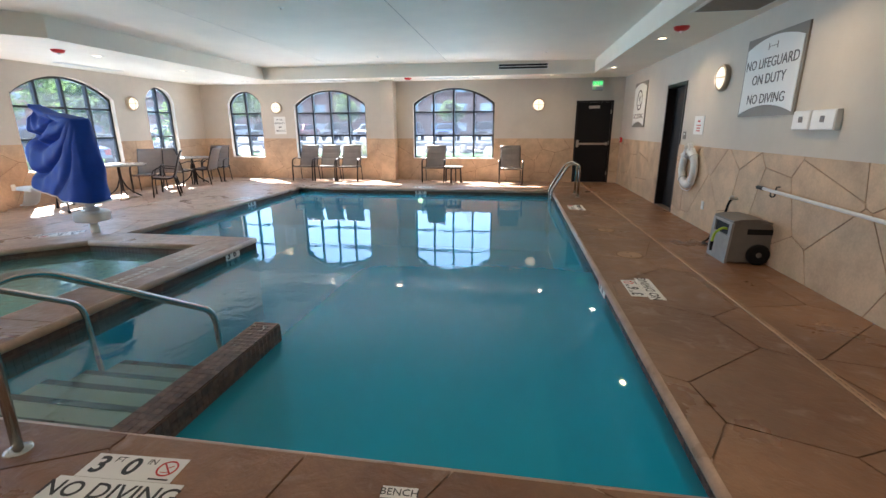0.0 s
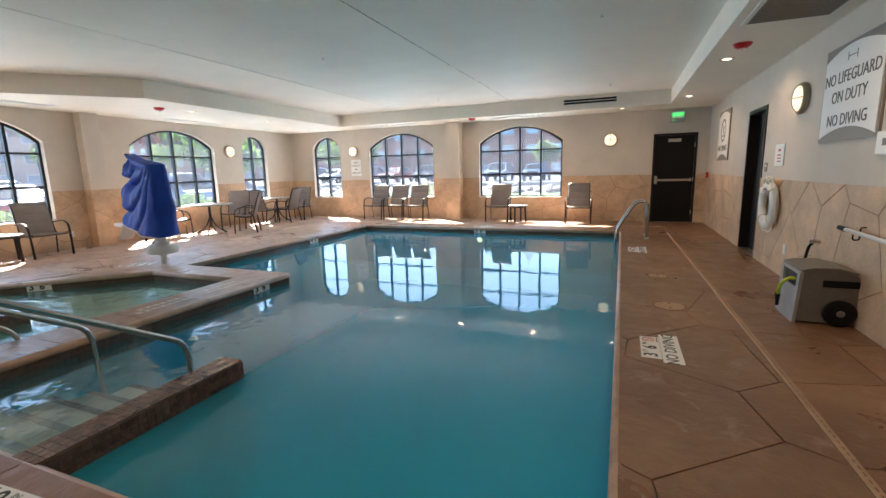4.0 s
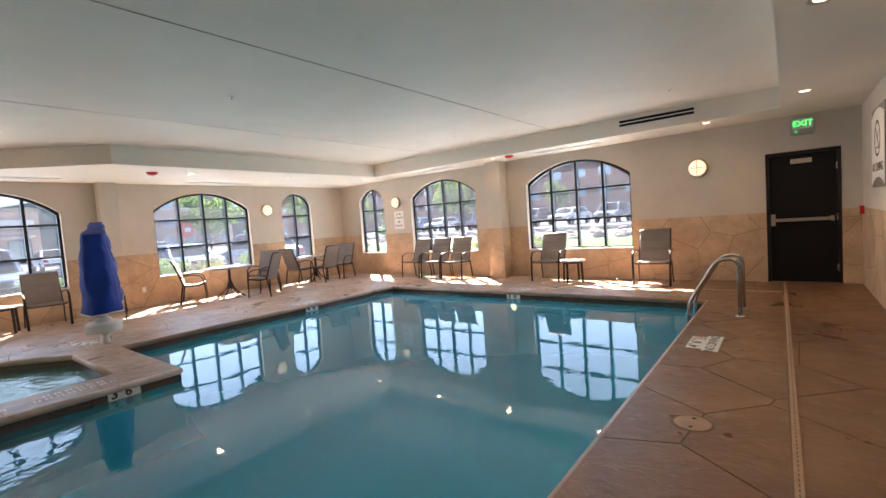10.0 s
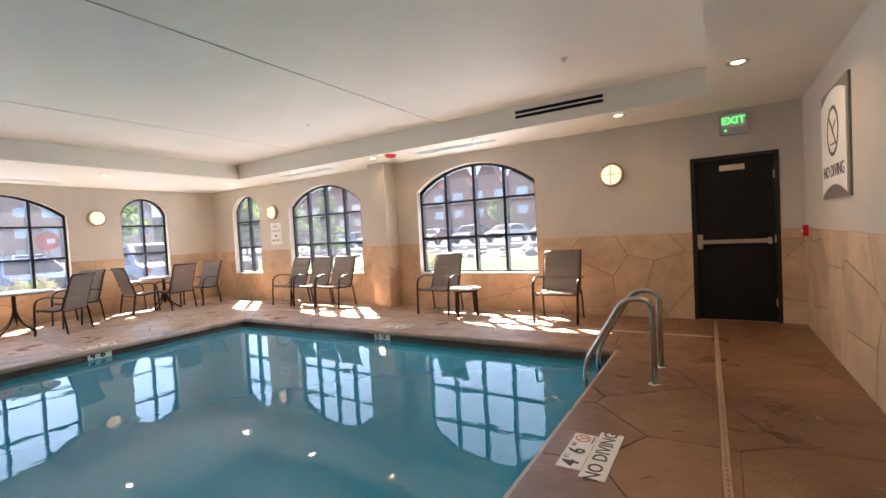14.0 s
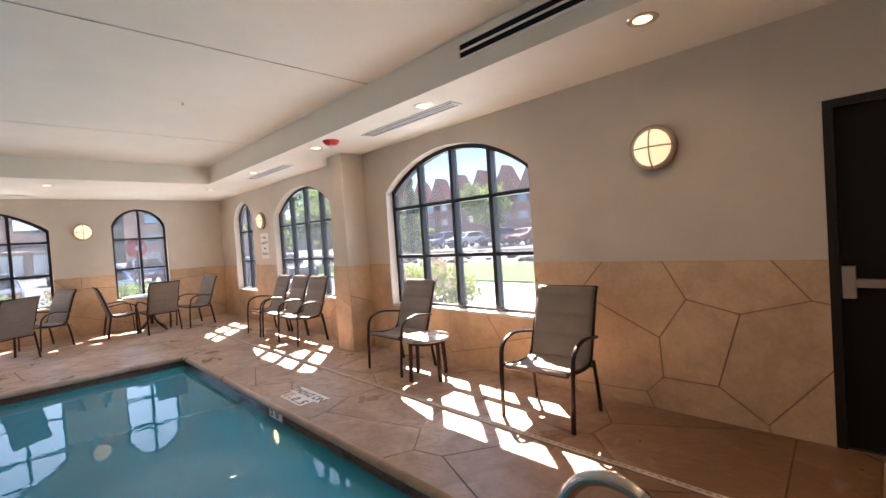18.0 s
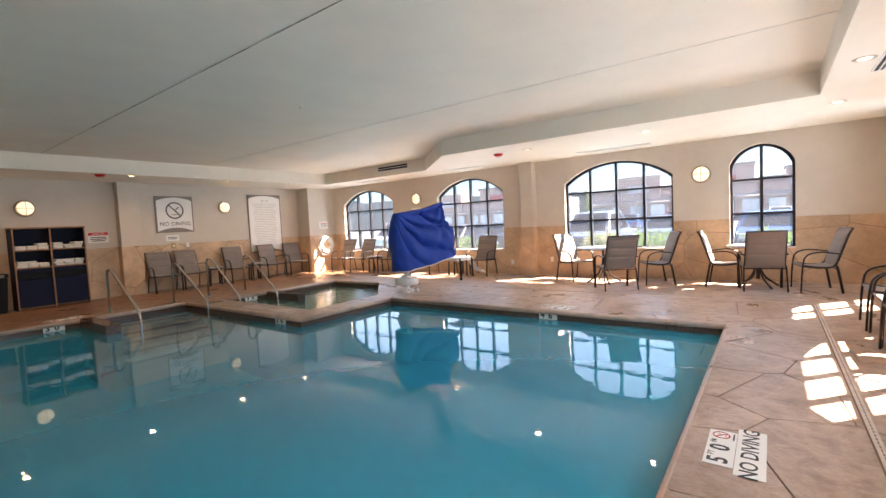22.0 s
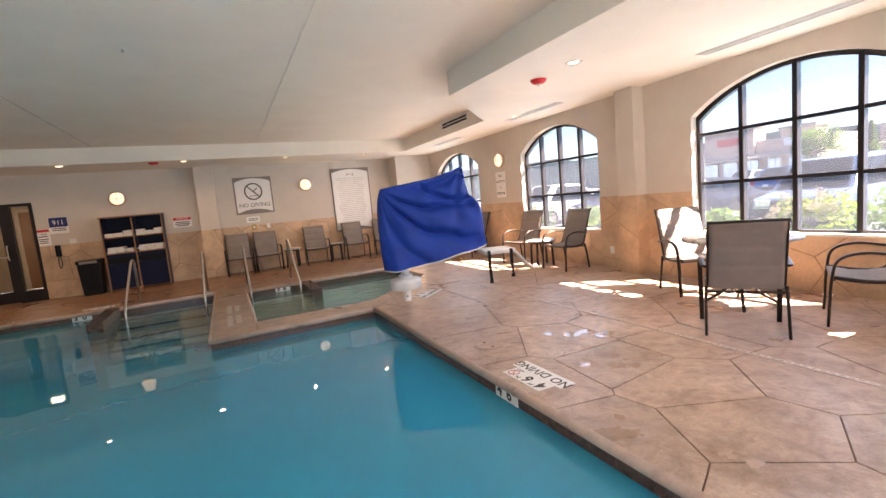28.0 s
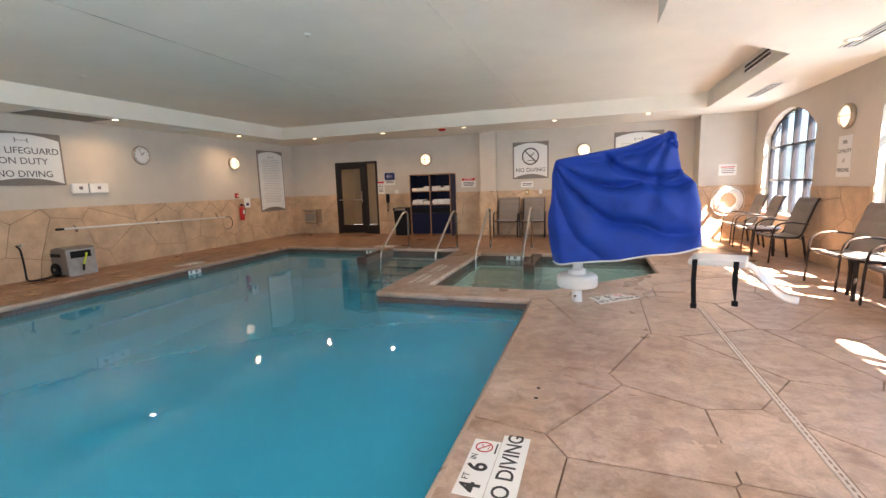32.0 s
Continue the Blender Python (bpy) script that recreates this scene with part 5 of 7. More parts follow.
def logo_bars(th, y, s=1.0):
    for x in (-0.085, 0.085):
        part("emblem", box(x * s - 0.008, y - 0.035, 0.0282, x * s + 0.008, y + 0.035, 0.0295), SIGNG, th)
    part("emblem", box(-0.07 * s, y - 0.004, 0.0282, 0.07 * s, y + 0.004, 0.0295), SIGNG, th)


def no_symbol(th, x, y, r, ink, z=0.0285):
    ring = part("symbol", lathe([(r * 0.84, 0), (r, 0), (r, 0.0015), (r * 0.84, 0.0015), (r * 0.84, 0)], 32, m=Matrix.Translation((x, y, z))), ink, th)
    part("slash", box(-r * 0.88, -r * 0.07, 0, r * 0.88, r * 0.07, 0.0012, m=pose(x, y, z, 0, 0, -45)), ink, ring)
    part("slash", box(-r * 0.1, -r * 0.05, 0, r * 0.6, r * 0.06, 0.0010, m=pose(x, y, z, 0, 0, 40)), ink, ring)
    part("slash", box(-r * 0.45, -r * 0.04, 0, r * 0.45, r * 0.03, 0.0010, m=pose(x, y - r * 0.5, z)), ink, ring)


T = lambda x, y, z=0.0288: Matrix.Translation((x, y, z))
s1 = big_sign(facing(on_east, 5.90, 2.0), 1.17, 0.87, "white arched no lifeguard and no diving sign")
logo_bars(s1, 0.30)
for w, y in (("NO LIFEGUARD", 0.13), ("ON DUTY", -0.04), ("NO DIVING", -0.25)):
    text("lettering", w, 0.15, INKG, T(0, y), s1)
s2 = big_sign(facing(on_east, 11.26, 1.94), 1.0, 0.97, "white arched no diving sign with a barred diver")
no_symbol(s2, 0, 0.10, 0.22, INKG)
text("lettering", "NO DIVING", 0.15, INKG, T(0, -0.25), s2)
s3 = big_sign(facing(on_south, -4.46, 1.935), 0.92, 0.94, "white arched no diving sign with a barred diver")
no_symbol(s3, 0, 0.10, 0.22, INKG)
text("lettering", "NO DIVING", 0.145, INKG, T(0, -0.25), s3)


def rules(th, w, h, rows, seed, top):
    rnd = random.Random(seed)
    for k in range(rows):
        y = h / 2 - top - k * (h - top - 0.22) / rows
        ww = w * rnd.uniform(0.62, 0.80)
        part("text_line", box(-ww / 2, y - 0.007, 0.0282, ww / 2, y + 0.007, 0.0288), FAINT, th)


s4 = big_sign(facing(on_east, -0.07, 1.64), 1.06, 1.72, "tall white arched pool rules board")
logo_bars(s4, 0.68)
rules(s4, 1.0, 1.72, 26, 1, 0.26)
s5 = big_sign(facing(on_south, -7.03, 1.62), 1.10, 1.76, "tall white arched whirlpool rules board")
logo_bars(s5, 0.70)
rules(s5, 1.0, 1.76, 24, 2, 0.28)


def plate(m, w, h, label, rows, header=None, material=None):
    th = thing("wall_notice", label, "notice", m)
    part("panel", box(-w / 2, -h / 2, 0, w / 2, h / 2, 0.008, 0.001), material or SIGNW, th)
    if header:
        part("header", box(-w / 2 + 0.008, h / 2 - header[1] - 0.008, 0.0082, w / 2 - 0.008, h / 2 - 0.008, 0.0092), header[0], th)
    for r in rows:
        if isinstance(r[0], str):
            text("lettering", r[0], r[1], r[3] if len(r) > 3 else INK, T(0, r[2], 0.0094), th, 0.0008)
        else:
            part("text_line", box(-r[0] / 2, r[2] - r[1] / 2, 0.0082, r[0] / 2, r[2] + r[1] / 2, 0.0090), r[3] if len(r) > 3 else INKG, th)
    return th


plate(facing(on_north, -6.79, 1.545), 0.36, 0.50, "white pool capacity notice board", [("POOL", 0.07, 0.16), ("CAPACITY", 0.07, 0.06), (0.08, 0.035, -0.05), ("PERSONS", 0.07, -0.16)])
plate(facing(on_west, 3.11, 1.575), 0.36, 0.56, "white spa capacity notice board", [("SPA", 0.075, 0.19), ("CAPACITY", 0.075, 0.07), ("11", 0.075, -0.06), ("PERSONS", 0.075, -0.19)])
plate(facing(on_south, -2.78, 1.42), 0.40, 0.25, "white danger notice with red header", [("DANGER", 0.06, 0.085, SIGNW), (0.30, 0.022, 0.0), (0.32, 0.022, -0.04), (0.26, 0.022, -0.08)], (REDINK, 0.07))
plate(facing(on_south, -0.42, 1.60), 0.34, 0.36, "white notice with blue emergency call panel", [("911", 0.14, 0.055, SIGNW), (0.26, 0.018, -0.07), (0.24, 0.018, -0.11)], (BLUEINK, 0.21))
plate(facing(on_south, -0.125, 1.36), 0.24, 0.36, "white rules notice with red header", [("PLEASE", 0.045, 0.07), (0.16, 0.022, 0.02), (0.17, 0.018, -0.04), (0.15, 0.018, -0.08), (0.16, 0.018, -0.12)], (REDINK, 0.055))
plate(facing(on_east, 7.72, 1.475), 0.36, 0.27, "small white notice with red print", [(0.10, 0.03, 0.06, REDINK), (0.15, 0.016, 0.0, REDINK), (0.14, 0.016, -0.04, REDINK), (0.15, 0.016, -0.08, REDINK)])
plate(facing(on_east, 8.27, 1.32), 0.12, 0.12, "small grey room plate beside the door", [(0.07, 0.02, 0.02, SIGNW)], None, SIGNG)
plate(facing(lambda u, v, d: Vector((u, -0.52 - d, v)), -8.78, 1.50), 0.34, 0.24, "pale pink notice on the corner pier", [(0.26, 0.02, 0.06, REDINK), (0.24, 0.016, 0.02), (0.26, 0.016, -0.02), (0.22, 0.016, -0.06)])
plate(facing(on_south, -4.37, 1.32), 0.32, 0.15, "small framed white notice under the sign", [(0.24, 0.018, 0.02), (0.22, 0.018, -0.02)])

# depth markers on the deck: x reads along the water, y towards it
def deck_marker(m, feet, inches, label, seed=0):
    th = thing("depth_marker", label, "depth marker", m, "depth markers")
    part("plate", box(-0.225, 0.003, 0.0005, 0.215, 0.142, 0.003), SIGNW, th)
    part("plate", box(-0.285, -0.138, 0.0005, 0.285, 0.0, 0.003), SIGNW, th)
    text("lettering", feet, 0.135, INK, T(-0.165, 0.072, 0.0035), th, 0.0006, 0.003)
    text("lettering", "FT", 0.045, INK, T(-0.095, 0.11, 0.0035), th, 0.0006)
    text("lettering", inches, 0.135, INK, T(-0.015, 0.072, 0.0035), th, 0.0006, 0.003)
    text("lettering", "IN", 0.045, INK, T(0.06, 0.11, 0.0035), th, 0.0006)
    no_symbol(th, 0.15, 0.080, 0.045, REDINK, 0.0032)
    part("text_line", box(0.105, 0.014, 0.003, 0.195, 0.022, 0.0035), INK, th)
    text("lettering", "NO DIVING", 0.115, INK, T(0, -0.068, 0.0035), th, 0.0006, 0.001)


deck_marker(pose(1.345, 4.31, 0, 0, 0, 90), "3", "6", "white three foot six depth marker on the deck")
deck_marker(pose(1.31, 8.73, 0, 0, 0, 90), "4", "6", "white four foot six depth marker on the deck")
deck_marker(pose(-2.13, 11.295, 0, 0, 0, 180), "5", "0", "white five foot depth marker on the deck")
deck_marker(pose(-5.59, 8.84, 0, 0, 0, 270), "4", "6", "white four foot six depth marker on the deck")
deck_marker(pose(-1.465, 1.51, 0, 0, 0, 3), "3", "0", "white three foot depth marker on the deck")
deck_marker(pose(-6.25, 5.42, 0, 0, 0, 270 - 50), "3", "6", "white depth marker by the whirlpool")
bn = thing("bench_marker", "small white bench marker on the deck", "marker", pose(-0.28, 1.625, 0, 0, 0, 2))
part("plate", box(-0.075, -0.03, 0.0005, 0.075, 0.03, 0.003), SIGNW, bn)
text("lettering", "BENCH", 0.05, INK, T(0, 0, 0.0035), bn, 0.0006)
for y in (3.95, 4.78):
    rm = thing("rim_marker", "worn white painted letters on the whirlpool rim", "marker", pose(-3.63, y, 0, 0, 0, 90), "rim markers")
    for row, n in ((-0.055, 8), (0.055, 6)):
        for k in range(n):
            x = (k - (n - 1) / 2) * 0.085
            part("text_line", box(x - 0.028, row - 0.035, 0.0005, x - 0.014, row + 0.035, 0.0018), WORN, rm)
            part("text_line", box(x + 0.010, row - 0.035, 0.0005, x + 0.022, row + 0.035, 0.0018), WORN, rm)
            part("text_line", box(x - 0.0135, row - 0.004 + 0.012 * (k % 3), 0.0005, x + 0.0095, row + 0.008 + 0.012 * (k % 3), 0.0018), WORN, rm)


def water_plate(m, words, label):
    th = thing("depth_tile", label, "depth tile", m, "depth tiles")
    part("tile", box(-0.14, -0.055, 0, 0.14, 0.055, 0.006, 0.001), SIGNW, th)
    for k, (w, s, x, y) in enumerate(((words[0], 0.125, -0.085, 0), ("FT", 0.035, -0.035, 0.025), (words[1], 0.125, 0.035, 0), ("IN", 0.035, 0.09, 0.025))):
        text("lettering", w, s, INK, T(x, y, 0.0066), th, 0.0006, 0.004 if s > 0.1 else 0.001)


water_plate(pose(POOL_X0 + 0.012, 8.80, -0.085, 90, 0, 90), "46", "white four foot six tile on the pool edge")
water_plate(pose(-2.15, POOL_Y1 - 0.012, -0.085, 90, 0, 0), "50", "white five foot tile on the pool edge")
water_plate(pose(POOL_X1 - 0.012, 4.5, -0.085, 90, 0, -90), "36", "white three foot six tile on the pool edge")
water_plate(pose(-1.25, POOL_Y0 + 0.012, -0.085, 90, 0, 180), "30", "white three foot tile on the pool edge")
water_plate(pose(SPA_XE + 0.012, 5.1, -0.085, 90, 0, 90), "36", "white depth tile on the whirlpool rim")
water_plate(pose(-4.55, 2.162, -0.085, 90, 0, 180), "36", "white depth tile inside the whirlpool")
water_plate(pose(-6.5, 4.215, -0.085, 90, 0, 42), "36", "white depth tile inside the whirlpool")

ul = thing("pool_light", "small lit underwater pool light", "pool light", pose(-2.15, POOL_Y1 - 0.011, -0.30, 90, 0, 0))
part("rim", lathe([(0.07, 0.0), (0.085, 0.002), (0.085, 0.014), (0.068, 0.018)], 24), STEEL, ul, smooth=True)
part("lens", lathe([(0, 0.016), (0.05, 0.014), (0.068, 0.008)], 20), mat("pool_light_lens", (0.8, 0.85, 0.6), 0.3, vary=0.0, emit=(0.85, 1.0, 0.55, 0.25)), ul, "glowing lens", smooth=True)

# ---- deck fittings ----
def strip(x0, y0, x1, y1, m=None, material=None, label="raised tan slotted deck drain strip"):
    th = thing("drain_strip", label, "deck drain", m, kind="structure")
    w = 0.020
    lx, ly = (x1 - x0), (y1 - y0)
    part("channel", box(x0 - (w if ly else 0), y0 - (w if lx else 0), -0.008, x1 + (w if ly else 0), y1 + (w if lx else 0), 0.007, 0.002), material or STRIP, th)
    # dark band laid beside the raised strip, painting in its edge shadow
    part("edge_shade", box(x0 - (w + 0.010 if ly else 0), y0 - (w + 0.010 if lx else 0), -0.010, x1 - (w if ly else 0), y1 - (w if lx else 0), 0.0012), DJOINT, th, "dark band painted for the strip's edge shadow")
    n = int(max(lx, ly) / 0.05)
    bm = bmesh.new()
    for k in range(n):
        c = 0.025 + k * 0.05
        if ly:
            box(x0 - 0.004, y0 + c - 0.015, 0.0066, x0 + 0.004, y0 + c + 0.015, 0.0076, bm=bm)
        else:
            box(x0 + c - 0.015, y0 - 0.004, 0.0066, x0 + c + 0.015, y0 + 0.004, 0.0076, bm=bm)
    tagged(part("slots", bm, DJOINT, th), kind="stuff")


strip(0, -13.85, 0, 0, pose(1.93, 12.85, 0, 0, 0, 0.8))
strip(-7.09, 5.6, -7.09, 11.9, None, PALESTRIP, "pale slotted deck drain strip")
strip(-7.065, 11.93, 1.9, 11.93, None, PALESTRIP, "pale slotted deck drain strip")
for x, y, r, top in ((1.51, 5.48, 0.15, LIDM), (1.49, 6.80, 0.12, LIDM), (-5.70, 8.02, 0.13, DECK)):
    th = thing("access_cover", "round tan skimmer cover set in the deck", "access cover", pose(x, y, 0), "access covers")
    part("lid", lathe([(0, 0.006), (r - 0.016, 0.006), (r - 0.012, 0.003)], 32), top, th)
    part("seat_ring", lathe([(r - 0.012, 0.002), (r - 0.011, 0.004), (r, 0.004), (r + 0.004, 0.0005)], 32), DJOINT if top is LIDM else DECK, th)
    for s in (-1, 1):
        part("finger_hole", lathe([(0, 0.0068), (0.014, 0.0068), (0.014, 0.0062)], 10, m=Matrix.Translation((0, s * r * 0.55, 0))), BLACKP, th)
for m, l in ((pose(POOL_X1 - 0.004, 6.4, -0.115, 90, 0, -90), 0.34), (pose(POOL_X0 + 0.004, 7.9, -0.115, 90, 0, 90), 0.34)):
    th = thing("skimmer_mouth", "black skimmer opening in the pool wall", "skimmer", m)
    part("mouth", box(-l / 2, -0.05, 0, l / 2, 0.05, 0.004), BLACKP, th)
# ---- along the east wall ----
def life_ring(m, label, r=0.29):
    th = thing("life_ring", label, "life ring", m, "life rings")
    pts = 40
    bm = bmesh.new()
    rings = []
    for k in range(pts):
        a = 2 * math.pi * k / pts
        rings.append([bm.verts.new(((r - 0.065 + 0.065 * math.cos(b)) * math.cos(a), (r - 0.065 + 0.065 * math.cos(b)) * math.sin(a), 0.055 + 0.05 * math.sin(b))) for b in [2 * math.pi * j / 12 for j in range(12)]])
    for k in range(pts):
        for j in range(12):
            bm.faces.new((rings[k][j], rings[(k + 1) % pts][j], rings[(k + 1) % pts][(j + 1) % 12], rings[k][(j + 1) % 12]))
    part("ring", bm, WHITEP, th, smooth=True)
    for k in range(4):
        a = math.pi / 4 + k * math.pi / 2
        band = part("band", tube([Vector(((r - 0.065 + 0.07 * math.cos(b)) * math.cos(a), (r - 0.065 + 0.07 * math.cos(b)) * math.sin(a), 0.055 + 0.056 * math.sin(b))) for b in [2 * math.pi * j / 12 for j in range(13)]], 0.012, 6), TOWEL, th, smooth=True)
    rope = []
    for k in range(49):
        a = 2 * math.pi * k / 48
        rr = r + 0.012 + 0.035 * abs(math.sin(2 * a))
        rope.append((rr * math.sin(a), rr * math.cos(a) - 0.01, 0.06))
    part("rope", tube(rope, 0.006, 6), TOWEL, th)
    part("hook", rod((0, r - 0.10, 0.0), (0, r - 0.10, 0.12), 0.012), CHROME, th)
    return th


lr = life_ring(facing(on_east, 7.74, 0.83, 0.014), "white life ring with rope on a wall hook", 0.315)
bundle = bmesh.new()
rr = random.Random(4)
coil = [Vector((0.09 * math.cos(k * 0.9) + rr.uniform(-0.03, 0.03), 0.30 + 0.07 * math.sin(k * 0.9) + rr.uniform(-0.03, 0.03), 0.08 + rr.uniform(-0.04, 0.05))) for k in range(60)]
part("rope_coil", tube(smooth_path(coil, 0.05, 3), 0.007, 6, bundle), TOWEL, lr, "bundled white rope")
life_ring(facing(lambda u, v, d: Vector((u, -0.52 - d, v)), -8.80, 0.84, 0.014), "white life ring with rope on the corner pier")

reel = thing("hose_reel", "grey plastic hose reel box with yellow-green hose", "hose reel", pose(2.66, 5.50, 0))
PALEG = mat("pale_grey_plastic", (0.33, 0.32, 0.31), 0.5, vary=0.10, scale=9)
body = [(-0.19, 0.02), (-0.165, 0.455), (-0.10, 0.475), (0.06, 0.48), (0.19, 0.445), (0.225, 0.40), (0.215, 0.02)]
part("body", prism(body, -0.225, 0.225, lambda u, v, d: Vector((u, d, v))), GREYP, reel)
part("lid", prism([(-0.185, 0.452), (-0.183, 0.472), (-0.10, 0.492), (0.06, 0.497), (0.20, 0.462), (0.20, 0.445), (0.06, 0.481), (-0.10, 0.476)], -0.235, 0.235, lambda u, v, d: Vector((u, d, v))), GREYP, reel)
slope = lambda u, v, d: Vector((-0.191 + 0.057 * (v - 0.02) + d, u, v))
for a0, z0, a1, z1 in ((-0.23, 0.0, 0.23, 0.30), (-0.23, 0.30, -0.17, 0.45), (0.17, 0.30, 0.23, 0.45), (-0.17, 0.425, 0.17, 0.45)):
    part("front_panel", prism(rect(a0, z0, a1, z1), -0.026, -0.001, slope), PALEG, reel)
part("slot", prism(rect(-0.168, 0.302, 0.168, 0.423), -0.008, -0.0015, slope), BLACKP, reel)
for s in (-1, 1):
    part("handle_slot", box(-0.03, s * 0.228 - 0.006, 0.33, 0.222, s * 0.228 + 0.006, 0.39, 0.005), BLACKP, reel)
    w = part("wheel", lathe([(0, -0.02), (0.10, -0.02), (0.115, -0.012), (0.115, 0.012), (0.10, 0.02), (0, 0.02)], 24, m=pose(0.10, s * 0.248, 0.115, 90, 0, 0)), BLACKP, reel)
    part("hub", lathe([(0, 0.030), (0.022, 0.028), (0.03, 0.0205)], 14, m=pose(0.10, s * 0.248, 0.115, 90 if s < 0 else -90, 0, 0)), GREYP, w)
hz = part("hose", tube(smooth_path([(-0.16, -0.10, 0.36), (-0.22, -0.08, 0.37), (-0.265, -0.02, 0.30), (-0.265, 0.02, 0.19)], 0.07, 6), 0.014, 10), YELLOW, reel, "yellow-green hose end", smooth=True)
part("nozzle", rod((-0.265, 0.02, 0.19), (-0.262, 0.03, 0.08), 0.02, 0.013), BLACKP, hz)
part("feed_hose", tube(smooth_path([(0.0, 0.22, 0.06), (-0.05, 0.50, 0.022), (-0.12, 0.66, 0.022), (-0.02, 0.74, 0.022), (0.10, 0.68, 0.30), (0.14, 0.68, 0.54), (0.19, 0.70, 0.59)], 0.15, 7), 0.014, 10), BLACKP, reel, "black feed hose", smooth=True)
bib = thing("hose_tap", "brass hose tap on the wall", "tap", facing(on_east, 6.15, 0.59, 0.014))
part("spout", rod((0, 0, 0), (0, 0, 0.09), 0.016), CHROME, bib)
part("handle", box(-0.035, 0.02, 0.05, 0.035, 0.035, 0.065, 0.004), CHROME, bib)

po = thing("pool_pole", "long white rescue pole on wall hooks", "pole")
part("shaft", rod((XE - 0.07, 1.86, 0.735), (XE - 0.07, 5.60, 0.80), 0.017, None, 12), WHITEP, po, smooth=True)
part("grip", rod((XE - 0.07, 5.50, 0.799), (XE - 0.07, 5.62, 0.8005), 0.021, None, 12), BLACKP, po)
part("crook", tube(smooth_path([(XE - 0.07, 1.88, 0.735), (XE - 0.07, 1.66, 0.74), (XE - 0.07, 1.60, 0.55), (XE - 0.07, 1.72, 0.42), (XE - 0.07, 1.86, 0.44)], 0.14, 7), 0.011, 8), GREYP, po)
for y in (5.30, 3.7, 2.1):
    part("hook", tube(smooth_path([(XE - 0.013, y, 0.84), (XE - 0.05, y, 0.84), (XE - 0.05, y, 0.735), (XE - 0.095, y, 0.735), (XE - 0.095, y, 0.78)], 0.02, 4), 0.006, 6), BLACKP, po)

ck = thing("wall_clock", "round silver wall clock with white face", "clock", facing(on_east, 3.84, 2.17))
part("rim", lathe([(0, 0), (0.19, 0), (0.195, 0.03), (0.18, 0.05), (0.165, 0.045), (0.162, 0.02)], 36), CHROME, ck, smooth=True)
part("dial", lathe([(0, 0.022), (0.164, 0.02)], 36), SIGNW, ck)
for k in range(12):
    part("hour_mark", box(-0.005, 0.125, 0.0225, 0.005, 0.15, 0.0240, m=pose(0, 0, 0, 0, 0, 30 * k)), INK, ck)
part("hour_hand", box(-0.006, -0.01, 0.026, 0.006, 0.085, 0.028, m=pose(0, 0, 0, 0, 0, -45)), INK, ck)
part("minute_hand", box(-0.004, -0.01, 0.029, 0.004, 0.13, 0.031, m=pose(0, 0, 0, 0, 0, 20)), INK, ck)

for u, w in ((5.11, 0.27), (4.79, 0.34)):
    bx = thing("control_box", "white wall control box with clear cover", "control box", facing(on_east, u, 1.505), "control boxes")
    part("case", box(-w / 2, -0.09, 0, w / 2, 0.09, 0.05, 0.008), WHITEP, bx)
    part("cover", box(-w / 2 + 0.01, -0.08, 0.0505, w / 2 - 0.01, 0.08, 0.056, 0.002), SIGNW, bx)
    part("display", box(-0.03, -0.02, 0.0565, 0.03, 0.035, 0.059), GREYP, bx)
fe = thing("fire_extinguisher", "red fire extinguisher on a wall bracket", "fire extinguisher", facing(on_east, 1.28, 0.66, 0.013))
part("cylinder", lathe([(0, 0), (0.055, 0.005), (0.06, 0.03), (0.06, 0.30), (0.05, 0.345), (0.022, 0.37), (0.022, 0.39)], 24, m=pose(0, -0.05, 0.08, -90, 0, 0)), RED, fe, smooth=True)
part("valve", box(-0.025, 0.33, 0.06, 0.025, 0.385, 0.11, 0.006), BLACKP, fe)
part("lever", box(-0.012, 0.38, 0.05, 0.012, 0.395, 0.17, 0.003), CHROME, fe)
part("hose", tube(smooth_path([(0.02, 0.36, 0.1), (0.08, 0.33, 0.1), (0.085, 0.15, 0.1), (0.07, 0.08, 0.1)], 0.05, 5), 0.009, 8), BLACKP, fe)
part("gauge_label", box(-0.03, 0.12, 0.1405, 0.03, 0.22, 0.143), SIGNW, fe)
bd = plate(facing(on_east, 0.98, 1.06, 0.013), 0.22, 0.26, "small white dispenser notice with blue mark", [(0.10, 0.07, -0.04, BLUEINK)])
pull = thing("alarm_pull", "small red fire alarm pull box", "alarm pull", facing(on_east, 12.70, 1.14, 0.014), "alarm pulls")
part("box", box(-0.045, -0.065, 0, 0.045, 0.065, 0.05, 0.006), RED, pull)
part("handle", box(-0.03, -0.02, 0.0505, 0.03, 0.015, 0.058, 0.002), WHITEP, pull)
pl2 = copy_thing(pull, facing(on_east, 1.34, 1.26))
for p, u, v in ((on_east, 7.13, 0.345), (on_west, 7.25, 0.38), (on_west, 6.2, 0.30), (on_south, -4.72, 1.12)):
    o = thing("wall_outlet", "white wall outlet plate", "outlet", facing(p, u, v, 0.014), "wall outlets")
    part("plate", box(-0.04, -0.06, 0, 0.04, 0.06, 0.008, 0.002), WHITEP, o)
    for y in (-0.025, 0.025):
        part("socket", box(-0.015, y - 0.014, 0.0085, 0.015, y + 0.014, 0.010), SIGNW, o)
gb = thing("spa_timer", "small brass whirlpool timer knob", "timer", facing(on_south, -4.37, 1.12, 0.014))
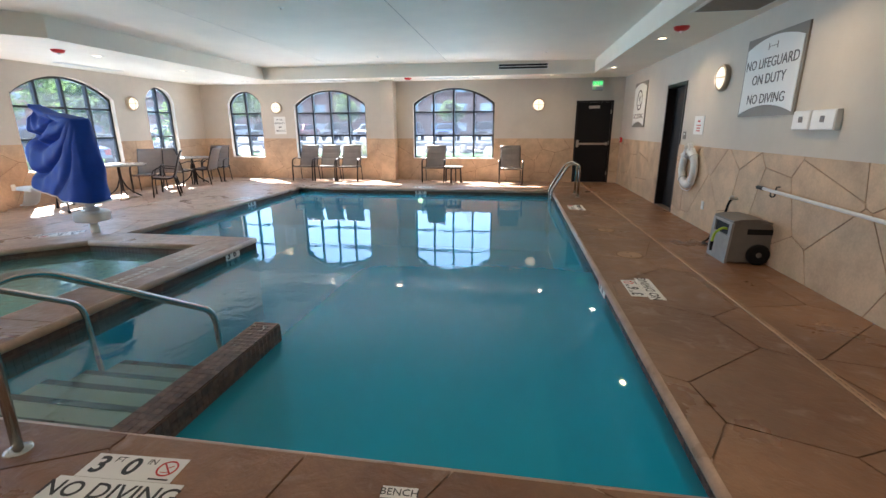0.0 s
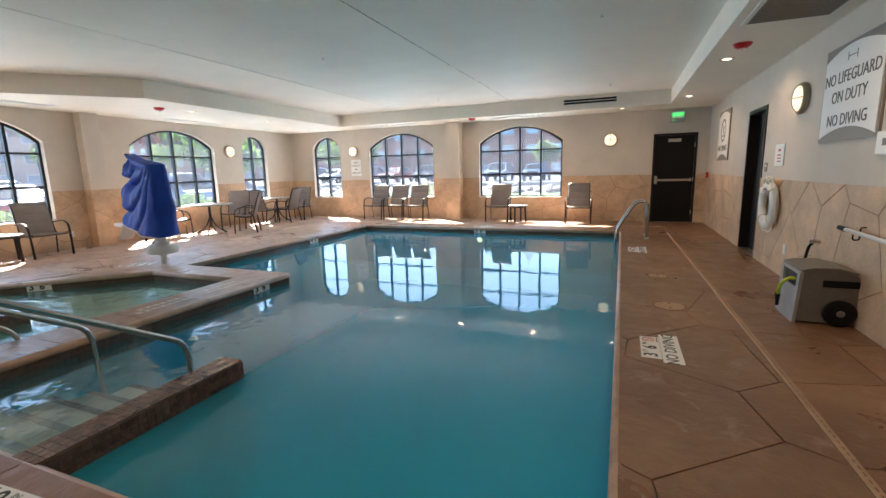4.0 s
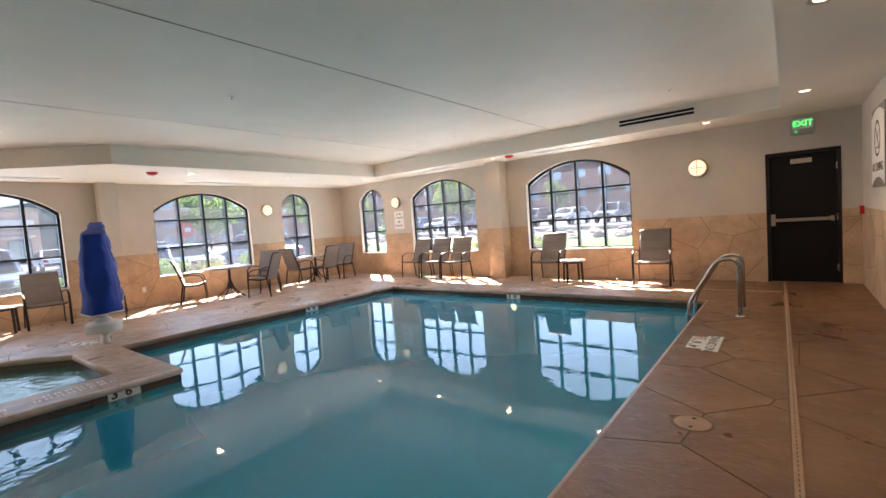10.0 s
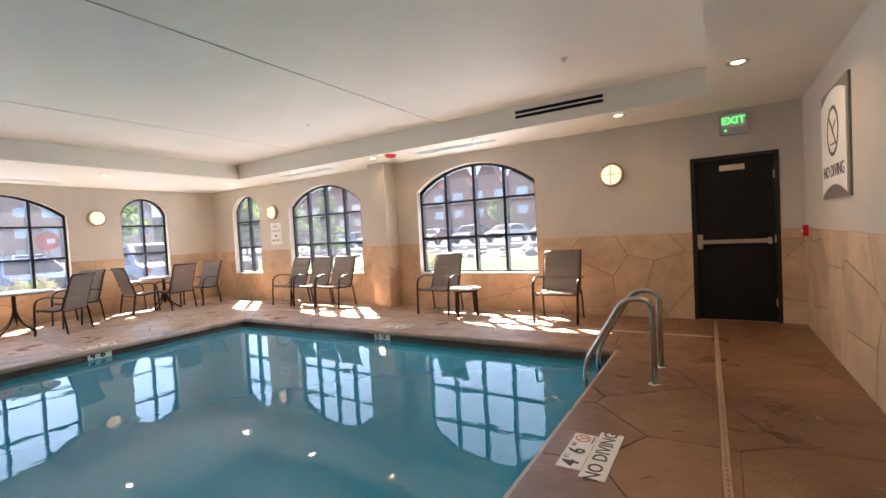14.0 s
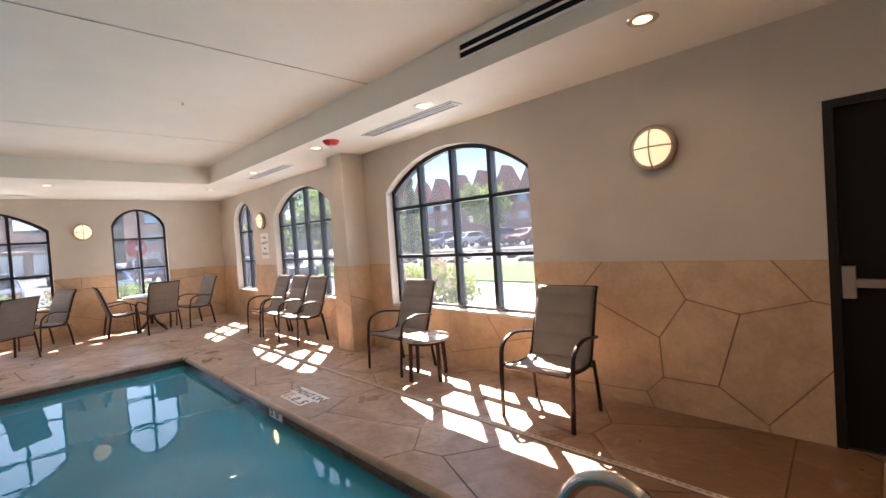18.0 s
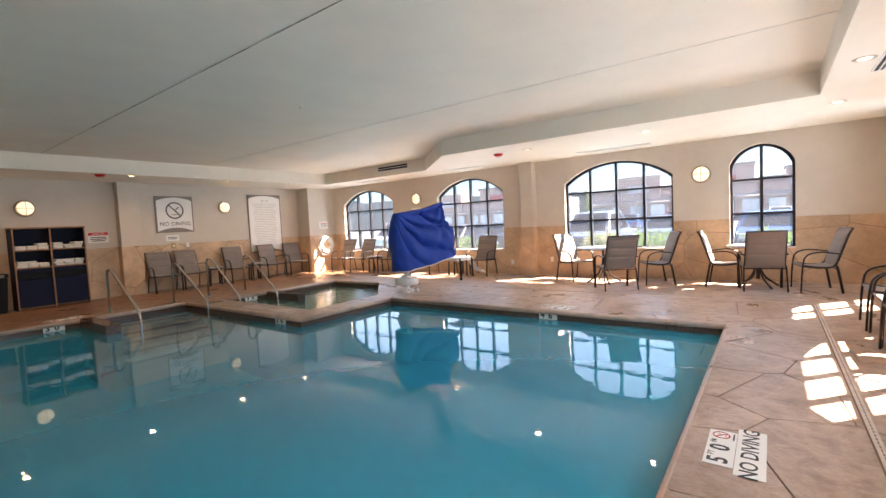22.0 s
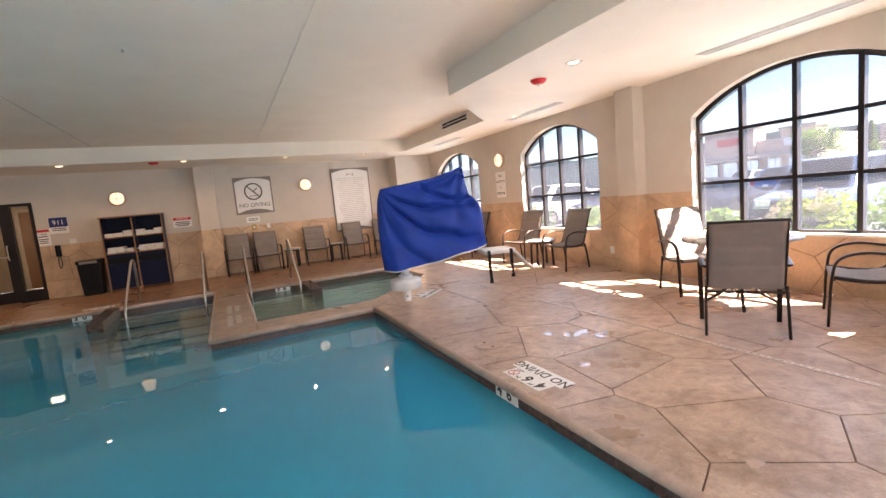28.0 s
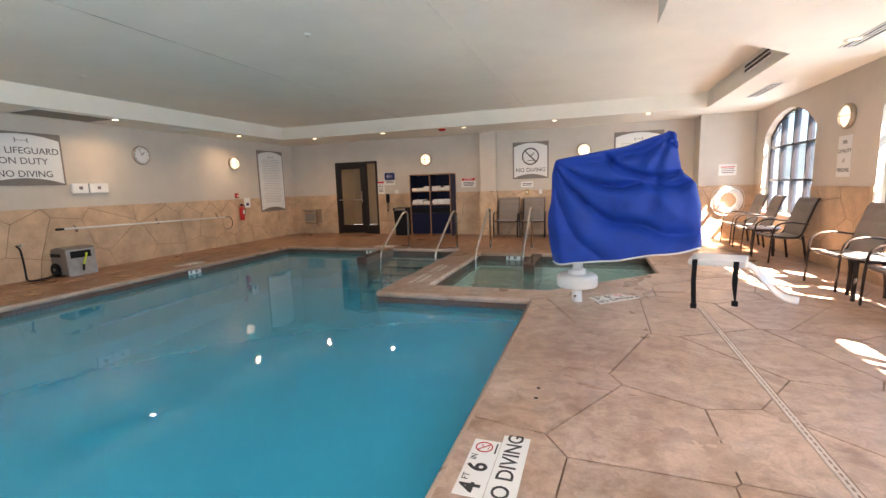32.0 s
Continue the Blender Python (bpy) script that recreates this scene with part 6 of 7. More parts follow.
part("plate", box(-0.055, -0.07, 0, 0.055, 0.07, 0.01, 0.002), mat("brass", (0.5, 0.33, 0.10), 0.35, 0.8, vary=0.05), gb)
part("knob", lathe([(0.03, 0.0105), (0.03, 0.03), (0, 0.035)], 18), WHITEP, gb)

# ---- along the south wall ----
sh = thing("towel_shelf", "navy towel cabinet with oak edges and folded towels bins", "towel cabinet", pose(-1.825, -0.85, 0))
X, Y, H = 0.585, 0.245, 1.68
for s in (-1, 1):
    part("side_panel", box(s * X - (0.02 if s > 0 else 0), -Y, 0, s * X + (0.02 if s < 0 else 0), Y - 0.012, H - 0.025), NAVY, sh)
    part("edge_trim", box(s * X - (0.022 if s > 0 else 0), Y - 0.0115, 0, s * X + (0.022 if s < 0 else 0), Y, H - 0.025), WOODT, sh)
part("top", box(-X - 0.015, -Y, H - 0.025, X + 0.015, Y + 0.012, H, 0.003), WOODT, sh)
part("back_panel", box(-X + 0.021, -Y, 0, X - 0.021, -Y + 0.015, H - 0.026), NAVY, sh)
part("divider", box(-0.012, -Y + 0.016, 0, 0.012, Y - 0.013, H - 0.026), NAVY, sh)
part("edge_trim", box(-0.013, Y - 0.0125, 0, 0.013, Y - 0.001, H - 0.026), WOODT, sh)
for z in (0.05, 0.86, 1.22):
    for s in (-1, 1):
        a, b = sorted((s * 0.0135, s * (X - 0.0225)))
        part("shelf", box(a, -Y + 0.016, z - 0.02, b, Y - 0.003, z), WOODT, sh)
for s in (-1, 1):
    a, b = sorted((s * 0.02, s * (X - 0.03)))
    dr = part("bin_door", box(a, Y - 0.035, 0.06, b, Y - 0.015, 0.62, 0.004), NAVY, sh)
    part("bin_door", box(a, Y - 0.035, 0.78, b, Y - 0.015, 0.83, 0.003), NAVY, sh)
    part("flap", box(a, Y - 0.06, 0.63, b, Y - 0.052, 0.77), BLACKP, dr)
rt = random.Random(9)
for s in (-1, 1):
    for z in (0.861, 1.221):
        for k in range(3):
            x = -1.825 + s * 0.29 + (k - 1) * 0.17
            n = rt.choice((2, 3, 3))
            for j in range(n):
                tb = box(-0.08, -0.15, 0, 0.08, 0.15, 0.042, 0.016)
                for v in tb.verts:
                    v.co.z += 0.006 * math.sin(v.co.x * 40 + j) + 0.004 * math.sin(v.co.y * 25)
                tw = tagged(part("folded_towel", tb, TOWEL, smooth=True), "white folded towel stacked on the shelf", "towel", group="folded towels")
                tw.matrix_basis = pose(x + rt.uniform(-0.01, 0.01), -0.80 + rt.uniform(-0.02, 0.02), z + 0.004 + j * 0.044, 0, 0, rt.uniform(-6, 6))
tb = thing("trash_bin", "black square plastic waste bin", "waste bin", pose(-0.92, -0.82, 0))
bm = bmesh.new()
va = [bm.verts.new((x * 0.17, y * 0.17, 0)) for x, y in ((-1, -1), (1, -1), (1, 1), (-1, 1))]
vb = [bm.verts.new((x * 0.21, y * 0.20, 0.70)) for x, y in ((-1, -1), (1, -1), (1, 1), (-1, 1))]
bm.faces.new(va)
for k in range(4):
    bm.faces.new((va[k], va[(k + 1) % 4], vb[(k + 1) % 4], vb[k]))
bm.faces.new(vb)
bmesh.ops.bevel(bm, geom=bm.edges[:], offset=0.012, segments=2, affect="EDGES")
part("bin_body", bm, BLACKP, tb)
part("lid", box(-0.225, -0.215, 0.701, 0.225, 0.215, 0.78, 0.02), BLACKP, tb)
part("opening", box(-0.16, 0.205, 0.71, 0.16, 0.2165, 0.765, 0.003), SIGNG, tb)
ft = thing("drinking_fountain", "stainless steel wall drinking fountain", "drinking fountain", facing(on_south, 2.15, 0.56, 0.013))
part("cabinet", box(-0.22, -0.22, 0, 0.22, 0.16, 0.30, 0.02), STEEL, ft)
part("basin", box(-0.24, 0.161, 0, 0.24, 0.20, 0.36, 0.015), STEEL, ft)
part("bubbler", tube(smooth_path([(0.12, 0.20, 0.1), (0.12, 0.26, 0.1), (0.08, 0.265, 0.14)], 0.03, 5), 0.012, 8), CHROME, ft)
part("grille", box(-0.16, -0.16, 0.3005, 0.16, 0.08, 0.304), SIGNG, ft)
ph = thing("wall_phone", "black emergency wall telephone with cord", "telephone", facing(on_south, -0.34, 1.04, 0.0))
part("base", box(-0.05, -0.12, 0, 0.05, 0.12, 0.05, 0.01), BLACKP, ph)
part("handset", box(-0.028, -0.11, 0.0505, 0.028, 0.13, 0.10, 0.02), BLACKP, ph)
part("cord", tube(smooth_path([(0.0, -0.11, 0.06), (-0.03, -0.30, 0.05), (0.0, -0.42, 0.05), (0.04, -0.30, 0.05), (0.02, -0.12, 0.04)], 0.08, 6), 0.008, 6), BLACKP, ph)
sw = thing("light_switch", "white wall switch plate", "switch", facing(on_south, -0.62, 1.22))
part("plate", box(-0.06, -0.055, 0, 0.06, 0.055, 0.008, 0.002), WHITEP, sw)
part("toggle", box(-0.012, -0.02, 0.0085, 0.012, 0.02, 0.014, 0.002), WHITEP, sw)

# ---- outside ----
GZ = -0.12
LOT = 0.42
bm = bmesh.new()
ring_faces(bm, [(-900, -900), (900, -900), (900, 900), (-900, 900)], [(XW - 0.1, YS - 3.6), (XE + 0.1, YS - 3.6), (XE + 0.1, YN + 0.1), (XW - 0.1, YN + 0.1)], GZ - 0.06)
tagged(part("ground", bm, ASPH), "grey asphalt parking ground", "ground", kind="structure")
tagged(part("pavement", box(XW - 3.4, YN + 0.22, GZ - 0.05, 20, YN + 7.8, GZ), CONC), "pale concrete walk beside the building", "pavement", kind="structure")
tagged(part("pavement", box(XW - 2.4, -14, GZ - 0.05, XW - 0.22, YN + 0.21, GZ), CONC), "pale concrete walk beside the building", "pavement", kind="structure")
tagged(part("lawn", box(-60, YN + 7.81, GZ - 0.05, 40, YN + 15.0, GZ + 0.05), GRASS), "bright green mown lawn strip", "lawn", kind="structure")
bm = prism([(YN + 15.01, GZ - 0.06), (YN + 17.7, LOT - 0.12), (YN + 17.7, GZ - 0.06)], -90, 60, lambda u, v, d: Vector((d, u, v)))
tagged(part("bank", bm, ROCK), "stony bank rising from the lawn to the parking", "bank", kind="structure")
tagged(part("kerb", box(-90, YN + 17.71, GZ - 0.06, 60, YN + 18.0, LOT + 0.12, 0.02), CONC), "pale concrete kerb along the raised parking", "kerb", kind="structure")
tagged(part("parking_lot", box(-130, YN + 18.01, GZ - 0.06, 80, 75.6, LOT), ASPH), "raised grey asphalt parking lot", "parking lot", kind="structure")
tagged(part("planting_bed", box(XW - 5.2, -12, GZ - 0.05, XW - 2.41, YN + 0.2, GZ + 0.04), GRASS), "planted strip along the parking", "planting bed", kind="structure")


def leaf_cloud(bm, centre, size, count, leaf, rnd):
    """Small tilted leaf blades scattered through an uneven clump."""
    lumps = [Vector(centre) + Vector((rnd.uniform(-0.6, 0.6) * size[0], rnd.uniform(-0.6, 0.6) * size[1], rnd.uniform(-0.5, 0.6) * size[2])) for _ in range(9)]
    for _ in range(count):
        c = rnd.choice(lumps)
        d = Vector((rnd.gauss(0, 1), rnd.gauss(0, 1), rnd.gauss(0, 1))).normalized() * (rnd.random() ** 0.4)
        p = c + Vector((d.x * size[0], d.y * size[1], d.z * size[2])) * 0.5
        a = Vector((rnd.uniform(-1, 1), rnd.uniform(-1, 1), rnd.uniform(-1, 1))).normalized()
        b = a.orthogonal().normalized()
        s = leaf * rnd.uniform(0.6, 1.3)
        bm.faces.new([bm.verts.new(p + v) for v in (-a * s, b * s * 0.6, a * s, -b * s * 0.6)])


def bush(x, y, r, h, material, label, seed):
    rnd = random.Random(seed)
    th = thing("bush", label, "bush", pose(x, y, GZ), "planted bushes")
    bm = bmesh.new()
    leaf_cloud(bm, (0, 0, h * 0.5), (r, r, h * 0.5), 900, 0.05, rnd)
    part("leaves", bm, material, th)
    if material is LEAFY:
        bm = bmesh.new()
        for _ in range(14):
            a, s = rnd.uniform(0, 6.28), rnd.uniform(0.2, 0.95)
            leaf_cloud(bm, (math.cos(a) * r * s, math.sin(a) * r * s, h * rnd.uniform(0.6, 1.05)), (0.10, 0.10, 0.12), 60, 0.025, rnd)
        part("blooms", bm, BLOOM, th, "cream flower heads")
    bm = bmesh.new()
    for _ in range(7):
        rod((rnd.uniform(-0.1, 0.1), rnd.uniform(-0.1, 0.1), 0), (rnd.uniform(-0.6, 0.6) * r, rnd.uniform(-0.6, 0.6) * r, h * 0.7), 0.012, 0.005, 5, bm)
    part("stems", bm, BARK, th)


def tree(x, y, h, r, seed, conifer=False, z=GZ):
    rnd = random.Random(seed)
    th = thing("tree", "dark conifer tree with tapering crown" if conifer else "leafy green tree with rounded crown", "tree", pose(x, y, z), "trees outside")
    bm = bmesh.new()
    rod((0, 0, 0), (0.1, 0.05, h * 0.75), 0.035 * h * 0.6, 0.02, 10, bm)
    for k in range(7):
        a = k * 2.4 + rnd.random()
        z0 = h * (0.28 + 0.06 * k)
        rod((0.05, 0.02, z0), (math.cos(a) * r * 0.7, math.sin(a) * r * 0.7, z0 + h * 0.15), 0.05, 0.012, 6, bm)
    part("trunk", bm, BARK, th)
    bm = bmesh.new()
    if conifer:
        for k in range(10):
            s = k / 9
            leaf_cloud(bm, (0, 0, h * (0.12 + 0.85 * s)), (r * (1.05 - s), r * (1.05 - s), h * 0.08), 220, 0.16, rnd)
    else:
        for k in range(8):
            a = k * 2.4
            leaf_cloud(bm, (math.cos(a) * r * 0.5, math.sin(a) * r * 0.5, h * (0.48 + 0.055 * k)), (r * 0.6, r * 0.6, h * 0.16), 330, 0.15, rnd)
    part("crown", bm, LEAF, th)
    return th


def car(m, paint, label, tall=1.0):
    th = thing("car", label, "car", m, "parked cars")
    # side outline extruded, narrowed at the roof
    outline = [(-2.2, 0.35), (-2.25, 0.62), (-2.15, 0.82), (-1.35, 0.95), (-0.65, 1.40 * tall), (0.95, 1.46 * tall), (1.75, 1.02), (2.2, 0.92), (2.28, 0.60), (2.2, 0.34)]
    bm = bmesh.new()
    cols = []
    for y in (-0.88, -0.80, 0.80, 0.88):
        cols.append([bm.verts.new((x, y * (0.80 if z > 1.1 else 1.0), z)) for x, z in outline])
    for a, b in zip(cols, cols[1:]):
        for i in range(len(outline)):
            j = (i + 1) % len(outline)
            bm.faces.new((a[i], a[j], b[j], b[i]))
    bm.faces.new(cols[0])
    bm.faces.new(cols[-1][::-1])
    bmesh.ops.recalc_face_normals(bm, faces=bm.faces)
    bmesh.ops.bevel(bm, geom=bm.edges[:], offset=0.05, segments=2, affect="EDGES", profile=0.6)
    part("body", bm, paint, th, smooth=True)
    part("bumper", box(-2.30, -0.80, 0.36, -2.16, 0.80, 0.56, 0.04), TYRE, th)
    part("bumper", box(2.18, -0.80, 0.36, 2.32, 0.80, 0.58, 0.04), TYRE, th)
    part("grille", box(-2.27, -0.42, 0.58, -2.20, 0.42, 0.76, 0.02), CARGL, th)
    part("licence_plate", box(2.31, -0.16, 0.60, 2.335, 0.16, 0.70), SIGNW, th)
    for s in (-1, 1):
        bm = bmesh.new()
        bm.faces.new([bm.verts.new(p) for p in ((-1.15, s * 0.90, 0.98), (-0.62, s * 0.735, 1.33 * tall), (0.85, s * 0.735, 1.38 * tall), (1.45, s * 0.90, 1.02))])
        bmesh.ops.solidify(bm, geom=bm.faces[:], thickness=0.02)
        part("side_window", bm, CARGL, th)
        for x in (-1.38, 1.40):
            wheel = part("wheel", lathe([(0, -0.1), (0.19, -0.1), (0.2, -0.11), (0.32, -0.11), (0.335, -0.08), (0.335, 0.08), (0.32, 0.11), (0.2, 0.11), (0.19, 0.1), (0, 0.1)], 20, m=pose(x, s * 0.82, 0.335, 90, 0, 0)), TYRE, th)
            part("rim", lathe([(0, 0.115), (0.19, 0.115), (0.2, 0.1)], 16, m=pose(x, s * 0.82, 0.335, -90 * s, 0, 0)), CHROME, wheel)
    for x, z0, x1, z1 in ((-1.30, 1.00, -0.70, 1.38 * tall), (1.70, 1.07, 1.02, 1.43 * tall)):
        bm = bmesh.new()
        e = 0.03 if x < 0 else -0.03
        bm.faces.new([bm.verts.new(p) for p in ((x - e, -0.74, z0), (x - e, 0.74, z0), (x1 - e, 0.6, z1), (x1 - e, -0.6, z1))])
        bmesh.ops.solidify(bm, geom=bm.faces[:], thickness=0.015)
        part("windscreen", bm, CARGL, th)
    for s in (-1, 1):
        part("headlight", box(-2.24, s * 0.62 - 0.16, 0.62, -2.14, s * 0.62 + 0.16, 0.78, 0.02), WHITEP, th)
        part("tail_light", box(2.19, s * 0.70 - 0.12, 0.68, 2.27, s * 0.70 + 0.12, 0.88, 0.02), LAMPR, th)
    return th


PAINTS = [mat("car_silver", (0.34, 0.41, 0.50), 0.25, 0.6, vary=0.02), mat("car_white", (0.75, 0.75, 0.75), 0.3, vary=0.02), mat("car_blue", (0.06, 0.13, 0.30), 0.25, 0.3, vary=0.02),
          mat("car_black", (0.03, 0.03, 0.035), 0.2, 0.2, vary=0.02), mat("car_red", (0.35, 0.03, 0.03), 0.25, 0.2, vary=0.02)]


def building(x0, y0, x1, y1, h, material, label, face, storeys, bays, gables=0):
    """A block with its windows on the face turned to the pool hall: 's' its south side, 'e' its east side."""
    th = thing("building", label, "building")
    part("wall", box(x0, y0, GZ - 0.06, x1, y1, h), material, th)
    part("roof", box(x0 - 0.3, y0 - 0.3, h + 0.002, x1 + 0.3, y1 + 0.3, h + 0.35), ROOF, th)
    length = (x1 - x0) if face == "s" else (y1 - y0)
    for g in range(gables):
        c = (g + 0.5) * length / gables
        w = length / gables * 0.47
        if face == "s":
            pts = lambda y: [(x0 + c - w, y, h), (x0 + c + w, y, h), (x0 + c, y, h + w * 1.8)]
            a, b = pts(y0 - 0.25), pts(y0 + 3)
        else:
            pts = lambda x: [(x, y0 + c - w, h), (x, y0 + c + w, h), (x, y0 + c, h + w * 1.8)]
            a, b = pts(x1 + 0.25), pts(x1 - 3)
        bm = bmesh.new()
        va, vb = [bm.verts.new(p) for p in a], [bm.verts.new(p) for p in b]
        bm.faces.new(va)
        bm.faces.new(vb[::-1])
        for k in range(3):
            bm.faces.new((va[k], va[(k + 1) % 3], vb[(k + 1) % 3], vb[k]))
        part("gable", bm, material, th)
    sh = h / storeys
    for s in range(storeys):
        for k in range(bays):
            c = (k + 0.5) * length / bays
            z0, z1, w = s * sh + sh * 0.30, s * sh + sh * 0.78, min(length / bays * 0.28, 1.0)
            if face == "s":
                win = part("window", box(x0 + c - w, y0 - 0.06, z0, x0 + c + w, y0 + 0.05, z1), TANST, th)
                part("pane", box(x0 + c - w + 0.1, y0 - 0.08, z0 + 0.1, x0 + c + w - 0.1, y0 - 0.061, z1 - 0.1), FARPANE, win)
            else:
                win = part("window", box(x1 - 0.05, y0 + c - w, z0, x1 + 0.06, y0 + c + w, z1), SIGNW, th)
                part("pane", box(x1 + 0.061, y0 + c - w + 0.1, z0 + 0.1, x1 + 0.08, y0 + c + w - 0.1, z1 - 0.1), FARPANE, win)
    return th


# north side: brick lodge with gables, parked cars, rocks, lawn bushes
building(-125, 76, 38, 90, 9.2, BRICK, "long red brick hotel with gables beyond the parking", "s", 3, 40, 27)
building(44, 70, 74, 84, 7.0, TANST, "tan stucco building beyond the parking", "s", 2, 6)
for k, p in enumerate((0, 2, 1, 0, 4, 3, 1, 0, 2, 3, 0, 1)):
    car(pose(-33 + 3.4 * k, YN + 27 + (k % 2) * 0.4, LOT, 0, 0, 90 if k % 3 else 84), PAINTS[p], "parked car on the asphalt lot", 1.0 + 0.12 * (k % 2))
rock_rnd = random.Random(5)
for k in range(70):
    up, r = rock_rnd.random(), rock_rnd.uniform(0.18, 0.42)
    x, y = rock_rnd.uniform(-26, 4), YN + 15.2 + 2.4 * up
    bm = bmesh.new()
    bmesh.ops.create_icosphere(bm, subdivisions=2, radius=r)
    for v in bm.verts:
        v.co *= 0.8 + 0.4 * noise.noise(v.co * 2.5 + Vector((k, 0, 0)))
        v.co.z *= 0.65
    tagged(part("boulder", bm, ROCK), "rough pinkish landscaping boulder", "boulder", group="boulders").location = (x, y, GZ - 0.06 + (LOT - GZ - 0.06) * (y - YN - 15.01) / 2.69 + r * 0.2)
for k, (x, y) in enumerate(((-3.9, YN + 2.1), (-4.7, YN + 2.3), (-5.5, YN + 2.1))):
    bush(x, y, 0.6, 1.05, LEAFY, "flowering yellow-green bush beside the walk", 20 + k)
for k, (x, y, h, r) in enumerate(((-24, 64, 5.5, 2.0), (-9, 66, 5, 1.8), (18, 60, 5, 2.0), (-42, 62, 6, 2.4), (30, 58, 6, 3), (-78, 60, 7, 2.6))):
    tree(x, y, h, r, 40 + k, z=LOT)
# west side: shops, parked cars, bushes, trees, wooded hill
def shop_row(off):
    """A stucco shop row facing east, moved along y by off."""
    shop = thing("building", "pinkish stucco shop row with dark storefronts", "building", pose(-26, off * 1.2 - 6, 0, 0, 0, 0))
    bays = ((-3.0, 3.5, 7.0), (8.0, 15.5, 7.6), (19.0, 23.2, 6.6))
    part("wall", box(-64, -8, GZ - 0.06, -50, 22.9, 5.6), PINKST, shop)
    for y0, y1, h in bays:
        part("parapet", box(-52.5, y0, 0, -49.4, y1, h, 0.05), PINKST, shop)
        part("cornice", box(-52.8, y0 - 0.2, h + 0.002, -49.1, y1 + 0.2, h + 0.4, 0.05), TANST, shop)
        part("shop_sign", box(-49.39, (y0 + y1) / 2 - 1.6, h - 2.2, -49.2, (y0 + y1) / 2 + 1.6, h - 1.1, 0.05), SIGNW if h != 7.6 else RED, shop)
    for k in range(10):
        y = -7.0 + 3.0 * k
        x = -49.39 if any(a0 < y + 1 < b0 for a0, b0, _ in bays) else -49.99
        w = part("storefront", box(x, y, 0.1, x + 0.12, y + 2.2, 2.9), BRONZE, shop)
        for j in range(2):
            part("pane", box(x + 0.121, y + 0.08 + 1.06 * j, 0.3, x + 0.14, y + 1.06 + 1.06 * j, 2.8), FARPANE, w)
    part("awning", prism([(-50.0, 3.2), (-48.2, 3.0), (-48.2, 3.25), (-50.0, 3.9)], -7.5, 22.5, lambda u, v, d: Vector((u, d, v))), TANST, shop)


shop_row(0)
shop_row(-31.2)
building(-96, 24, -82, 46, 12.0, PINKST, "pale stucco office building behind the shops", "e", 4, 7)
for k, (y, p) in enumerate(((-4.5, 1), (-1.2, 3), (2.2, 3), (5.6, 0), (8.6, 0), (11.4, 2), (14.8, 0), (18, 3))):
    car(pose(XW - 8.4 - 0.3 * (k % 2), y, GZ - 0.06, 0, 0, 180 if k % 2 else 0), PAINTS[p], "parked car in the row along the planted strip", 1.0 + 0.2 * (k % 3 == 0))
for k, (y, p) in enumerate(((-14, 3), (-10.5, 0), (-3, 2), (1, 2), (6.5, 4), (12, 1), (15.5, 0))):
    car(pose(XW - 24 - 10 * (k % 2), y, GZ - 0.06, 0, 0, 0), PAINTS[p], "parked car in the far row", 1.1)
for k in range(11):
    bush(XW - 2.9 - 0.4 * (k % 2), -2.0 + 1.35 * k, 0.62, 0.85 + 0.15 * (k % 3), LEAFY if k % 2 else LEAF, "leafy bush in the planted strip", 60 + k)
for k, (x, y, h, r, c) in enumerate(((-30, 27, 6.5, 2.8, False), (-26, 33, 7, 1.9, True), (-24, 24, 4.5, 2.0, False), (-60, -9, 5, 1.3, True), (-34, 20, 5, 2.2, False), (-36, 34, 8, 3, False), (-24, 40, 6.5, 2.6, False), (-44, 30, 7, 1.9, True), (-38, 38, 6, 2.6, False), (-66, -16, 6, 2.4, False))):
    tree(x, y, h, r, 80 + k, c)
pole = thing("shop_sign", "tall red and white roadside sign on poles", "sign", pose(-62, 3, GZ - 0.06))
part("post", rod((0, -1, 0), (0, -1, 7), 0.15), SIGNG, pole)
part("post", rod((0, 1, 0), (0, 1, 7), 0.15), SIGNG, pole)
part("panel", box(-0.2, -2, 6.2, 0.2, 2, 8.4, 0.05), RED, pole)
part("panel", box(-0.2, -1.6, 4.6, 0.2, 1.6, 6.0, 0.05), SIGNW, pole)
st = thing("stop_sign", "red octagonal stop sign on a grey post", "road sign", pose(-21.90, 13.33, GZ - 0.06, 0, 0, 60))
part("post", rod((0, 0, 0), (0, 0, 2.2), 0.04), SIGNG, st)
part("plate", lathe([(0, -0.01), (0.42, -0.01), (0.42, 0.01), (0, 0.01)], 8, m=pose(0, -0.06, 2.1, 90, 0, 22.5)), RED, st)
part("text_line", box(-0.26, -0.078, 2.0, 0.26, -0.0705, 2.2), SIGNW, st)
bm = bmesh.new()
cols = 90
ring0 = []
for k in range(cols + 1):
    a = math.radians(60 + 190 * k / cols)
    r = 260
    ring0.append((r * math.cos(a), r * math.sin(a), 17 + 12 * noise.noise(Vector((k * 0.09, 3, 0))) + 3 * noise.noise(Vector((k * 0.7, 1, 0)))))
for p, q in zip(ring0, ring0[1:]):
    bm.faces.new([bm.verts.new(v) for v in ((p[0], p[1], -2), (q[0], q[1], -2), q, p)])
tagged(part("backdrop", bm, FARHILL), "distant wooded hills", "hills", kind="structure")

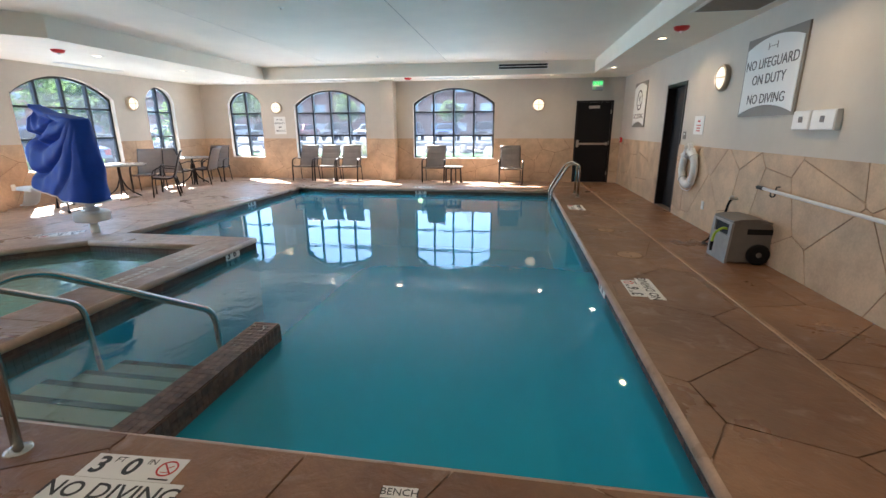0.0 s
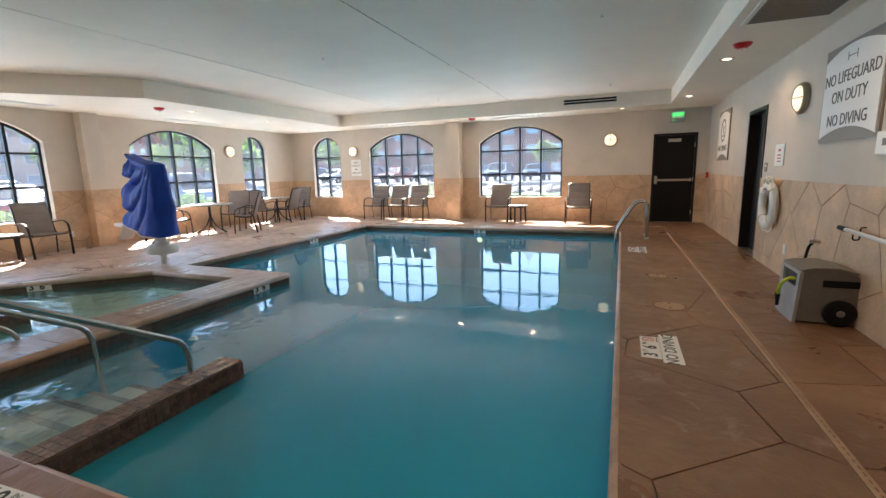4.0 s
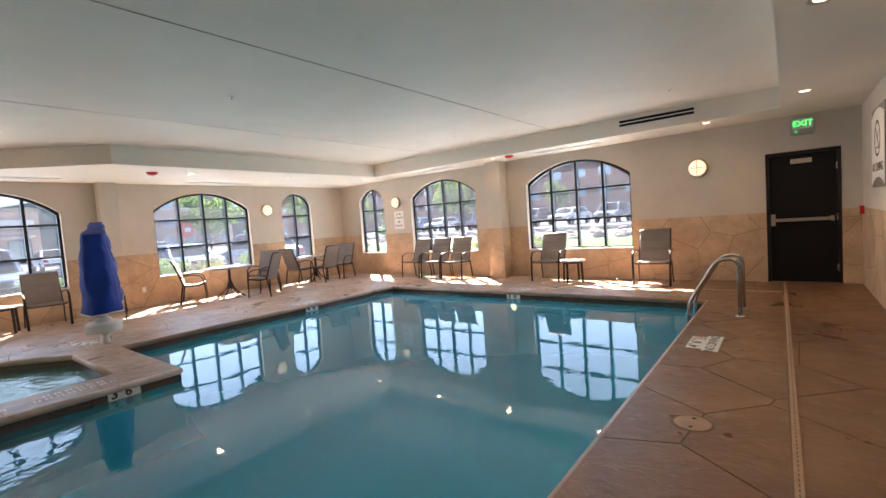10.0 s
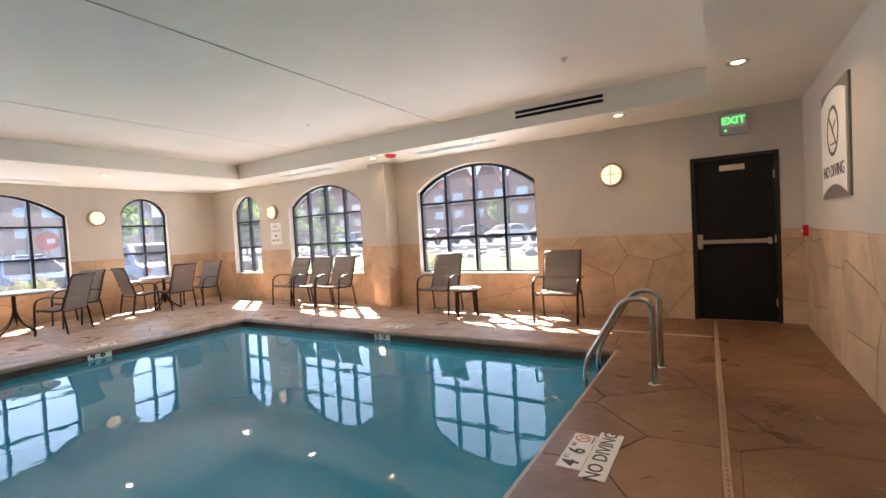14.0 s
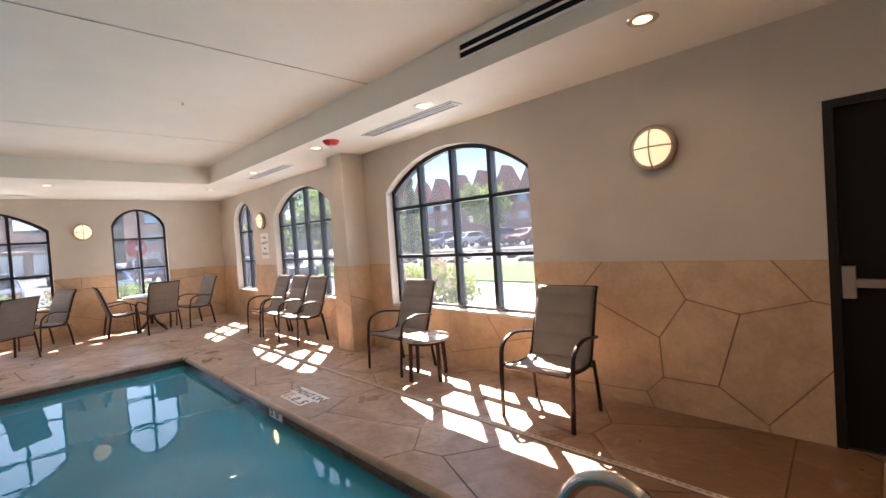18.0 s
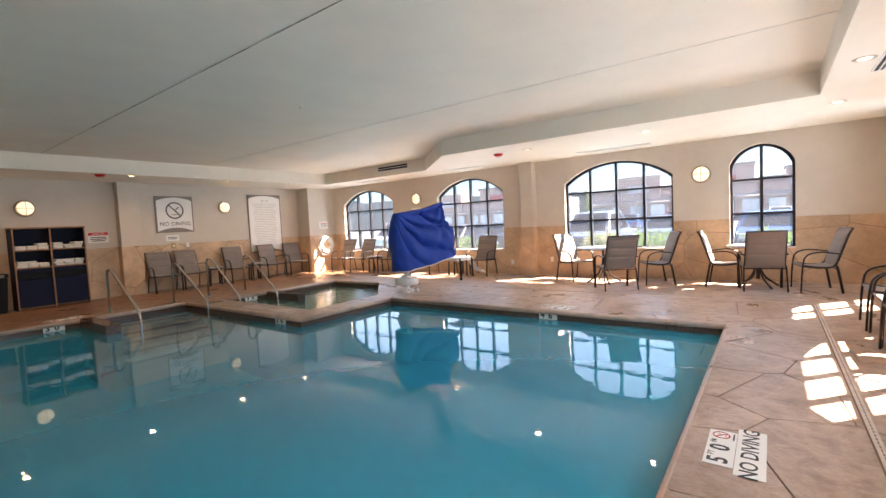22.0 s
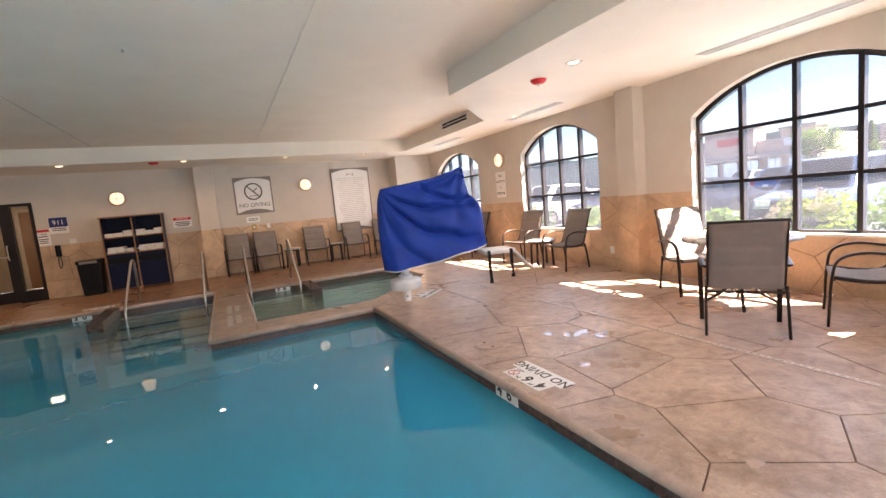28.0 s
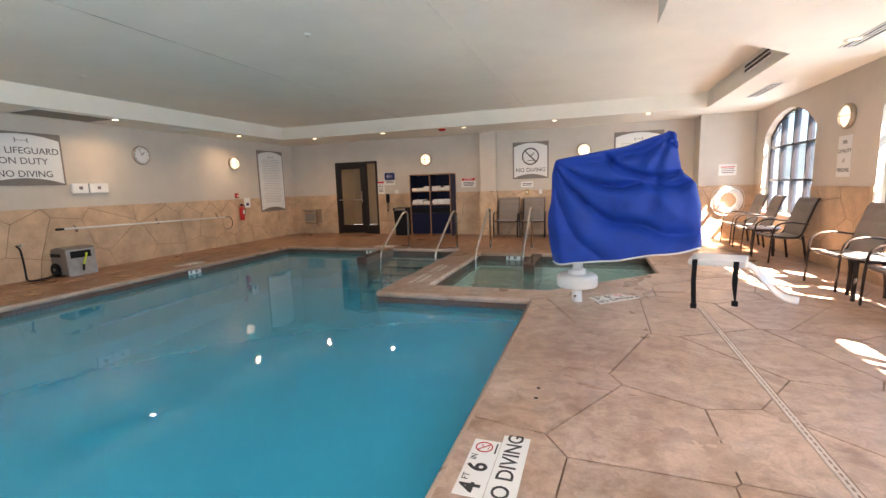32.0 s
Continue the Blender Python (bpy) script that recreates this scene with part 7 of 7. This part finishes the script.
# ---- stones of the deck and the wainscot ----
flat = lambda u, v, d: Vector((u, v, d))
SLABS = [(-6.37, 9.56), (-6.88, 10.0), (-6.1, 10.14), (-5.32, 9.75), (-5.75, 10.65), (-6.3, 8.99), (-5.48, 8.91), (-5.65, 7.96), (-6.32, 8.35), (-7.0, 8.35), (-6.95, 9.0), (-5.75, 7.1),
         (1.75, 8.63), (1.76, 8.0), (1.34, 7.55), (1.25, 8.29), (1.71, 9.55), (2.36, 9.94), (2.35, 8.62)]
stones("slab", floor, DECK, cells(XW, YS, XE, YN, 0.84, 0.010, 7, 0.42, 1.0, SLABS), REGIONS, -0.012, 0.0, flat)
# coping slabs on the whirlpool's rim
for k in range(5):
    y0, y1 = 2.15 + (SPA_YN - 2.15) * k / 5, 2.15 + (SPA_YN - 2.15) * (k + 1) / 5 - 0.008
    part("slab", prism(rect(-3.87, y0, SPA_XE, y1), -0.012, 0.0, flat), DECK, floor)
for k in range(2):
    x0, x1 = -5.5 + 1.63 * k / 2, -5.5 + 1.63 * (k + 1) / 2 - 0.008
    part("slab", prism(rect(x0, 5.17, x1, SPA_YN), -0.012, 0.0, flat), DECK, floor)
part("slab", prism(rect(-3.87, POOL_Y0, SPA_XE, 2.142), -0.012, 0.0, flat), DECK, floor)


def wainscot(wall_ob, u0, u1, openings, place, seed, fixed=()):
    base = []
    at = u0
    for a, b, foot in sorted(openings):
        base.append(rect(at, 0, a, WAIN))
        if foot > 0:
            base.append(rect(a, 0, b, foot - 0.012))
        at = b
    base.append(rect(at, 0, u1, WAIN))
    bm = bmesh.new()
    for r in base:
        prism(r, -0.0045, 0.0, place, bm)
    part("joint_bed", bm, GROUT, wall_ob)
    stones("stone", wall_ob, STONE, cells(u0, -0.25, u1, WAIN + 0.2, 0.74, 0.010, seed, 0.42, 0.92, fixed), base, -0.013, -0.0045, place)


wainscot(wall_n, XW, XE, [(a, b, SILL) for a, b, _ in WIN_N.values()] + [(EXIT_DOOR[0], EXIT_DOOR[1], 0)], on_north, 3, [(0.96, 0.548), (1.107, 1.137), (1.31, 0.447), (0.386, 0.522), (0.539, 0.827), (0.962, -0.033), (1.756, 0.09)])
wainscot(wall_w, YS, YN, [(a, b, SILL) for a, b, _ in WIN_W.values()], on_west, 4)
wainscot(wall_s, XW, XE, [(SOUTH_DOOR[0], SOUTH_DOOR[1], 0)], on_south, 5)
wainscot(wall_e, YS, YN, [(EAST_DOOR[0], EAST_DOOR[1], 0)], on_east, 6)
for k, (th, x0, y0, x1, y1) in enumerate(pier_obs):
    sides = [(lambda u, v, d, s=y0: Vector((u, s - d, v)), x0, x1)] if k == 0 else [(lambda u, v, d, s=y1: Vector((u, s + d, v)), x0, x1)]
    sides += [(lambda u, v, d, s=x1: Vector((s + d, u, v)), y0, y1)]
    if k in (0, 2):
        sides += [(lambda u, v, d, s=x0: Vector((s - d, u, v)), y0, y1)]
    if k == 1:
        sides += [(lambda u, v, d, s=y0: Vector((u, s - d, v)), x0, x1)]
    for place, u0, u1 in sides:
        bm = bmesh.new()
        prism(rect(u0 - 0.004, 0, u1 + 0.004, WAIN), 0.001, 0.005, place, bm)
        part("joint_bed", bm, GROUT, th)
        stones("stone", th, STONE, cells(u0, -0.2, u1, WAIN + 0.2, 0.85, 0.010, 30 + k), [rect(u0 - 0.004, 0, u1 + 0.004, WAIN)], 0.005, 0.013, place)

# ---- water splashed on the deck ----
def puddle(x, y, size, seed):
    """A thin film of water with a ragged outline, in a few splashes."""
    rnd = random.Random(seed)
    th = thing("puddle", "thin splash of water shining on the deck", "puddle", pose(x, y, 0.0), "splashes on the deck")
    for k in range(6):
        cx, cy, r = rnd.uniform(-1, 1) * size, rnd.uniform(-1, 1) * size * 0.8, size * rnd.uniform(0.15, 0.42)
        bm = bmesh.new()
        ring = []
        for j in range(36):
            a = 2 * math.pi * j / 36
            q = r * (0.75 + 0.55 * noise.noise(Vector((math.cos(a) * 1.6 + seed, math.sin(a) * 1.6, k))) + 0.25 * noise.noise(Vector((math.cos(a) * 5, math.sin(a) * 5 + seed, k))))
            ring.append((cx + q * math.cos(a) * 1.3, cy + q * math.sin(a)))
        lift_by = 0.0006 + 0.0003 * k
        bm.faces.new([bm.verts.new((*c, lift_by)) for c in ring])
        part("splash", bm, WETC, th)


PUDDLES = [(-6.45, 8.3, 0.24), (-6.2, 9.05, 0.18), (-7.0, 7.95, 0.16), (-6.5, 9.1, 0.12), (-5.85, 10.25, 0.12), (-7.0, 9.46, 0.08)]
for k, (x, y, s) in enumerate(PUDDLES):
    puddle(x, y, s, 11 + k)
